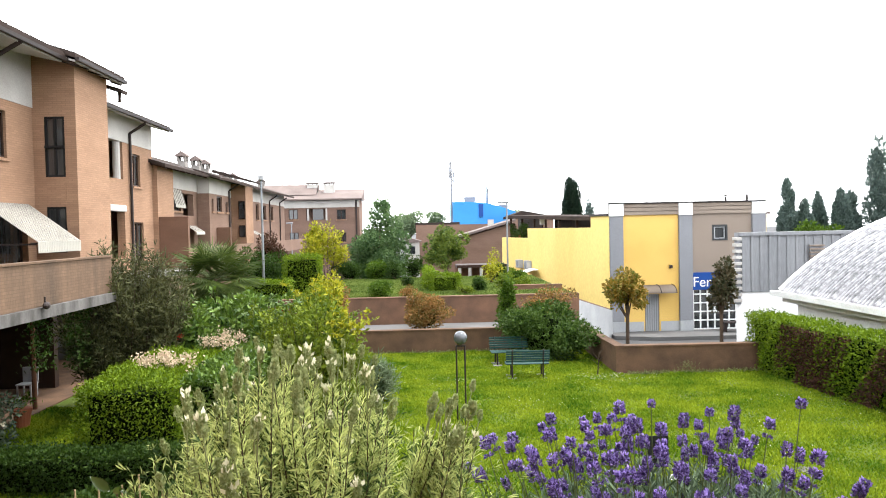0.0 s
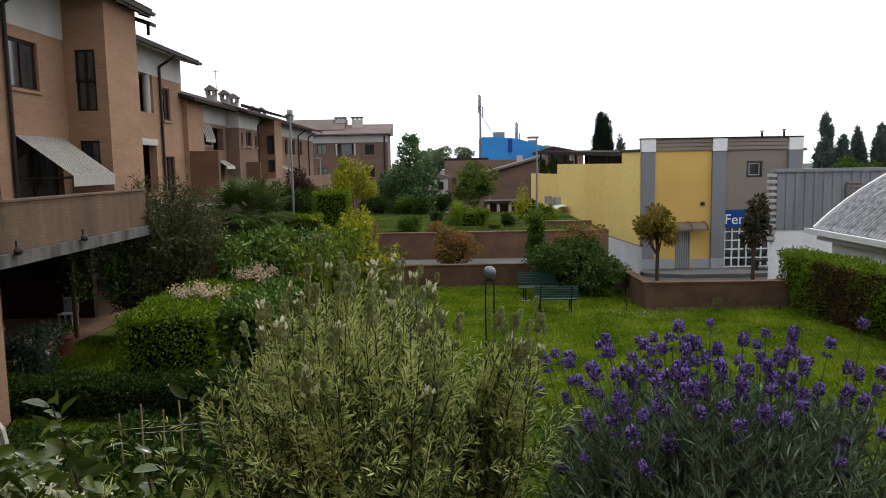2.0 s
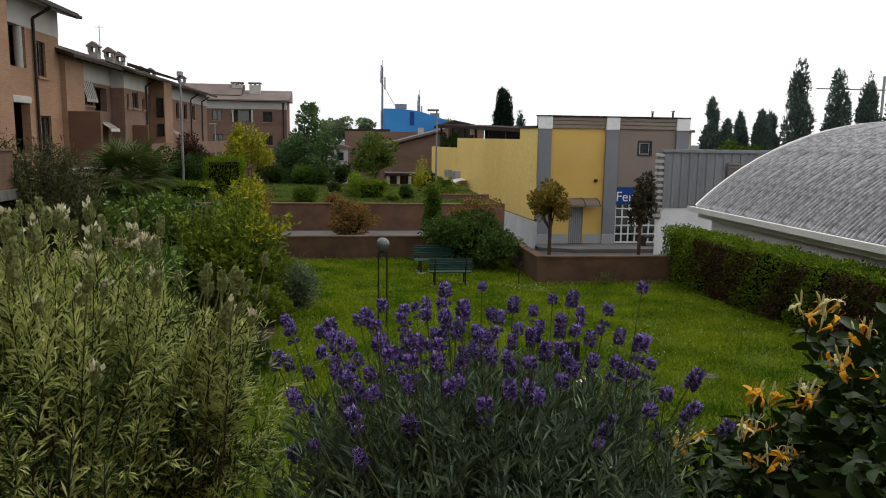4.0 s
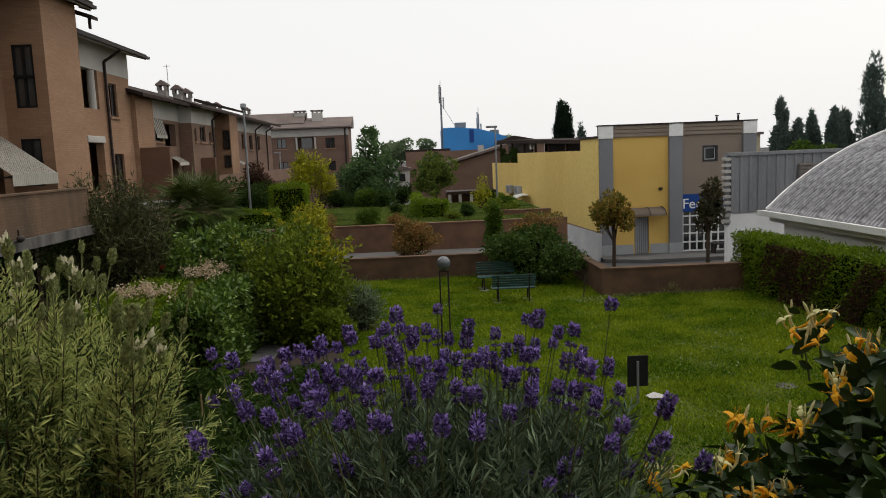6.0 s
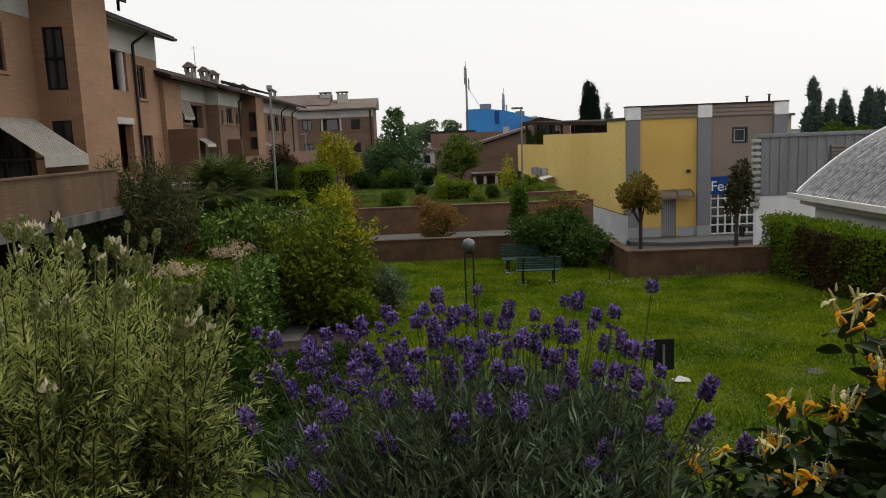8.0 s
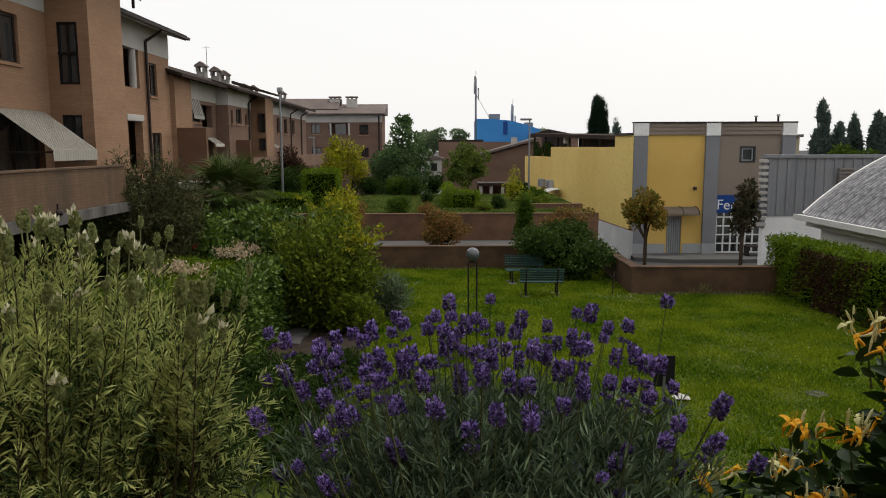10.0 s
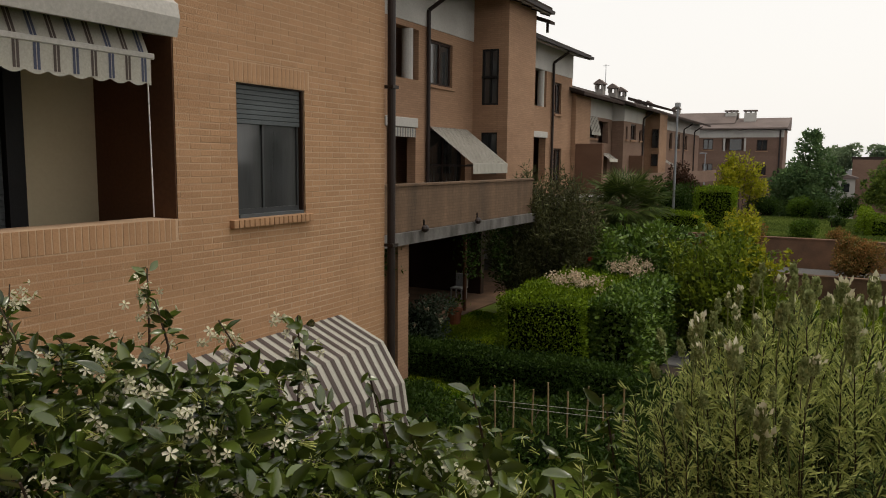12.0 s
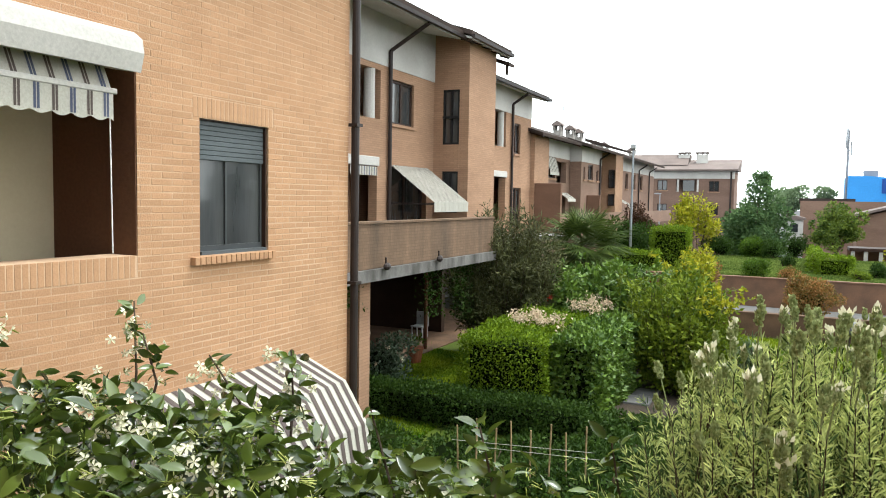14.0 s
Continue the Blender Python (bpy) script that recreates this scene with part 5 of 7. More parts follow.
ts = thing("low_table", (10.7, 40.3, -1.1), "dark low table outside the shop window", "table")
part("tabletop", box(17.0, 40.2, -0.62, 18.1, 40.9, -0.56), "dark_metal", ts)
for x in (17.05, 17.95):
    part("leg", box(x, 40.3, -1.1, x + 0.1, 40.8, -0.62), "dark_metal", ts)
ca = thing("entrance_canopy", (8.75, 53.6, 0.2), "small white curved entrance canopy on the side wall", "canopy")
bm = bmesh.new()
for k in range(7):
    a0, a1 = radians(15 * k), radians(15 * k + 15)
    if k < 6:
        q = [(8.95 - 1.25 * math.sin(a), y, 1.0 + 0.75 * math.cos(a) + up) for up in (0.0, 0.05) for a in (a0, a1) for y in (52.6, 54.6)]
        v = [bm.verts.new(p) for p in q]
        for f in ((0, 1, 3, 2), (4, 6, 7, 5), (0, 4, 5, 1), (2, 3, 7, 6), (0, 2, 6, 4), (1, 5, 7, 3)):
            bm.faces.new([v[i] for i in f])
part("canopy_shell", bm, "white_paint", ca)
part("canopy_post", box(7.72, 52.62, -1.3, 7.8, 52.7, 1.05), "dark_metal", ca)
part("canopy_post", box(7.72, 54.5, -1.3, 7.8, 54.58, 1.05), "dark_metal", ca)
part("side_panel", box(7.8, 54.6, -0.4, 8.9, 54.63, 1.3), "frame_brown", ca)


# ---- trees, hedges and shrubs ----
def tree(name, x, y, z0, trunk_h, blobs, material, n, size, label, trunk_r=0.12, seed=1, category="tree", aspect=0.55, group=""):
    t = thing(name, (x, y, z0), label, category, group)
    g = np.random.default_rng(seed)
    bm = rod(bmesh.new(), (x, y, z0), (x + 0.03, y, z0 + trunk_h), trunk_r, trunk_r * 0.7, seg=9)
    part("trunk", bm, "bark", t)
    for k, q in enumerate(blobs[:7]):
        part("limb", rod(bmesh.new(), (x + 0.03, y, z0 + trunk_h * 0.9), (q[0], q[1], q[2] + q[5] * 0.2), trunk_r * 0.5, trunk_r * 0.12, seg=6), "bark", t)
    p, o = in_blobs(n, blobs, seed)
    ob = part("crown", leaves("crown", p, size, aspect, 0.2, 0.12, o * 0.5, seed), material, t)
    return t


def lumps(cx, cy, cz, rx, ry, rz, n, seed, r=0.42):
    """Lumps scattered through an ellipsoid, for an uneven crown."""
    g = np.random.default_rng(seed)
    d = g.normal(size=(n, 3))
    d /= np.linalg.norm(d, axis=1)[:, None]
    q = d * (g.uniform(0.3, 0.92, n)[:, None])
    s = r * g.uniform(0.45, 1.15, n)
    return [(cx + a * rx, cy + b * ry, cz + c * rz, rx * k, ry * k, rz * k) for (a, b, c), k in zip(q, s)]


def shrub(name, x0, x1, y, z0, z1, material, n, size, label, depth=None, seed=1, count=14, aspect=0.55, core=True, inner=0.3, r=0.42):
    t = thing(name, ((x0 + x1) / 2, y, z0), label, "shrub")
    rx, ry, rz = (x1 - x0) / 2, (depth or (x1 - x0)) / 2, (z1 - z0) / 2
    bl = lumps((x0 + x1) / 2, y, (z0 + z1) / 2, rx, ry, rz, count, seed, r)
    bl.append(((x0 + x1) / 2, y, z0 + rz * 0.8, rx * 0.8, ry * 0.8, rz * 0.8))
    bm = bmesh.new()
    g = np.random.default_rng(seed)
    for k in range(5):
        q = bl[k % len(bl)]
        rod(bm, ((x0 + x1) / 2 + 0.1 * g.normal(), y + 0.1 * g.normal(), z0), (q[0], q[1], q[2]), 0.03, 0.012, seg=5)
    part("stem_clump", bm, "twig", t)
    p, o = in_blobs(n, bl, seed, inner)
    p[:, 2] = np.maximum(p[:, 2], z0 + 0.02)
    part("foliage", leaves("foliage", p, size, aspect, 0.25, 0.12, o * 0.6, seed), material, t)
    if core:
        # added dark body behind the leaves, in place of the shrub's inner shade
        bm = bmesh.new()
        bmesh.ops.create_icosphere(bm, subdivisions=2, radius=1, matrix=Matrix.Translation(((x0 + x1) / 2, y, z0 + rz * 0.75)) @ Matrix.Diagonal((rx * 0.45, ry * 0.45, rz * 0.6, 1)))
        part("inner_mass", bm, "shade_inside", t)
    return t


def hedge(name, x0, y0, x1, y1, z0, z1, material, n, size, label, seed=1, skew=0.0, shell=0.16):
    t = thing(name, ((x0 + x1) / 2, (y0 + y1) / 2, z0), label, "hedge")
    sh = lambda p: p + np.stack([(p[:, 1] - y0) * skew, p[:, 0] * 0, p[:, 0] * 0], 1)
    p, o = in_box(n, x0, y0, z0, x1, y1, z1, shell, seed)
    wob = 0.05 * np.sin(p[:, 0] * 3.1 + p[:, 1] * 2.3) + 0.04 * np.sin(p[:, 1] * 5.7 + p[:, 2] * 4.1)
    p = sh(p + o * wob[:, None])
    part("foliage", leaves("foliage", p, size, 0.6, 0.3, 0.12, o * 0.7, seed), material, t)
    # added dark block behind the leaves, in place of the hedge's inner shade
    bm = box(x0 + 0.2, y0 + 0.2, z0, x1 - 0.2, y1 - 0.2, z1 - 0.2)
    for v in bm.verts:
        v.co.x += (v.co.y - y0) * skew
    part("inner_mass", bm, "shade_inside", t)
    return t


def sprays(t, x0, x1, y0, y1, z, n, length, material, seed, size=0.12):
    """Arching leafy shoots that stand out of a bush."""
    g = np.random.default_rng(seed)
    P, O = [], []
    for k in range(n):
        a = np.array([g.uniform(x0, x1), g.uniform(y0, y1), z - g.uniform(0.1, 0.5)])
        d = np.array([g.normal() * 0.5, g.normal() * 0.5, 1.0])
        d *= length * g.uniform(0.6, 1.3) / np.linalg.norm(d)
        c = a + d + np.array([d[0] * 0.5, d[1] * 0.5, -0.1 * length])
        m = a + d * 0.6
        bm = rod(bmesh.new(), a, m, 0.008, 0.006, seg=4)
        rod(bm, m, c, 0.006, 0.003, seg=4)
        part("shoot", bm, "stem", t)
        f = g.uniform(0.1, 1, 22)[:, None]
        P.append(np.where(f < 0.5, a + (m - a) * f * 2, m + (c - m) * (f - 0.5) * 2))
        O.append(g.normal(size=(22, 3)))
    part("shoot_leaves", leaves("shoot_leaves", np.concatenate(P), size, 0.5, 0.2, 0.12, np.concatenate(O) * 0.5, seed), material, t)




def spire_lumps(x, y, z0, z1, r, n, seed, lean=0.0):
    """Lumps of a crown that is broad below and runs out into an uneven point."""
    g = np.random.default_rng(seed)
    out = []
    for k in range(n):
        f = g.uniform(0, 1) ** 1.45
        w = r * (0.45 + 1.25 * f if f < 0.28 else 0.82 * ((1 - f) / 0.72) ** 0.7)
        a, q = g.uniform(0, 6.283), math.sqrt(g.uniform()) * w
        e = r * g.uniform(0.13, 0.26) * (1.15 - 0.85 * f)
        out.append((x + lean * f + q * math.cos(a), y + q * math.sin(a), z0 + (z1 - z0) * f, e, e, e * g.uniform(0.7, 1.3)))
    return out


tree("tree", -2.3, 55, -1.3, 3.6, spire_lumps(-2.3, 55, 1.7, 6.9, 2.9, 120, 3, 0.5), "leaf_tree", 18000, 0.22, "broad dark green tree behind the upper lawn", 0.2, 3)
tree("tree", 2.4, 48, -1.3, 3.8, lumps(2.4, 48, 3.7, 1.6, 1.4, 1.55, 44, 5, 0.26), "leaf_pair", 6500, 0.17, "small light green tree beside the porch", 0.12, 5)
tree("tree", -0.6, 96, -1.3, 5, lumps(-0.6, 96, 5.4, 2.6, 2, 1.9, 14, 8, 0.4), "leaf_haze", 4000, 0.3, "far rounded grey green tree", 0.2, 8)
tree("tree", 3.0, 97, -1.3, 5, lumps(3.0, 97, 5.0, 2.4, 2, 1.6, 12, 9, 0.4), "leaf_haze", 3000, 0.3, "far grey green tree beside the blue building", 0.2, 9)
tree("tree", 13.5, 112, -1.3, 6, lumps(13.5, 112, 6.3, 3.6, 2, 1.5, 16, 10, 0.3), "leaf_haze", 3000, 0.3, "far low trees behind the blue building", 0.2, 10)


def upright(x, y, z0, z1, r, label, seed, n=5000, name="cypress_tree", material="leaf_cypress", size=0.35, taper=0.75):
    h = z1 - z0
    g = np.random.default_rng(seed)
    bl = []
    for k in range(34):
        f = g.uniform(0.05, 0.97)
        w = r * (min(1, f * 5 + 0.35)) * (1 - taper * (max(0, f - 0.45) / 0.55) ** 1.6)
        a = g.uniform(0, 6.28)
        bl.append((x + 0.45 * w * math.cos(a), y + 0.45 * w * math.sin(a), z0 + 0.1 * h + f * h * 0.85, w * 0.62, w * 0.62, h * 0.11))
    t = thing(name, (x, y, z0), label, "tree")
    part("trunk", rod(bmesh.new(), (x, y, z0), (x, y, z0 + h * 0.8), r * 0.16, 0.03), "bark", t)
    p, o = in_blobs(n, bl, seed)
    part("crown", leaves("crown", p, size, 0.35, 1.6, 0.1, o * 0.3, seed), material, t)
    return t


upright(19.0, 90, -1.3, 10.3, 1.15, "dark cypress with a double top behind the shop roof", 21, 12000, taper=0.45)
upright(19.75, 90.4, -1.3, 10.0, 0.85, "slim dark cypress beside the taller one", 23, 7000, taper=0.6)
upright(22.4, 95, -1.3, 8.1, 0.85, "small grey green cypress", 22, 5000, material="leaf_far")
for k, (x, y, h, r) in enumerate(((51.3, 102, 10.4, 1.25), (53.6, 101.8, 7.6, 1.15), (56.2, 103, 8.6, 1.05), (58.4, 101, 9.2, 1.3), (60.2, 102, 8.9, 1.25), (63, 100.2, 15.8, 1.95), (68.2, 99.2, 15.0, 1.75), (72.1, 98.4, 14.0, 1.65), (75.9, 97.6, 13.1, 2.0))):
    upright(x, y, -1.3, h, r, "tall dark poplar in a far row behind the halls", 30 + k, 9000, "poplar_tree", "leaf_far", 0.5)
shrub("shrub", 50, 58, 98, -1.3, 4.8, "leaf_mid", 7000, 0.4, "far light green bushes below the poplars", 4, 41)

# street trees behind the low wall
tree("street_tree", 7.5, 25.2, -1.3, 3.3, lumps(7.47, 25.2, 2.72, 0.66, 0.6, 0.9, 22, 11, 0.34), "leaf_street", 2300, 0.13, "small street tree with green and orange leaves", 0.08, 11, group="street trees")
tree("street_tree", 10.65, 25.2, -1.3, 3.3, lumps(10.72, 25.2, 2.75, 0.54, 0.54, 0.85, 22, 12, 0.34), "leaf_street_dark", 2300, 0.13, "small street tree with dark green and reddish leaves", 0.08, 12, group="street trees")
# shrubs along the walls
shrub("shrub", 3.35, 6.8, 26.6, LAWN, 2.45, "leaf_wallbush", 12000, 0.12, "large dark green bush against the low wall", 2.6, 51, 20)
shrub("shrub", 4.2, 6.2, 27.4, 1.2, 2.75, "leaf_orange", 2600, 0.09, "reddish tipped bush growing over the wall", 1.2, 52, 12, core=False)
shrub("shrub", 3.5, 4.3, 28.35, 0.9, 2.95, "leaf_mid", 3200, 0.1, "ivy covered post beside the wall", 0.7, 53, 12)
shrub("shrub", -0.1, 1.98, 31, 0.7, 2.35, "leaf_orange", 8000, 0.09, "rounded bush with reddish orange tips", 1.8, 54, 18)
shrub("shrub", -3.4, -2.0, 30.2, 0.7, 2.85, "leaf_orange", 4000, 0.09, "orange brown bush beside the strip", 1.4, 55, 14)
shrub("shrub", -1.81, -0.37, 33.9, 1.8, 2.5, "leaf_mid", 3500, 0.08, "low rounded bush on the upper lawn", 0.9, 56)
shrub("shrub", -0.2, 0.45, 33.6, 1.7, 2.35, "leaf_orange", 1200, 0.07, "small dark bush at the wall edge", 0.6, 57)
shrub("shrub", -0.27, 0.38, 40, 1.8, 2.55, "leaf_dark", 1500, 0.07, "small clipped round shrub", 0.6, 58)
shrub("shrub", 3.1, 3.85, 36, 1.8, 2.55, "leaf_dark", 1500, 0.08, "small clipped round shrub beside the porch", 0.7, 59)
shrub("shrub", 2.3, 3.2, 35, 1.8, 2.2, "leaf_light", 1500, 0.07, "low light green shrub", 0.7, 60)
shrub("shrub", 4.4, 5.3, 37, 1.8, 2.6, "leaf_light", 1800, 0.08, "light green shrub by the short wall", 0.8, 61)
shrub("shrub", 4.0, 5.3, 41, 1.8, 3.5, "leaf_yellow", 700, 0.12, "sparse yellow leaved sapling", 1.2, 62, 8, core=False)
shrub("shrub", -4.5, -2.5, 46, 1.8, 3.0, "leaf_dark", 3500, 0.1, "dark bush behind the upper lawn", 1.2, 63)
shrub("shrub", -2.7, -0.9, 46, 1.8, 3.0, "leaf_mid", 3500, 0.1, "green bush behind the upper lawn", 1.2, 64)
shrub("shrub", -1.4, -0.15, 45.6, 1.8, 2.9, "leaf_dark", 2500, 0.09, "rounded clipped bush behind the upper lawn", 1.1, 65)
shrub("shrub", -0.5, 1.1, 47.5, 1.8, 3.15, "leaf_dark", 3000, 0.1, "dark bush before the pale house", 1.2, 68)
shrub("shrub", -10.3, -7.6, 49, 1.8, 4.8, "leaf_maroon", 6000, 0.14, "dark maroon bush before the terraced row", 2, 66)
for k, (x, y, h, m_) in enumerate(((5.65, 37.3, 0.55, "leaf_light"), (6.2, 43.6, 0.5, "leaf_mid"), (5.4, 45.3, 0.9, "leaf_dark"), (6.0, 45.6, 0.7, "leaf_light"))):
    shrub("shrub", x - 0.55, x + 0.55, y, 1.8, 1.8 + h, m_, 1600, 0.11, "garden shrub along the yellow building", 1.1, 170 + k, 12)
hedge("hedge", 1.2, 36.3, 2.65, 37.1, 1.8, 2.6, "leaf_hedge", 4500, 0.07, "clipped light green hedge on the upper lawn", 71)
hedge("hedge", 0.95, 37.1, 1.4, 42, 1.8, 2.75, "leaf_hedge", 3500, 0.08, "clipped light green hedge going back", 72)
hedge("hedge", -5.8, 36.6, -4.1, 37.9, 1.8, 3.6, "leaf_hedge", 7000, 0.08, "tall clipped bright green hedge block", 73)
hedge("hedge", -6.9, 33.8, -5.0, 34.6, 1.7, 2.65, "leaf_hedge", 4500, 0.07, "low clipped hedge beside the lamp post", 74)
shrub("shrub", -8.9, -5.6, 40, 1.8, 3.9, "leaf_dark", 6000, 0.12, "dark green bushes before the terraced row", 2.2, 67, 20)
hedge("hedge", 12.3, 11.0, 13.12, 24.1, LAWN, 1.93, "leaf_hedge", 44000, 0.075, "long clipped hedge beside the vaulted hall", 75, -0.1)

# garden of the terraced row


def stemmed_bush(name, x, y, z0, z1, rx, ry, material, stems, per, size, aspect, label, seed=1, lean=0.5, bare=0.35, spread=0.13):
    """An open bush: many stems rise from the foot and fan out, each with leaves along its upper part."""
    t = thing(name, (x, y, z0), label, "shrub")
    g = np.random.default_rng(seed)
    P, O = [], []
    for k in range(stems):
        a, r = g.uniform(0, 6.283), math.sqrt(g.uniform())
        top = np.array([x + rx * r * math.cos(a), y + ry * r * math.sin(a), z0 + (z1 - z0) * (1 - 0.35 * r ** 3) * g.uniform(0.66, 1.0)])
        base = np.array([x + rx * 0.45 * r * math.cos(a), y + ry * 0.45 * r * math.sin(a), z0])
        mid = (base + top) / 2 + (top - base) * (0.08, 0.08, 0) * -lean + g.normal(size=3) * (0.08, 0.08, 0)
        bm = rod(bmesh.new(), base, mid, 0.022, 0.015, seg=5)
        rod(bm, mid, top, 0.015, 0.005, seg=5)
        part("stem", bm, "twig", t)
        f = (bare + (1 - bare) * g.uniform(0, 1, per) ** 0.8)[:, None]
        q = np.where(f < 0.5, base + (mid - base) * f * 2, mid + (top - mid) * (f - 0.5) * 2)
        off = g.normal(size=(per, 3)) * (spread, spread, spread * 0.8)
        P.append(q + off)
        O.append(off * 3 + (0, 0, 0.35))
    P, O = np.concatenate(P), np.concatenate(O)
    part("foliage", leaves("foliage", P, size, aspect, 0.3, 0.1, O, seed), material, t)
    return t


stemmed_bush("oleander_bush", -6.9, 20.5, LAWN, 4.65, 1.8, 1.2, "leaf_oleander", 100, 330, 0.16, 0.2, "tall loose oleander bush with narrow leaves", 81)
shrub("shrub", -7.4, -4.9, 23.2, LAWN, 2.9, "leaf_dark", 6000, 0.11, "dark green bush below the palm", 1.8, 82, 18)
flowering_hedge = hedge("hedge", -5.9, 14.9, -4.0, 19.4, LAWN, 1.93, "leaf_hedge", 34000, 0.06, "clipped hedge block with pale flower heads on top", 83)
hedge("hedge", -8.6, 14.0, -3.0, 14.75, LAWN, 0.9, "leaf_dark", 20000, 0.065, "low dark hedge between the gardens", 84)
# dark shrubs added in place of soil and hedge shadow
for k in range(9):
    x, y = -6.6 + 0.62 * k, 12.2 - 0.25 * (k % 3) * 2
    shrub("ground_shrub", x - 0.75, x + 0.75, y, LAWN, 0.62 + 0.12 * (k % 2), "leaf_dark", 2200, 0.08, "dark low shrub added to stand for dark soil and hedge shadow below the balcony", 2.6, 140 + k, 10)
for k in range(12):
    x, y = -3.9 + 0.75 * (k % 4) + 0.2 * (k % 3), 13.0 + 1.15 * (k // 4)
    shrub("ground_shrub", x - 0.6, x + 0.6, y, LAWN, 0.55 + 0.13 * (k % 3), "leaf_dark", 1900, 0.085, "dark low shrub covering the soil beside the lawn", 1.5, 160 + k, 10)
rose_bush = shrub("rose_bush", -9.4, -7.8, 16.3, LAWN, 1.5, "leaf_rose", 4200, 0.085, "rose bush with small pale flowers", 1.4, 85, 14)
red_shrub = shrub("shrub", -5.7, -2.6, 21.2, LAWN, 3.05, "leaf_creeper", 13000, 0.17, "dense climbing shrub with green leaves", 3.6, 86, 60, r=0.28)
shrub("shrub", -2.3, -0.45, 18.9, LAWN, 1.35, "leaf_light", 6000, 0.1, "low light green bush at the foot of the taller one", 1.5, 97, 30, r=0.3)
arch_bush = stemmed_bush("shrub", -2.45, 22.8, LAWN, 3.25, 0.75, 0.9, "leaf_light", 60, 170, 0.13, 0.5, "upright yellow green bush with arching shoots", 87, 0.3, 0.15)
shrub("shrub", -3.1, -1.6, 24.4, 0.8, 3.4, "leaf_yellow", 6000, 0.1, "bright yellow green bush", 1.4, 88, 18)
edge_bush = stemmed_bush("shrub", -2.05, 19.7, LAWN, 2.95, 1.15, 1.5, "leaf_edge", 120, 190, 0.13, 0.5, "loose light green bush at the lawn's edge", 89, 0.3, 0.12, 0.19)
# added dark body, in place of shade deep in the loose bush
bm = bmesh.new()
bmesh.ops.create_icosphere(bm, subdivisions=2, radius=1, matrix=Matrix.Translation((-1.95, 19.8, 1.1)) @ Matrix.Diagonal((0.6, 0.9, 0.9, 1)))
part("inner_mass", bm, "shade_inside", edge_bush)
hedge_side = hedge("hedge", -3.98, 15.3, -3.05, 19.2, LAWN, 1.95, "leaf_creeper", 13000, 0.11, "leafy creeper covered side of the clipped hedge", 93)
shrub("shrub", -6.3, -4.6, 20.4, LAWN, 2.3, "leaf_mid", 7000, 0.09, "green bush behind the clipped hedge", 2.0, 94, 20)
stemmed_bush("feathery_tuft", -0.68, 20.55, LAWN, 1.4, 0.6, 0.4, "leaf_tuft", 46, 110, 0.2, 0.07, "pale grey green tuft of fine feathery leaves", 90, 0.2, 0.1)

stemmed_bush("young_tree", -4.95, 46, 1.7, 5.35, 1.35, 1.1, "leaf_yellow", 30, 110, 0.19, 0.5, "young loose tree with yellow green leaves", 6, 0.3, 0.4)
sprays(edge_bush, -3.4, -1.1, 18.4, 20.8, 2.55, 34, 0.7, "leaf_edge", 201)
sprays(edge_bush, -1.7, -0.9, 18.8, 20.6, 2.5, 22, 0.6, "leaf_yellow", 206)
sprays(edge_bush, -1.5, -0.8, 18.6, 20.6, 1.6, 16, 0.6, "leaf_light", 202)
sprays(hedge_side, -3.6, -3.0, 15.4, 19.0, 1.7, 34, 0.42, "leaf_creeper", 205, 0.1)
sprays(arch_bush, -3.0, -1.9, 22.2, 23.6, 2.9, 18, 0.6, "leaf_yellow", 203)
sprays(red_shrub, -5.4, -2.8, 19.8, 22.6, 2.75, 40, 0.65, "leaf_creeper", 204, 0.16)


def fan_palm(x, y, z0, z1, label):
    t = thing("fan_palm", (x, y, z0), label, "palm")
    part("trunk", rod(bmesh.new(), (x, y, z0), (x, y, z1 - 0.9), 0.16, 0.14, seg=10), "bark", t)
    g = np.random.default_rng(5)
    for k in range(64):
        a, e = k * 2.4, g.uniform(-0.7, 1.2)
        d = Vector((math.cos(a) * math.cos(e), math.sin(a) * math.cos(e), math.sin(e)))
        c = Vector((x, y, z1 - 0.95)) + d * g.uniform(0.6, 1.05)
        sid = d.cross(Vector((0, 0, 1))).normalized()
        up = sid.cross(d)
        v, f = [], []
        for i in range(24):
            th = radians(-115 + 230 * i / 23)
            tip = c + (d * math.cos(th) + sid * math.sin(th)) * g.uniform(0.62, 0.85) - Vector((0, 0, 0.2))
            n2 = (d * -math.sin(th) + sid * math.cos(th)) * 0.02
            mid = c.lerp(tip, 0.5)
            v += [c, mid + n2 + up * 0.02, tip, mid - n2 + up * 0.02]
            f.append((4 * i, 4 * i + 1, 4 * i + 2, 4 * i + 3))
        fr = part("frond", raw("frond", [tuple(q) for q in v], f), "leaf_palm", t)
        part("leaf_stalk", rod(bmesh.new(), (x, y, z1 - 0.95), tuple(c), 0.012, seg=5), "stem", fr)
    return t


fan_palm(-5.65, 24.0, LAWN, 4.3, "green fan palm with many split leaves")


def bits(name, pts, size, material, parent, seed, aspect=0.7):
    return part(name, leaves(name, np.asarray(pts), size, aspect, 0.6, 0.1, None, seed), material, parent)


big_hedge = [o for o in bpy.data.objects if o.get("label", "").startswith("long clipped hedge")][0]
gg = np.random.default_rng(8)
# reddish patches, with more dark leaves added to stand for the side's shade
hy, hz = gg.uniform(11, 23.9, 22000), LAWN + gg.uniform(0, 1, 22000) ** 1.15 * 1.6
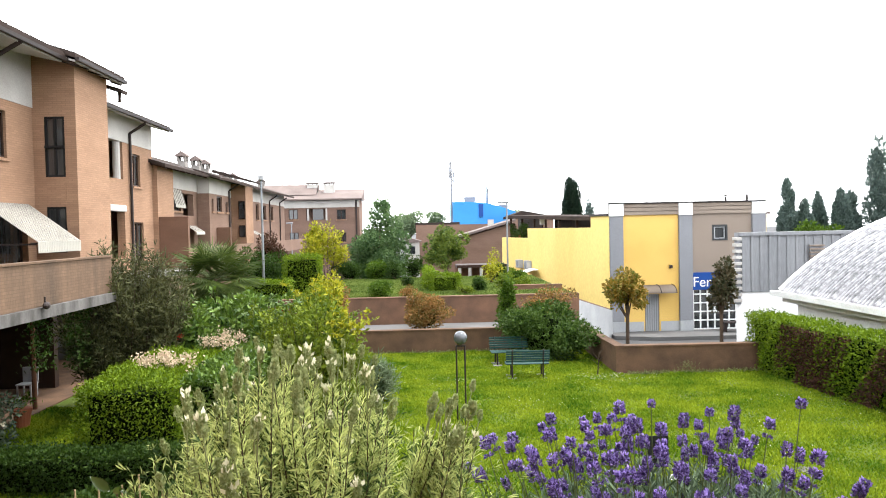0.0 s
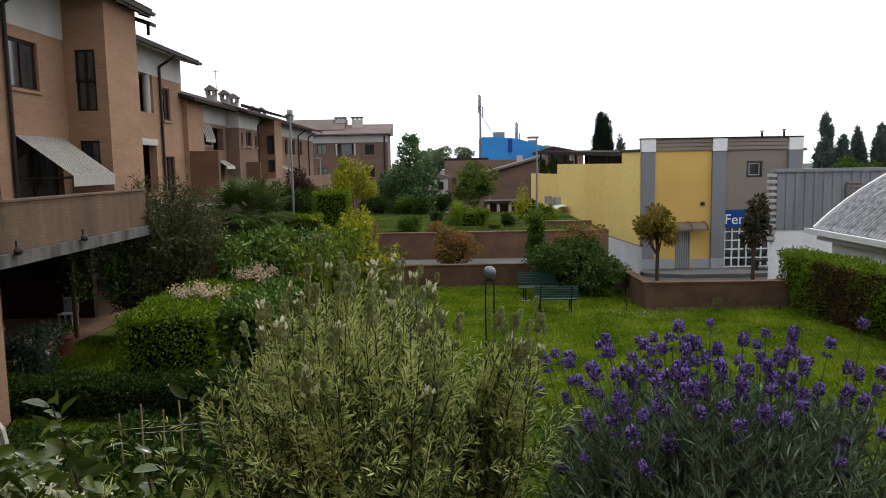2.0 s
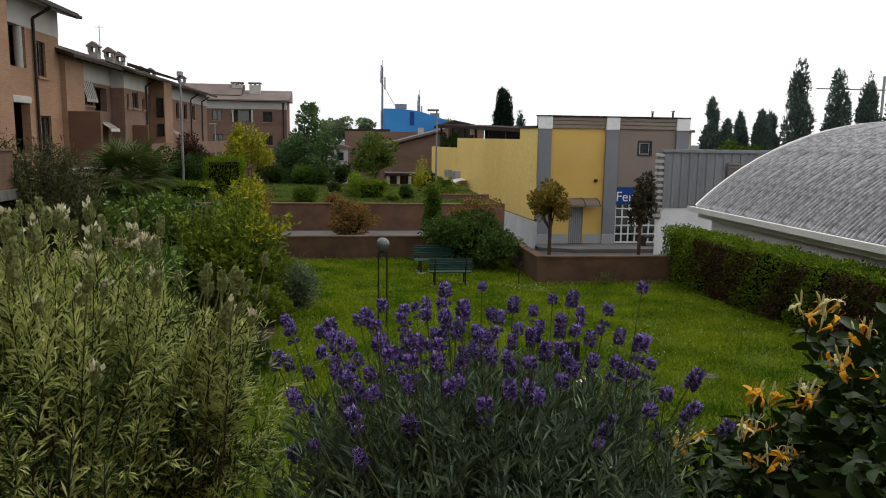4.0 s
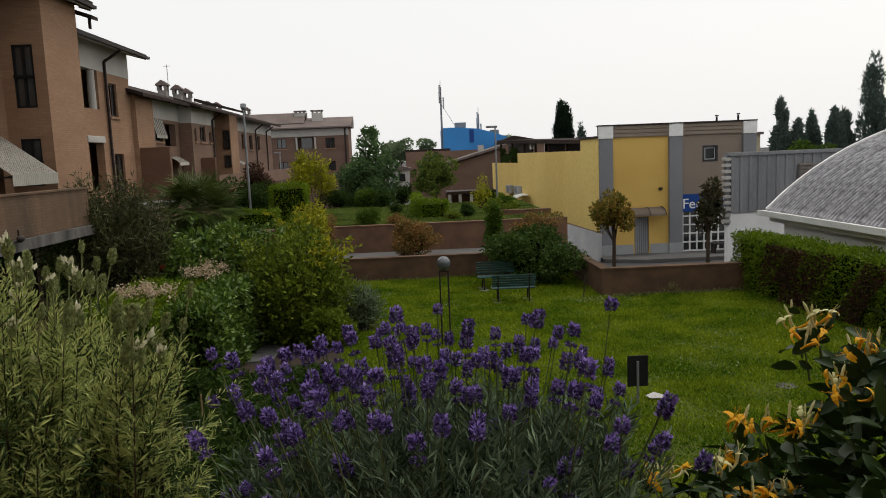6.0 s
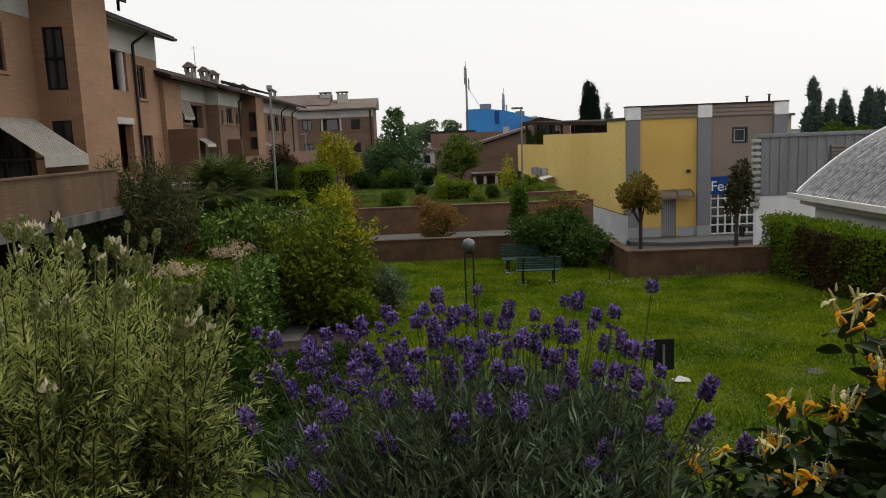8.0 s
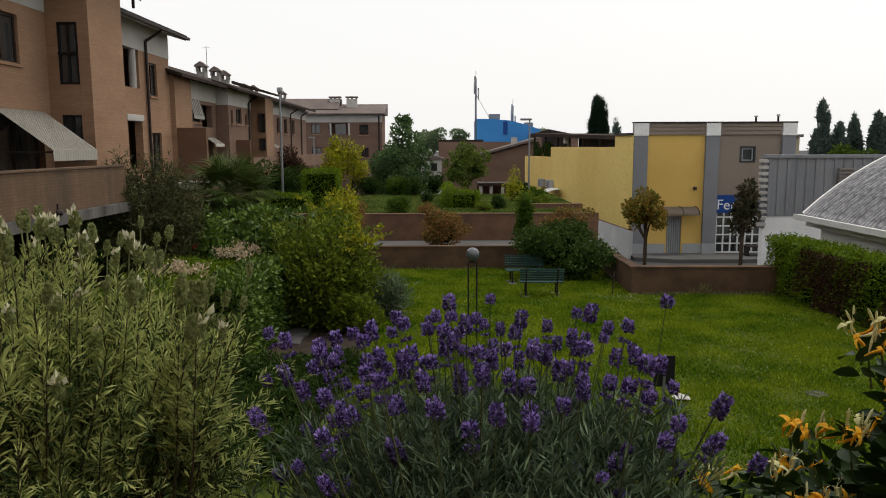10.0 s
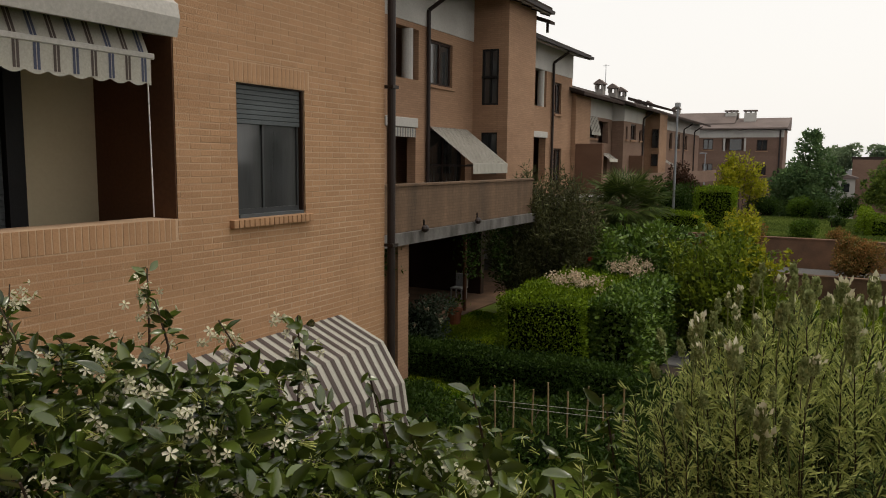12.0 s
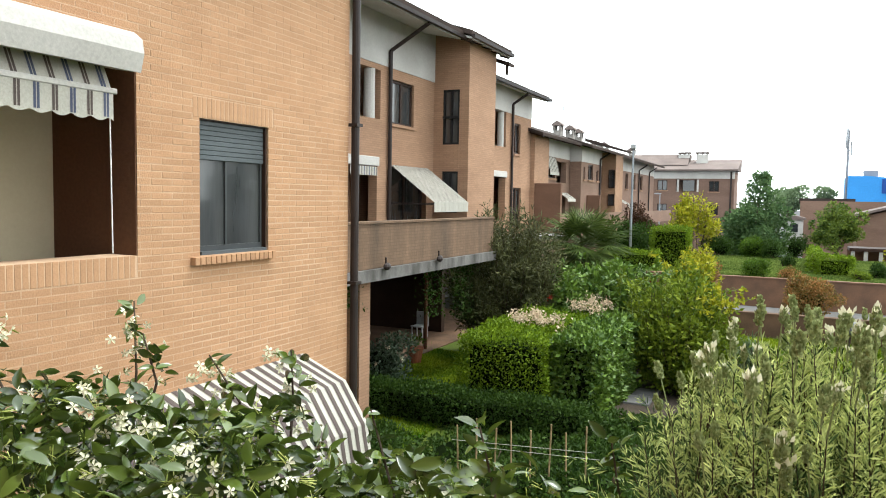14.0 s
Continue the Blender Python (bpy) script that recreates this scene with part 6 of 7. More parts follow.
keep = np.sin(hy * 1.3) + np.sin(hy * 3.1 + hz * 2) > -0.5 + 0.8 * np.clip(hy - 21.5, 0, 2)
hy, hz = hy[keep], hz[keep]
hp = np.stack([12.3 - (hy - 11.0) * 0.1 - 0.02 + gg.uniform(-0.05, 0.05, len(hy)), hy, hz], 1)
part("old_leaves", leaves("old_leaves", hp, 0.07, 0.6, 0.1, 0.12, np.tile([(-0.7, 0, 0)], (len(hy), 1)), 8), "leaf_maroon", big_hedge, "dark reddish leaves, thickened to stand for shade on the side")
# pale flower heads on the hedge and roses
g = np.random.default_rng(91)
for k, (x, y, z) in enumerate(((-5.2, 16.9, 1.86), (-4.95, 17.2, 1.9), (-4.7, 17.0, 1.86), (-4.45, 17.3, 1.85), (-5.1, 17.6, 1.92), (-4.5, 19.0, 2.0), (-4.2, 19.2, 2.02), (-4.35, 19.8, 2.05), (-3.95, 18.9, 1.9), (-4.1, 16.6, 1.75), (-3.9, 19.6, 2.0), (-5.4, 17.2, 1.88))):
    f = bits("flower_cluster", g.normal(size=(150, 3)) * (0.1, 0.1, 0.07) + (x, y, z + 0.17), 0.055, "petal_pink", flowering_hedge, 100 + k)
    tagged(f, kind="stuff")
    part("stalk", rod(bmesh.new(), (x, y, z - 0.3), (x, y, z + 0.11), 0.012, seg=5), "stem", f)
for k, (x, y, z, m) in enumerate(((-8.6, 15.8, 1.55, "petal_pink"), (-8.0, 15.7, 1.3, "petal_pink"), (-8.3, 15.65, 0.9, "petal_pink"), (-7.7, 15.8, 1.05, "petal_white"), (-8.8, 15.7, 1.1, "petal_pink"), (-5.45, 19.9, 2.2, "petal_red"), (-2.9, 20.3, 2.75, "petal_red"))):
    bits("rose_bloom", g.normal(size=(24, 3)) * 0.025 + (x, y, z), 0.045, m, red_shrub if m == "petal_red" else rose_bush, 120 + k)
pt = thing("flower_pot", (-9.0, 19.0, LAWN), "terracotta flower pot beside the porch", "pot")
part("pot_body", rod(bmesh.new(), (-9.0, 19.0, LAWN), (-9.0, 19.0, LAWN + 0.4), 0.15, 0.21, seg=16), "terracotta", pt)
part("rim", rod(bmesh.new(), (-9.0, 19.0, LAWN + 0.4), (-9.0, 19.0, LAWN + 0.46), 0.23, 0.23, seg=16), "terracotta", pt)
tagged(bits("foliage", np.random.default_rng(3).normal(size=(120, 3)) * (0.14, 0.14, 0.1) + (-9.0, 19.0, 0.8), 0.1, "leaf_mid", pt, 4, 0.4), kind="stuff")
gc = thing("garden_chair", (-10.6, 22.4, LAWN), "pale grey garden chair under the porch", "chair")
part("seat", box(-10.85, 22.2, 0.58, -10.4, 22.65, 0.62, bevel=0.01), "grey_plinth", gc)
part("backrest", box(-10.85, 22.62, 0.62, -10.4, 22.66, 1.05, bevel=0.01), "grey_plinth", gc)
for x in (-10.83, -10.46):
    for y in (22.22, 22.58):
        part("leg", box(x, y, LAWN, x + 0.04, y + 0.04, 0.58), "grey_plinth", gc)
for k, (x, y, z) in enumerate(((-7.3, 12.4, 2.6), (-7.4, 16.6, 2.0), (-7.35, 18.2, 1.7))):
    hv = thing("hanging_vine", (x, y, 3.14), "thin dark vine hanging from the slab of the terrace", "vine")
    gv = np.random.default_rng(300 + k)
    part("stem", rod(bmesh.new(), (x, y, 3.15), (x + 0.05, y + 0.1, z), 0.01, 0.005, seg=5), "twig", hv)
    fz = gv.uniform(0, 1, 420)
    part("foliage", leaves("foliage", np.stack([x + 0.05 * fz + gv.normal(size=420) * 0.12, y + 0.1 * fz + gv.normal(size=420) * 0.3, 3.13 + (z - 3.13) * fz ** 1.5], 1), 0.09, 0.55, -0.4, 0.12, None, 310 + k), "leaf_dark", hv)
cs = thing("cane_fence", (-3.3, 11.3, LAWN), "thin bamboo canes tied with pale string", "fence")
for k in range(8):
    x = -4.2 + k * 0.27
    part("cane", rod(bmesh.new(), (x, 11.2 + 0.07 * k, LAWN), (x + 0.03 * (k % 3 - 1), 11.2 + 0.07 * k, 1.25 + 0.12 * (k % 2)), 0.014, seg=6), "bamboo", cs)
part("string", rod(bmesh.new(), (-4.3, 11.15, 1.02), (-2.2, 11.7, 0.98), 0.004, seg=5), "canvas_white", cs)
part("string", rod(bmesh.new(), (-4.0, 11.2, 0.95), (-2.1, 11.72, 0.88), 0.004, seg=5), "canvas_white", cs)
st = thing("stone_path", (-1.9, 17.9, LAWN), "grey stone slabs of a path beside the hedge", "path")
for k in range(2):
    part("slab", box(-2.98 + 0.04 * k, 17.6 + 0.75 * k, LAWN, -2.4 + 0.04 * k, 18.3 + 0.75 * k, LAWN + 0.06, bevel=0.01), "pavement", st)
sa = thing("sapling", (6.05, 23.3, LAWN), "bare young sapling before the wall", "sapling")
part("stem", rod(bmesh.new(), (6.05, 23.3, LAWN), (6.1, 23.3, LAWN + 0.75), 0.02, 0.01), "twig", sa)
for k in range(5):
    part("twig", rod(bmesh.new(), (6.07, 23.3, LAWN + 0.2 + 0.1 * k), (6.07 + 0.16 * (-1) ** k, 23.3, LAWN + 0.42 + 0.1 * k), 0.008, seg=5), "twig", sa)
w2 = thing("dry_tuft", (8.8, 23.2, LAWN), "pale dry weed tuft at the wall foot", "weed")
bits("stalks", np.random.default_rng(3).normal(size=(90, 3)) * (0.14, 0.08, 0.1) + (8.8, 23.2, LAWN + 0.2), 0.13, "leaf_olive", w2, 6, 0.1)


# ---- own balcony and its plants ----
setting("balcony_floor", box(-3.2, -2.0, 3.0, 5.0, 1.8, 3.15), "concrete", "plain concrete balcony floor")
setting("balcony_parapet", box(-3.2, 1.25, 3.15, 5.0, 1.8, 3.82), "mortar", "plain rendered balcony parapet")
setting("wall_behind", box(-4.95, -2.3, LAWN, 9.0, -2.0, 9.6), "brick_wall", "plain brick house wall behind the balcony")


def trough(x0, x1, y0, y1):
    t = thing("planter_trough", ((x0 + x1) / 2, (y0 + y1) / 2, 3.82), "terracotta planter trough on the balcony parapet", "planter", "planter troughs")
    part("trough_body", prism([(y0 + 0.03, 3.82), (y1 - 0.03, 3.82), (y1, 4.08), (y0, 4.08)], x0, x1, "x"), "terracotta", t)
    part("soil", box(x0 + 0.02, y0 + 0.02, 4.081, x1 - 0.02, y1 - 0.02, 4.09), "soil", t)
    return t


for a, c in ((0.16, 0.68), (0.72, 1.22), (1.26, 1.95)):
    trough(a, c, 1.36, 1.7)
setting("planter_ledge", box(-1.5, 0.86, 3.15, 0.4, 1.249, 3.82), "mortar", "plain rendered ledge inside the balcony parapet")
jt = thing("planter_trough", (-0.4, 1.3, 3.82), "terracotta planter trough standing askew on the ledge", "planter", "planter troughs")
for o in (part("trough_body", prism([(-0.14, 0.001), (0.14, 0.001), (0.17, 0.26), (-0.17, 0.26)], -0.52, 0.52, "x"), "terracotta", jt, local=True), part("soil", box(-0.5, -0.15, 0.261, 0.5, 0.15, 0.27), "soil", jt, local=True)):
    o.matrix_basis = Matrix.Rotation(radians(18), 4, "Z")


def bake(name, tv, tf, pos, along_d, size, seed=1, side=None):
    """One mesh of many copies of a small shape: its x runs along the direction given, y across, z up."""
    g = np.random.default_rng(seed)
    d = along_d / np.linalg.norm(along_d, axis=1)[:, None]
    s = g.normal(size=d.shape) if side is None else side
    s = s - d * (s * d).sum(1)[:, None]
    s /= np.linalg.norm(s, axis=1)[:, None]
    w = np.cross(d, s)
    w = np.where(w[:, 2:3] < 0, -w, w)
    tv = np.asarray(tv, dtype=float)
    v = pos[:, None] + size[:, None, None] * (tv[None, :, :1] * d[:, None] + tv[None, :, 1:2] * s[:, None] + tv[None, :, 2:] * w[:, None])
    f = (np.asarray(tf)[None] + (np.arange(len(pos)) * len(tv))[:, None, None]).reshape(-1, 3)
    return raw(name, v.reshape(-1, 3), f)


def spread_dirs(n, up, seed):
    g = np.random.default_rng(seed)
    d = g.normal(size=(n, 3))
    d[:, 2] = np.abs(d[:, 2]) * 0.6 + up
    return d


def broad_leaf():
    """A rounded leaf with a folded midrib and a drooping tip."""
    st = [(0.0, 0.0), (0.1, 0.085), (0.28, 0.175), (0.5, 0.2), (0.72, 0.145), (0.9, 0.05), (1.0, 0.0)]
    v, f = [], []
    for x, w in st:
        z = 0.10 * x - 0.22 * x * x
        v += [(x, w, z + 0.35 * w), (x, 0, z), (x, -w, z + 0.35 * w)]
    for i in range(6):
        a, b = 3 * i, 3 * i + 3
        f += [(a, a + 1, b + 1), (a, b + 1, b), (a + 1, a + 2, b + 2), (a + 1, b + 2, b + 1)]
    return v, f


BROAD = broad_leaf()
NEEDLE = ([(0, 0, 0), (0.45, 0.07, 0.06), (0.45, -0.07, 0.06), (1, 0, 0.0)], [(0, 3, 1), (0, 2, 3)])

# -- white French lavender bush --
stoechas = thing("white_lavender_bush", (0.46, 1.56, 4.09), "bushy grey green lavender with white tufted flower spikes", "plant")
g = np.random.default_rng(12)
P, D, S, tips = [], [], [], []


def brush(b0, t0, bend, n, lo, size):
    """Short needle leaves in whorls round one shoot, denser and shorter towards its tip."""
    ax = (t0 - b0) / np.linalg.norm(t0 - b0)
    u = np.cross(ax, (0.3, 0.9, 0.1))
    u /= np.linalg.norm(u)
    w = np.cross(ax, u)
    f = lo + (1 - lo) * g.uniform(0, 1, n) ** 0.75
    a = g.uniform(0, 6.283, n)
    rad = np.cos(a)[:, None] * u + np.sin(a)[:, None] * w
    P.append(b0 + (t0 - b0) * f[:, None] + bend * np.sin(f * 3.1)[:, None] + rad * 0.001)
    D.append(rad * (1.0 - 0.4 * f)[:, None] + ax * 0.75 + g.normal(size=(n, 3)) * 0.22)
    S.append(size * g.uniform(0.7, 1.2, n) * (1.15 - 0.5 * f))
    return ax


YOUNG = [[], [], []]


def bush_top(x):
    """Height of the bush's outline along its length."""
    return float(np.interp(x, (0.22, 0.29, 0.345, 0.455, 0.53, 0.60, 0.635, 0.71), (4.40, 4.50, 4.565, 4.622, 4.608, 4.565, 4.51, 4.46)))


for c in range(345):
    # one upright shoot
    tx, ty = 0.27 + 0.42 * g.uniform(), np.clip(1.57 + g.normal() * 0.10, 1.35, 1.80)
    low_one = c % 5 < 2
    if tx > 0.61 and not low_one:
        tx -= 0.3 * g.uniform()
    top = bush_top(tx) - 0.25 * (ty - 1.6) ** 2 - (g.uniform(0.06, 0.28) if low_one else g.exponential(0.034))
    if low_one:
        ty = np.clip(ty - 0.10, 1.33, 1.6)
    if c > 305:
        # a tight sheaf that stands out beside the lavender
        tx, ty = 0.668 + g.normal() * 0.016, 1.50 + g.normal() * 0.03
        top = 4.558 - g.exponential(0.03)
    b0 = np.array([0.46 + (tx - 0.46) * 0.45, 1.56 + (ty - 1.56) * 0.45, 4.06])
    t0 = np.array([tx, ty, top])
    bend = np.array([g.normal() * 0.024, g.normal() * 0.02, 0])
    pts = [b0 + (t0 - b0) * f + bend * math.sin(f * 3.1) for f in np.linspace(0, 1, 5)]
    bm = bmesh.new()
    for i in range(4):
        rod(bm, pts[i], pts[i + 1], 0.0021 - 0.0004 * i, 0.0017 - 0.0004 * i, seg=4)
    stem_ob = part("woody_stem", bm, "twig", stoechas)
    ax = brush(b0, t0, bend, 44, 0.25, 0.02)
    side = []
    for q in range(8):
        f0 = g.uniform(0.2, 0.85)
        s0 = b0 + (t0 - b0) * f0 + bend * math.sin(f0 * 3.1)
        s1 = s0 + (ax * 0.8 + np.array([g.normal() * 0.6, g.normal() * 0.6, 0])) * g.uniform(0.03, 0.08)
        brush(s0, s1, bend * 0, 13, 0.1, 0.017)
        side.append((s0, s1))
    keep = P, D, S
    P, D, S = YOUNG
    # few bright tips low on the left, in place of shade on that side
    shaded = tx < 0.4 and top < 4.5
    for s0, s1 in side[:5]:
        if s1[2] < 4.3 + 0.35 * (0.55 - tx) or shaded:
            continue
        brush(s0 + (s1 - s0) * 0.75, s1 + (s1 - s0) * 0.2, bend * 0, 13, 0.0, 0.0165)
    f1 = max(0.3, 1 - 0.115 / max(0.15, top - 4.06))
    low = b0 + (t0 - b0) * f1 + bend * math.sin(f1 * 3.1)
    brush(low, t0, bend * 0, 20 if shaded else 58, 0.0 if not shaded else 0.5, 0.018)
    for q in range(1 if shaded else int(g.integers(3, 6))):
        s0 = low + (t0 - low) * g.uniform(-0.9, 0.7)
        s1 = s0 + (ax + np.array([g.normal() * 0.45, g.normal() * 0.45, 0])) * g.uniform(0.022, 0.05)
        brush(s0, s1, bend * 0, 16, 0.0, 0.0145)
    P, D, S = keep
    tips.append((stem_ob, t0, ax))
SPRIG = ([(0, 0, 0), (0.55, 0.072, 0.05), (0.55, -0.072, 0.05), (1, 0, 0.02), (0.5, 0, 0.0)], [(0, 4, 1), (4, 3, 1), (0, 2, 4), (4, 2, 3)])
# dull colour: leaf age plus inner shade; pale colour: young tips plus light
part("foliage", bake("foliage", *SPRIG, np.concatenate(P), np.concatenate(D), np.concatenate(S), 5), "leaf_silver_old_shade", stoechas, "dull older leaves, darkened to stand for the shade within the bush")
part("young_foliage", bake("young_foliage", *SPRIG, np.concatenate(YOUNG[0]), np.concatenate(YOUNG[1]), np.concatenate(YOUNG[2]), 6), "leaf_silver", stoechas, "pale yellowish green shoot tips, brightened as if lit")


def spike_mesh(seed):
    """A plump oval flower spike of small overlapping bracts."""
    g2 = np.random.default_rng(seed)
    n = 120
    a, h = g2.uniform(0, 6.28, n), g2.uniform(0, 1, n)
    r = 0.0024 * np.sin(0.5 + h * 2.4)
    p = np.stack([r * np.cos(a), r * np.sin(a), h * 0.0155], 1)
    o = np.stack([np.cos(a), np.sin(a), np.full(n, 2.2)], 1)
    return leaves("flower_spike", p, 0.0034, 0.8, 0.5, 0.1, o, seed)


def tuft_mesh(seed):
    g2 = np.random.default_rng(seed)
    n = 12
    p = np.tile(np.array([[0, 0, 0.014]]), (n, 1)) + g2.normal(size=(n, 3)) * 0.0018
    o = np.stack([g2.normal(size=n) * 0.3, g2.normal(size=n) * 0.3, np.full(n, 1.8)], 1)
    return leaves("bract", p, 0.0056, 0.55, 1.2, 0.08, o, seed)


spikes, tufts = [spike_mesh(s) for s in (1, 2, 3)], [tuft_mesh(s) for s in (4, 5, 6)]
order = sorted(range(len(tips)), key=lambda i: -tips[i][1][2] + 0.08 * math.sin(i * 12.9))
for c, i in enumerate(order[:110]):
    stem_ob, t0, ax = tips[i]
    up = Vector(ax) + Vector((0.12 * math.sin(i * 7.1), 0.12 * math.cos(i * 5.3), 0))
    rise = 0.006 + 0.03 * abs(math.sin(i * 3.7)) ** 1.5
    tip = Vector(t0) + up.normalized() * rise
    part("flower_stalk", rod(bmesh.new(), tuple(t0), tip, 0.0009, 0.0008, seg=5), "stem_pale", stem_ob, local=True)
    m = Matrix.Translation(tip) @ up.to_track_quat("Z", "Y").to_matrix().to_4x4() @ Matrix.Scale(1.2 + 0.3 * math.sin(i), 4)
    o = part("flower_spike", spikes[i % 3], "spike_green", stem_ob, local=True)
    o.matrix_basis = m
    if c % 3 == 0:
        o2 = part("white_bract", tufts[i % 3], "petal_white", stem_ob, local=True)
        o2.matrix_basis = m

# -- violet lavender --
lav = thing("lavender_plant", (0.97, 1.52, 4.09), "lavender with violet flower heads on long thin stems", "plant")
g = np.random.default_rng(23)
P, D, S = [], [], []
for k in range(900):
    x, y = 0.94 + g.normal() * 0.12, 1.53 + g.normal() * 0.10
    if abs(x - 0.94) > 0.24 or abs(y - 1.53) > 0.2:
        continue
    tz = 4.475 - 0.75 * (x - 0.97) ** 2 - 1.2 * (y - 1.55) ** 2 - g.exponential(0.05)
    b0 = np.array([0.97 + (x - 0.97) * 0.6, 1.53 + (y - 1.53) * 0.6, 4.06])
    brush(b0, np.array([x, y, tz]), np.array([g.normal() * 0.012, g.normal() * 0.012, 0]), 62, 0.25, 0.031)
part("foliage", bake("foliage", *NEEDLE, np.concatenate(P), np.concatenate(D), np.concatenate(S), 6), "leaf_lavender", lav)


def head_mesh(seed, whorls, gap):
    """A lavender head: a plump barrel of buds in whorls, many of them open, with a loose whorl below where gap is set."""
    g2 = np.random.default_rng(seed)
    pts, out, tone = [], [], []
    for wv in range(whorls):
        f = wv / max(1, whorls - 1)
        for q in range(34):
            a = g2.uniform(0, 6.28)
            r = (0.0036 + 0.0022 * math.sin(0.5 + 2.3 * f)) * g2.uniform(0.7, 1.1)
            z = wv * 0.0041 + (gap if wv > 0 else 0) + g2.uniform(-0.0016, 0.0016)
            pts.append((r * math.cos(a), r * math.sin(a), z))
            out.append((1.5 * math.cos(a), 1.5 * math.sin(a), 0.7 + 0.6 * f))
            tone.append(g2.uniform() < 0.20 + 0.34 * f)
    me = leaves("flower_head", np.array(pts), 0.0058, 0.62, 0.5, 0.16, np.array(out), seed)
    me.materials.append(M["petal_violet"])
    me.materials.append(M["petal_lilac"])
    me.polygons.foreach_set("material_index", np.repeat(np.array(tone).astype(np.int32), 2))
    return me


heads = [head_mesh(1, 6, 0), head_mesh(2, 5, 0), head_mesh(3, 6, 0.008), head_mesh(4, 7, 0.0), head_mesh(5, 4, 0), head_mesh(6, 5, 0.011)]
spots = [(1.065, 1.607, 4.541), (1.097, 1.572, 4.527), (0.807, 1.579, 4.530), (0.783, 1.532, 4.511), (1.10, 1.495, 4.478), (0.775, 1.679, 4.497), (0.986, 1.577, 4.542), (1.078, 1.49, 4.487)]
tries = 0
while len(spots) < 150 and tries < 9000:
    tries += 1
    x, y = 0.92 + g.normal() * 0.125, 1.555 + g.normal() * 0.075
    x = x if 0.71 < x < 1.17 else 0.72 + 0.44 * g.uniform()
    z = 4.503 - 0.45 * (x - 0.95) ** 2 + g.normal() * 0.022 - (g.uniform(0.03, 0.12) if g.uniform() < 0.18 else 0)
    if min((x - a) ** 2 + (y - b) ** 2 * 0.12 + (z - c) ** 2 for a, b, c in spots) > 0.0205 ** 2:
        spots.append((x, y, z))
for k in range(7):
    spots.append((1.065 + 0.021 * k + 0.004 * g.normal(), 1.46 + 0.03 * (k % 2), 4.395 + 0.024 * (k % 3) + 0.006 * k))
for k, (x, y, z) in enumerate(spots):
    b0 = Vector((0.97 + (x - 0.97) * 0.55, 1.53 + (y - 1.53) * 0.6, 4.2))
    t0 = Vector((x, y, z - 0.012))
    mid = b0.lerp(t0, 0.55) + Vector((g.normal() * 0.008, g.normal() * 0.008, 0.01))
    bm = rod(bmesh.new(), b0, mid, 0.0010, 0.0009, seg=4)
    rod(bm, mid, t0 + Vector((0, 0, 0.004)), 0.0009, 0.0007, seg=4)
    st_ob = part("flower_stem", bm, "stem", lav)
    o = part("flower_head", heads[k * 5 % 6], "petal_violet", st_ob, local=True)
    o.matrix_basis = Matrix.Translation(t0) @ (t0 - mid).to_track_quat("Z", "Y").to_matrix().to_4x4() @ Matrix.Rotation(k, 4, "Z") @ Matrix.Scale(0.58 + 0.28 * g.uniform(), 4)

# -- star jasmine --
jas = thing("star_jasmine", (-0.3, 1.4, 4.09), "star jasmine with glossy leaves and small white flowers", "plant")
g = np.random.default_rng(31)


def jasmine_top(f):
    """Height of the mass along its length, 0 at its far left end and 1 beside the lavender."""
    return 4.50 - 0.035 * abs(math.sin(f * 7.0)) + 0.022 * math.sin(f * 23.0) - 0.06 * math.exp(-((f - 0.685) / 0.06) ** 2) - 0.18 * max(0, f - 0.74) / 0.26 - 0.10 * min(1.0, max(0.0, (0.27 - f) / 0.13))


P, D, S = [], [], []
n = 9000
f = g.uniform(0, 1, n)
off = g.uniform(-0.16, 0.16, n)
cx, cy = -0.95 + 1.3 * f - off * 0.35, 1.12 + 0.42 * f + off
tops = np.array([jasmine_top(q) for q in f]) - 1.6 * off ** 2 + 0.03 * np.sin(f * 41 + 9 * off) * np.sin(f * 17 - 21 * off) + 0.012
cz = 4.05 + (tops - 4.05) * g.uniform(0, 1, n) ** 0.42
sparse = (f < 0.78) | (g.uniform(size=n) < 0.28)
cx, cy, cz = cx[sparse], cy[sparse], cz[sparse]
n = len(cx)
P.append(np.stack([cx, cy, cz], 1))
D.append(np.stack([g.normal(size=n), g.normal(size=n) - 0.3, g.normal(size=n) * 0.6 + 0.25], 1))
S.append(g.uniform(0.023, 0.044, n))
n = 3600
f, off = g.uniform(0, 0.9, n), g.uniform(-0.17, 0.17, n)
P.append(np.stack([-0.95 + 1.3 * f - off * 0.35, 1.12 + 0.42 * f + off, g.uniform(4.02, 4.34, n)], 1))
D.append(np.stack([g.normal(size=n), g.normal(size=n) - 0.3, g.normal(size=n) * 0.6 + 0.1], 1))
S.append(g.uniform(0.024, 0.044, n))
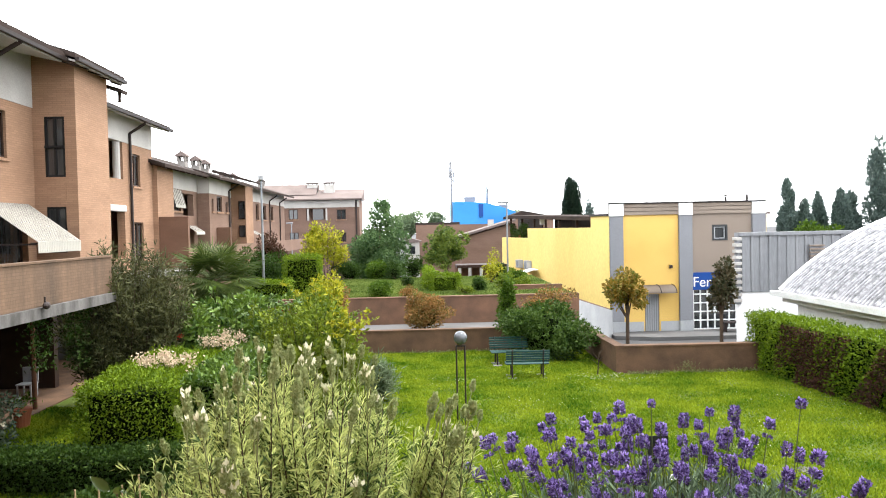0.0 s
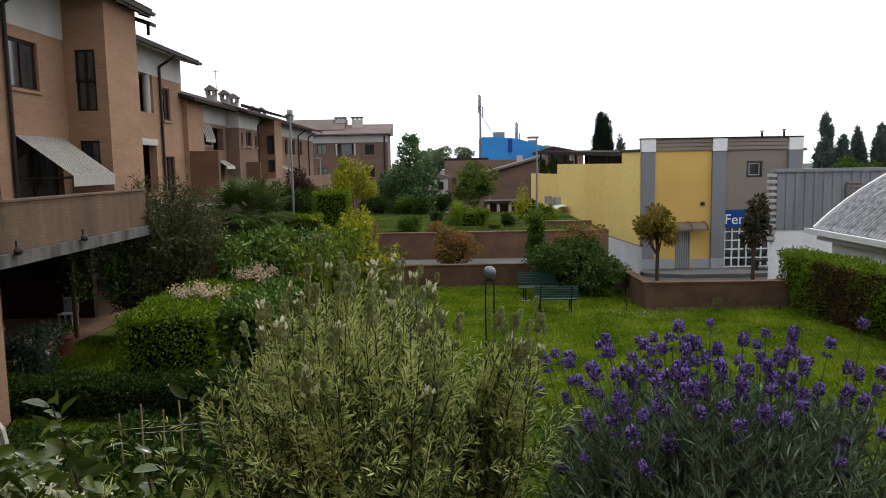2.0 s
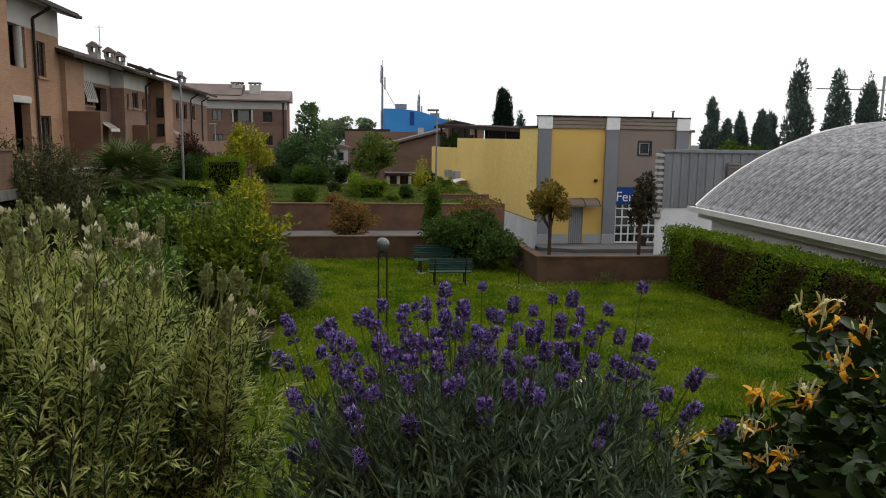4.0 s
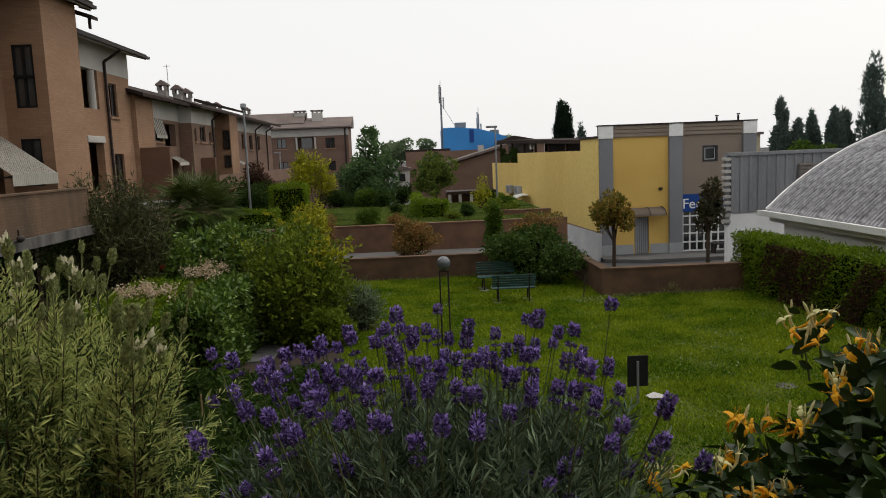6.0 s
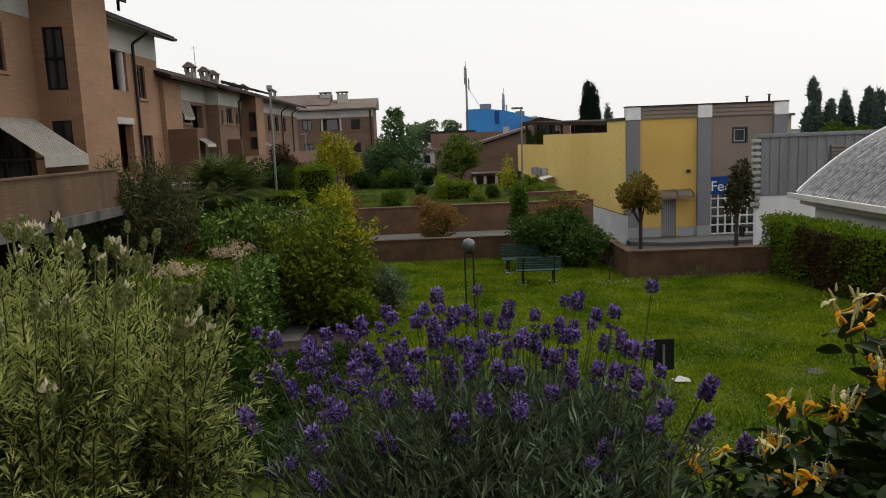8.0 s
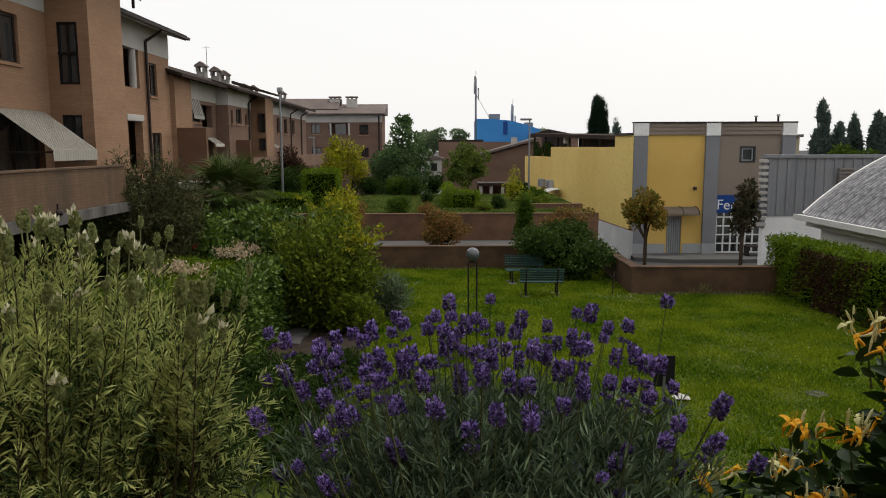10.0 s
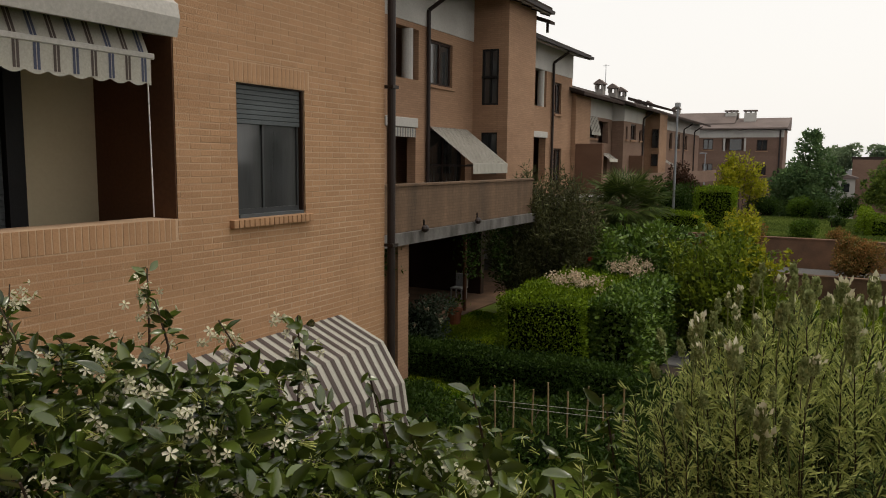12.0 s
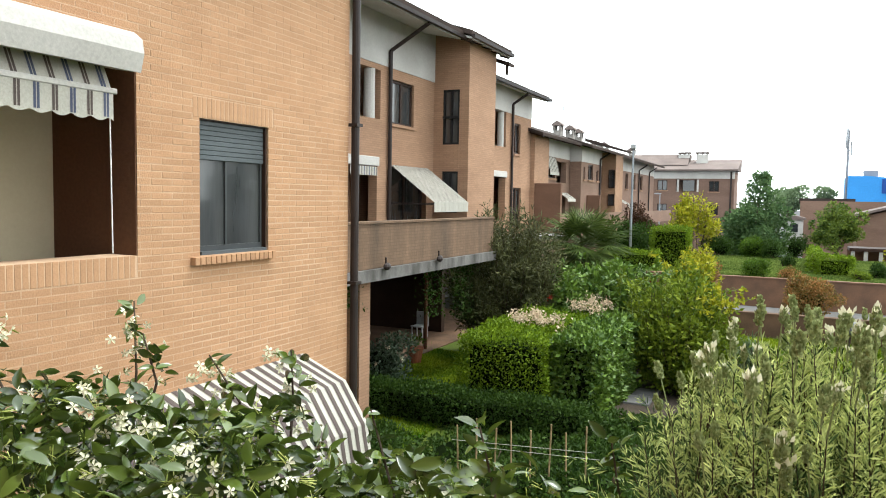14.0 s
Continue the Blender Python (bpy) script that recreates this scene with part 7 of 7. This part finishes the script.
shoots = [((-0.66, 1.38, 4.38), (-0.77, 1.40, 4.585)), ((-0.70, 1.38, 4.38), (-0.70, 1.41, 4.565)), ((-0.42, 1.44, 4.4), (-0.47, 1.49, 4.6)), ((-0.40, 1.44, 4.42), (-0.42, 1.46, 4.56)), ((-0.22, 1.55, 4.4), (-0.22, 1.55, 4.54)), ((-0.31, 1.5, 4.4), (-0.33, 1.50, 4.53)), ((0.09, 1.45, 4.3), (0.12, 1.456, 4.5)), ((0.0, 1.45, 4.3), (-0.03, 1.46, 4.5)), ((0.2, 1.5, 4.25), (0.25, 1.56, 4.48)), ((-0.56, 1.3, 4.4), (-0.60, 1.33, 4.555))]
for a, c in shoots:
    a, c = Vector(a), Vector(c)
    m = a.lerp(c, 0.5) + Vector((0.025 + g.normal() * 0.018, g.normal() * 0.015, 0))
    bm = rod(bmesh.new(), a, m, 0.0024, 0.002, seg=5)
    rod(bm, m, c, 0.002, 0.0011, seg=5)
    part("shoot", bm, "twig", jas)
    n = 30
    fr = np.sort(g.uniform(0.0, 1, n) ** 0.8)
    P.append(np.array([tuple(a.lerp(m, q * 2) if q < 0.5 else m.lerp(c, q * 2 - 1)) for q in fr]) + g.normal(size=(n, 3)) * 0.006)
    dd = g.normal(size=(n, 3)) * (1, 1, 0.7)
    dd[:, 2] += 0.3
    D.append(dd)
    S.append(g.uniform(0.016, 0.034, n))
part("foliage", bake("foliage", *BROAD, np.concatenate(P), np.concatenate(D), np.concatenate(S), 8), "leaf_glossy", jas)
for k in range(60):
    q = k / 59
    b0 = Vector((-0.95 + 1.3 * q, 1.16 + 0.4 * q, 4.08))
    t0 = Vector((-0.95 + 1.3 * q + g.normal() * 0.12, 1.12 + 0.42 * q + g.normal() * 0.1, jasmine_top(q) - g.uniform(0.02, 0.2)))
    part("branch", rod(bmesh.new(), b0, t0, 0.003, 0.0015, seg=5), "twig", jas)


def star_mesh(tilt):
    v, fc = [], []
    for q in range(5):
        a = q * 1.2566
        c, s = math.cos(a), math.sin(a)
        k = len(v)
        v += [(0, 0, 0), (0.0068 * c, 0.0068 * s, 0.002), (0.012 * math.cos(a + 0.3), 0.012 * math.sin(a + 0.3), -0.0012 * tilt), (0.0105 * math.cos(a + 0.75), 0.0105 * math.sin(a + 0.75), -0.0006 * tilt), (0.0062 * math.cos(a + 0.85), 0.0062 * math.sin(a + 0.85), 0.001)]
        fc += [(k, k + 1, k + 2), (k, k + 2, k + 3), (k, k + 3, k + 4)]
    return raw("flower", v, fc)


stars = [star_mesh(t) for t in (1, 3)]
tube = mesh_of(rod(bmesh.new(), (0, 0, -0.016), (0, 0, 0), 0.0009, 0.0014, seg=5), "flower_tube")
cnt = 0
for c in range(105):
    q = g.uniform(0, 0.84) if c % 3 else g.uniform(0.45, 0.8)
    o_ = g.uniform(-0.15, 0.12)
    base = np.array([-0.95 + 1.3 * q - o_ * 0.35, 1.12 + 0.42 * q + o_, jasmine_top(q) - 1.6 * o_ ** 2 - g.exponential(0.045) + 0.012 - 0.25 * max(0.0, q - 0.66)])
    if c < 3 * len(shoots) and shoots[c % len(shoots)][1][0] < -0.1:
        sh_ = shoots[c % len(shoots)]
        base = np.array(sh_[1]) + (np.array(sh_[0]) - np.array(sh_[1])) * (0.1 + 0.25 * (c // len(shoots))) + g.normal(size=3) * 0.012
    for k in range(int(g.integers(3, 8))):
        p = base + g.normal(size=3) * (0.014, 0.014, 0.010)
        face = Vector((g.normal() * 0.6 + 0.3, -0.7 + g.normal() * 0.5, 0.5 + g.normal() * 0.4))
        o = part("flower", stars[cnt % 2], "petal_white", jas)
        o.matrix_parent_inverse = Matrix.Translation(-Vector(jas.location))
        o.matrix_basis = Matrix.Translation(p) @ face.to_track_quat("Z", "Y").to_matrix().to_4x4() @ Matrix.Scale(g.uniform(0.55, 0.8), 4)
        part("flower_tube", tube, "leaf_light", o, local=True)
        cnt += 1

bud_p, bud_d = [], []
for c in range(230):
    q = g.uniform(0.1, 0.98)
    o_ = g.uniform(-0.16, 0.1)
    base = np.array([-0.95 + 1.3 * q - o_ * 0.35, 1.12 + 0.42 * q + o_, jasmine_top(q) - 1.6 * o_ ** 2 - g.exponential(0.05) + 0.008])
    main = g.normal(size=3) * (1, 1, 0.5) + (0, -0.4, 0.2)
    for k in range(int(g.integers(5, 10))):
        bud_p.append(base + g.normal(size=3) * 0.003)
        bud_d.append(main + g.normal(size=3) * 0.45)
tagged(part("bud_cluster", bake("bud_cluster", [(0, 0.02, 0), (0, -0.02, 0), (1, 0.04, 0), (1, -0.04, 0), (0, 0, 0.03), (1, 0, 0.07)], [(0, 1, 3), (0, 3, 2), (1, 4, 5), (1, 5, 3), (4, 0, 2), (4, 2, 5)], np.array(bud_p), np.array(bud_d), g.uniform(0.012, 0.024, len(bud_p)), 3), "bud_green", jas, "pale yellow green buds"), kind="stuff")

# -- honeysuckle --
hon = thing("honeysuckle", (1.5, 1.52, 4.09), "honeysuckle with dark leaves and yellow and cream flowers", "plant")
g = np.random.default_rng(41)
n = 5200
xs = g.uniform(1.13, 1.95, n)
ys = 1.30 + g.uniform(0, 0.42, n)
xe = 0.925 + (xs - 0.925) * 0.69 / (ys - 0.788)
tp = 4.27 + 0.12 * np.clip((xe - 1.15) / 0.15, 0, 1) + 0.12 * np.clip((xe - 1.31) / 0.07, 0, 1) + 0.02 * np.sin(xs * 40) - 0.5 * (ys - 1.52) ** 2
zs = 4.05 + (tp - 4.05) * g.uniform(0, 1, n) ** 0.5
part("foliage", bake("foliage", *BROAD, np.stack([xs, ys, zs], 1), spread_dirs(n, 0.0, 4), g.uniform(0.025, 0.046, n), 9), "leaf_honey", hon)
for k in range(22):
    b0, t0 = Vector((1.35 + 0.02 * k, 1.5, 4.08)), Vector((1.2 + 0.035 * k, 1.38 + 0.25 * g.uniform(), 4.22 + 0.012 * k))
    part("branch", rod(bmesh.new(), b0, t0, 0.0025, 0.0012, seg=5), "twig", hon)


def trumpet(seed, open_):
    """A honeysuckle flower: a curved tube that splits into two lips, with long stamens."""
    g2 = np.random.default_rng(seed)
    bm = bmesh.new()
    pts = [Vector((0.007 * math.sin(t * 2.4), 0, 0.028 * t)) for t in np.linspace(0, 1, 5)]
    for i in range(4):
        rod(bm, pts[i], pts[i + 1], 0.0012 + 0.0005 * i, 0.0016 + 0.0006 * i, seg=6)
    e = pts[-1]
    if open_:
        for a, ln, wd in ((0.0, 0.018, 0.0055), (3.1, 0.018, 0.003)):
            dr = Vector((math.cos(a), math.sin(a), 0))
            sd = Vector((-dr.y, dr.x, 0))
            prev = (e + sd * wd * 0.5, e - sd * wd * 0.5)
            for i in range(1, 6):
                t = i / 5
                c = e + dr * ln * (0.25 + 0.75 * t) * math.sin(t * 1.9) + Vector((0, 0, ln * (0.8 * t - 1.1 * t * t)))
                w = wd * (1 - 0.85 * t * t)
                cur = (c + sd * w, c - sd * w)
                bm.faces.new([bm.verts.new(q) for q in (prev[0], prev[1], cur[1], cur[0])])
                prev = cur
        for i in range(2):
            q = Vector((g2.normal() * 0.004 + 0.004, g2.normal() * 0.004, 0.013))
            rod(bm, e, e + q, 0.0004, 0.0003, seg=3)
            rod(bm, e + q, e + q + Vector((0.001, 0, 0.003)), 0.0009, 0.0006, seg=4)
    else:
        rod(bm, e, e + Vector((0.003, 0, 0.018)), 0.0022, 0.0027, seg=6)
        rod(bm, e + Vector((0.003, 0, 0.018)), e + Vector((0.0045, 0, 0.026)), 0.0027, 0.001, seg=6)
    return mesh_of(bm, "flower")


forms = {True: [trumpet(s, True) for s in (1, 2, 3)], False: [trumpet(s, False) for s in (4, 5)]}
tinted = {}
for key in ("petal_yellow", "petal_cream"):
    for o_ in (True, False):
        tinted[key, o_] = [q.copy() for q in forms[o_]]
        for q in tinted[key, o_]:
            q.materials.append(M[key])
clusters = [(1.282, 1.44, 4.558, "y"), (1.315, 1.48, 4.566, "c"), (1.317, 1.52, 4.556, "c"), (1.347, 1.46, 4.538, "y"), (1.35, 1.5, 4.502, "c"), (1.324, 1.44, 4.507, "y"), (1.235, 1.48, 4.465, "y"), (1.285, 1.52, 4.447, "y"), (1.282, 1.46, 4.467, "y"), (1.317, 1.5, 4.458, "c"), (1.204, 1.44, 4.443, "c"), (1.238, 1.48, 4.427, "y"), (1.185, 1.52, 4.405, "c"), (1.167, 1.5, 4.406, "y"), (1.241, 1.44, 4.41, "y"), (1.284, 1.48, 4.394, "c"), (1.266, 1.52, 4.368, "y"), (1.45, 1.6, 4.5, "y"), (1.52, 1.6, 4.52, "c"), (1.6, 1.62, 4.5, "y")]
lp = np.concatenate([np.array([(x, y, z - 0.03)]) + g.normal(size=(5, 3)) * (0.01, 0.01, 0.01) for x, y, z, _ in clusters])
part("foliage", bake("foliage", *BROAD, lp, spread_dirs(len(lp), 0.0, 14), g.uniform(0.018, 0.034, len(lp)), 19), "leaf_honey", hon)
for k, (x, y, z, kind_) in enumerate(clusters):
    part("flower_stalk", rod(bmesh.new(), (x + 0.012, y + 0.012, z - 0.055), (x, y, z - 0.02), 0.0011, 0.0009, seg=5), "stem", hon)
    for i in range(5):
        key = "petal_yellow" if (kind_ == "y" and i < 3) or (kind_ == "c" and i == 1) else "petal_cream"
        opened = i < 3
        o = part("flower", tinted[key, opened][(k + i) % 2], key, hon)
        o.matrix_parent_inverse = Matrix.Translation(-Vector(hon.location))
        d = Vector((g.normal() * 0.8, g.normal() * 0.5 - 0.2, 0.5 + 0.4 * g.uniform())) if opened else Vector((g.normal() * 0.3, g.normal() * 0.2, 1.0))
        o.matrix_basis = Matrix.Translation((x + g.normal() * 0.004, y + g.normal() * 0.004, z - 0.02)) @ d.to_track_quat("Z", "Y").to_matrix().to_4x4() @ Matrix.Rotation(g.uniform(0, 6), 4, "Z") @ Matrix.Scale(g.uniform(0.5, 0.7) if opened else g.uniform(0.4, 0.6), 4)


# ---- grass of the lawns ----
def grass_on(name, polys, z, n, h, seed, label, material="grass"):
    g = np.random.default_rng(seed)
    pts = []
    tot = sum((x1 - x0) * (y1 - y0) for x0, y0, x1, y1 in polys)
    for x0, y0, x1, y1 in polys:
        k = int(n * (x1 - x0) * (y1 - y0) / tot)
        pts.append(np.stack([g.uniform(x0, x1, k), g.uniform(y0, y1, k), np.full(k, z - 0.005)], 1))
    p = np.concatenate(pts)
    clump = 1.2 * np.sin(p[:, 0] * 2.3 + 1.7 * np.sin(p[:, 1] * 1.1)) * np.sin(p[:, 1] * 1.9 + 1.3 * np.sin(p[:, 0] * 0.9))
    H = h * (0.75 + 0.35 * clump + g.uniform(-0.3, 0.5, len(p)))
    a = g.uniform(0, 6.283, len(p))
    w = np.stack([np.cos(a), np.sin(a), np.zeros(len(p))], 1) * (0.006 + 0.008 * g.uniform(size=len(p)))[:, None] * (1 + p[:, 1:2] * 0.06)
    lean = g.normal(size=(len(p), 3)) * (0.45, 0.45, 0) + (0, 0, 1)
    v = np.empty((len(p), 3, 3))
    v[:, 0], v[:, 1], v[:, 2] = p - w, p + w, p + lean * H[:, None]
    ob = part(name, raw(name, v.reshape(-1, 3), np.arange(len(p) * 3).reshape(-1, 3)), material)
    return tagged(ob, label, "grass", kind="stuff")


grass_on("grass", [(-0.95, 7, 11.5, 23.4), (-1.5, 23.4, 6.9, 28.4)], LAWN, 300000, 0.06, 3, "mown lawn grass with clover")
grass_on("grass", [(-4.9, 1.9, 11.2, 7)], LAWN, 50000, 0.06, 6, "mown lawn grass below the balcony")
grass_on("grass", [(-9.3, 12.5, -5.9, 21)], LAWN, 56000, 0.06, 4, "garden grass before the porch")
grass_on("grass", [(-6, 33.3, 7.5, 46.5)], 1.8, 90000, 0.07, 5, "short grass of the upper lawn", "grass_far")
g = np.random.default_rng(77)
cl = []
for k in range(12):
    c = (g.uniform(-1, 11), g.uniform(11, 23))
    m = int(g.integers(15, 60))
    cl.append(np.stack([c[0] + g.normal(size=m) * 0.6, c[1] + g.normal(size=m) * 0.5, np.full(m, LAWN + 0.045)], 1))
for k in range(5):
    c = (g.uniform(5, 7), g.uniform(22.6, 23.2))
    cl.append(np.stack([c[0] + g.normal(size=40) * 0.7, c[1] + g.normal(size=40) * 0.3, np.full(40, LAWN + 0.05)], 1))
tagged(part("clover_flower", leaves("clover_flower", np.concatenate(cl), 0.02, 0.9, 0.5, 0.1, None, 9), "petal_white"), "tiny white clover flowers scattered in the lawn", "flower", kind="stuff")
for k, (x0, x1, y0, y1, z) in enumerate(((-3, 6.8, 28.2, 28.45, LAWN), (7.0, 11.3, 23.2, 23.45, LAWN))):
    m = 900
    p = np.stack([g.uniform(x0, x1, m), g.uniform(y0, y1, m), np.full(m, z + 0.01)], 1)
    tagged(part("weed_edge", leaves("weed_edge", p, 0.12, 0.2, 0.8, 0.1, None, 60 + k), "leaf_olive"), "straggling weeds along the wall foot", "weed", kind="stuff")

# ---- bricks of the near house ----
COURSE, LEN = 0.0655, 0.262
brick_me = mesh_of(box(0, 0, 0, 0.012, LEN - 0.011, COURSE - 0.011, bevel=0.0025), "brick")
brick_me.materials.append(M["brick_light"])
soldier_me = mesh_of(box(0, 0, 0, 0.012, COURSE - 0.011, 0.20, bevel=0.0025), "brick")
soldier_me.materials.append(M["brick_light"])
wall_near = [o for o in house.children if o.name.startswith("wall")][0]
SOLD = [(6.36, 7.62, 5.535, 5.745), (2.3, 5.66, 4.0, 4.195)]


OPENINGS = (LOG, WIN, *SOLD, (6.32, 7.60, 4.05, 4.145))


def pieces(y0, y1, z0, z1):
    """What is left of a brick once the openings and the soldier courses are cut out of it."""
    left = [(y0, y1, z0, z1)]
    for a, c, e, f_ in OPENINGS:
        nxt = []
        for p0, p1, q0, q1 in left:
            if p1 <= a or p0 >= c or q1 <= e or q0 >= f_:
                nxt.append((p0, p1, q0, q1))
                continue
            if p0 < a:
                nxt.append((p0, a, q0, q1))
            if p1 > c:
                nxt.append((c, p1, q0, q1))
            m0, m1 = max(p0, a), min(p1, c)
            if q0 < e:
                nxt.append((m0, m1, q0, e))
            if q1 > f_:
                nxt.append((m0, m1, f_, q1))
        left = nxt
    return [p for p in left if p[1] - p[0] > 0.02 and p[3] - p[2] > 0.006]


g = np.random.default_rng(55)
whole, cut = [], []
row_n = int((9.35 - LAWN) / COURSE)
for r in range(row_n):
    z = LAWN + r * COURSE
    y = -1.9 + (LEN / 2 if r % 2 else 0)
    while y < 9.19:
        y0, y1, z1 = y, min(y + LEN - 0.011, 9.195), z + COURSE - 0.011
        y += LEN
        got = pieces(y0, y1, z, z1)
        if got == [(y0, y1, z, z1)] and y1 - y0 > LEN - 0.012:
            whole.append((y0, z))
        else:
            cut += got
whole.sort(key=lambda q: (q[0] - 7.2) ** 2 + (q[1] - 4.4) ** 2)
for y, z in whole[:270]:
    o = part("brick", brick_me, "brick_light", wall_near)
    o.location = (WX - 0.0098 + 0.0012 * g.uniform(-1, 1), y, z + 0.001 * g.normal())
tv = np.array([(0, 0, 0), (1, 0, 0), (1, 1, 0), (0, 1, 0), (0, 0, 1), (1, 0, 1), (1, 1, 1), (0, 1, 1)], dtype=float)
tf = np.array([(1, 2, 6, 5), (3, 7, 6, 2), (0, 1, 5, 4), (4, 5, 6, 7), (0, 3, 2, 1)])
vs, fs = [], []
for k, (y0, y1, z0, z1) in enumerate([(y, y + LEN - 0.011, z, z + COURSE - 0.011) for y, z in whole[270:]] + cut):
    vs.append(tv * (0.012, y1 - y0, z1 - z0) + (WX - 0.0098 + 0.0012 * g.uniform(-1, 1), y0, z0 + 0.001 * g.normal()))
    fs.append(tf + 8 * k)
tagged(part("brick_rest", raw("brick_rest", np.concatenate(vs), np.concatenate(fs), True), "brick_light", wall_near), kind="stuff")
for a, c, e, f_ in SOLD:
    y = a
    while y + COURSE <= c:
        o = part("soldier_brick", soldier_me, "brick_light", wall_near)
        o.location = (WX - 0.0085 + 0.001 * g.normal(), y, e)
        y += COURSE
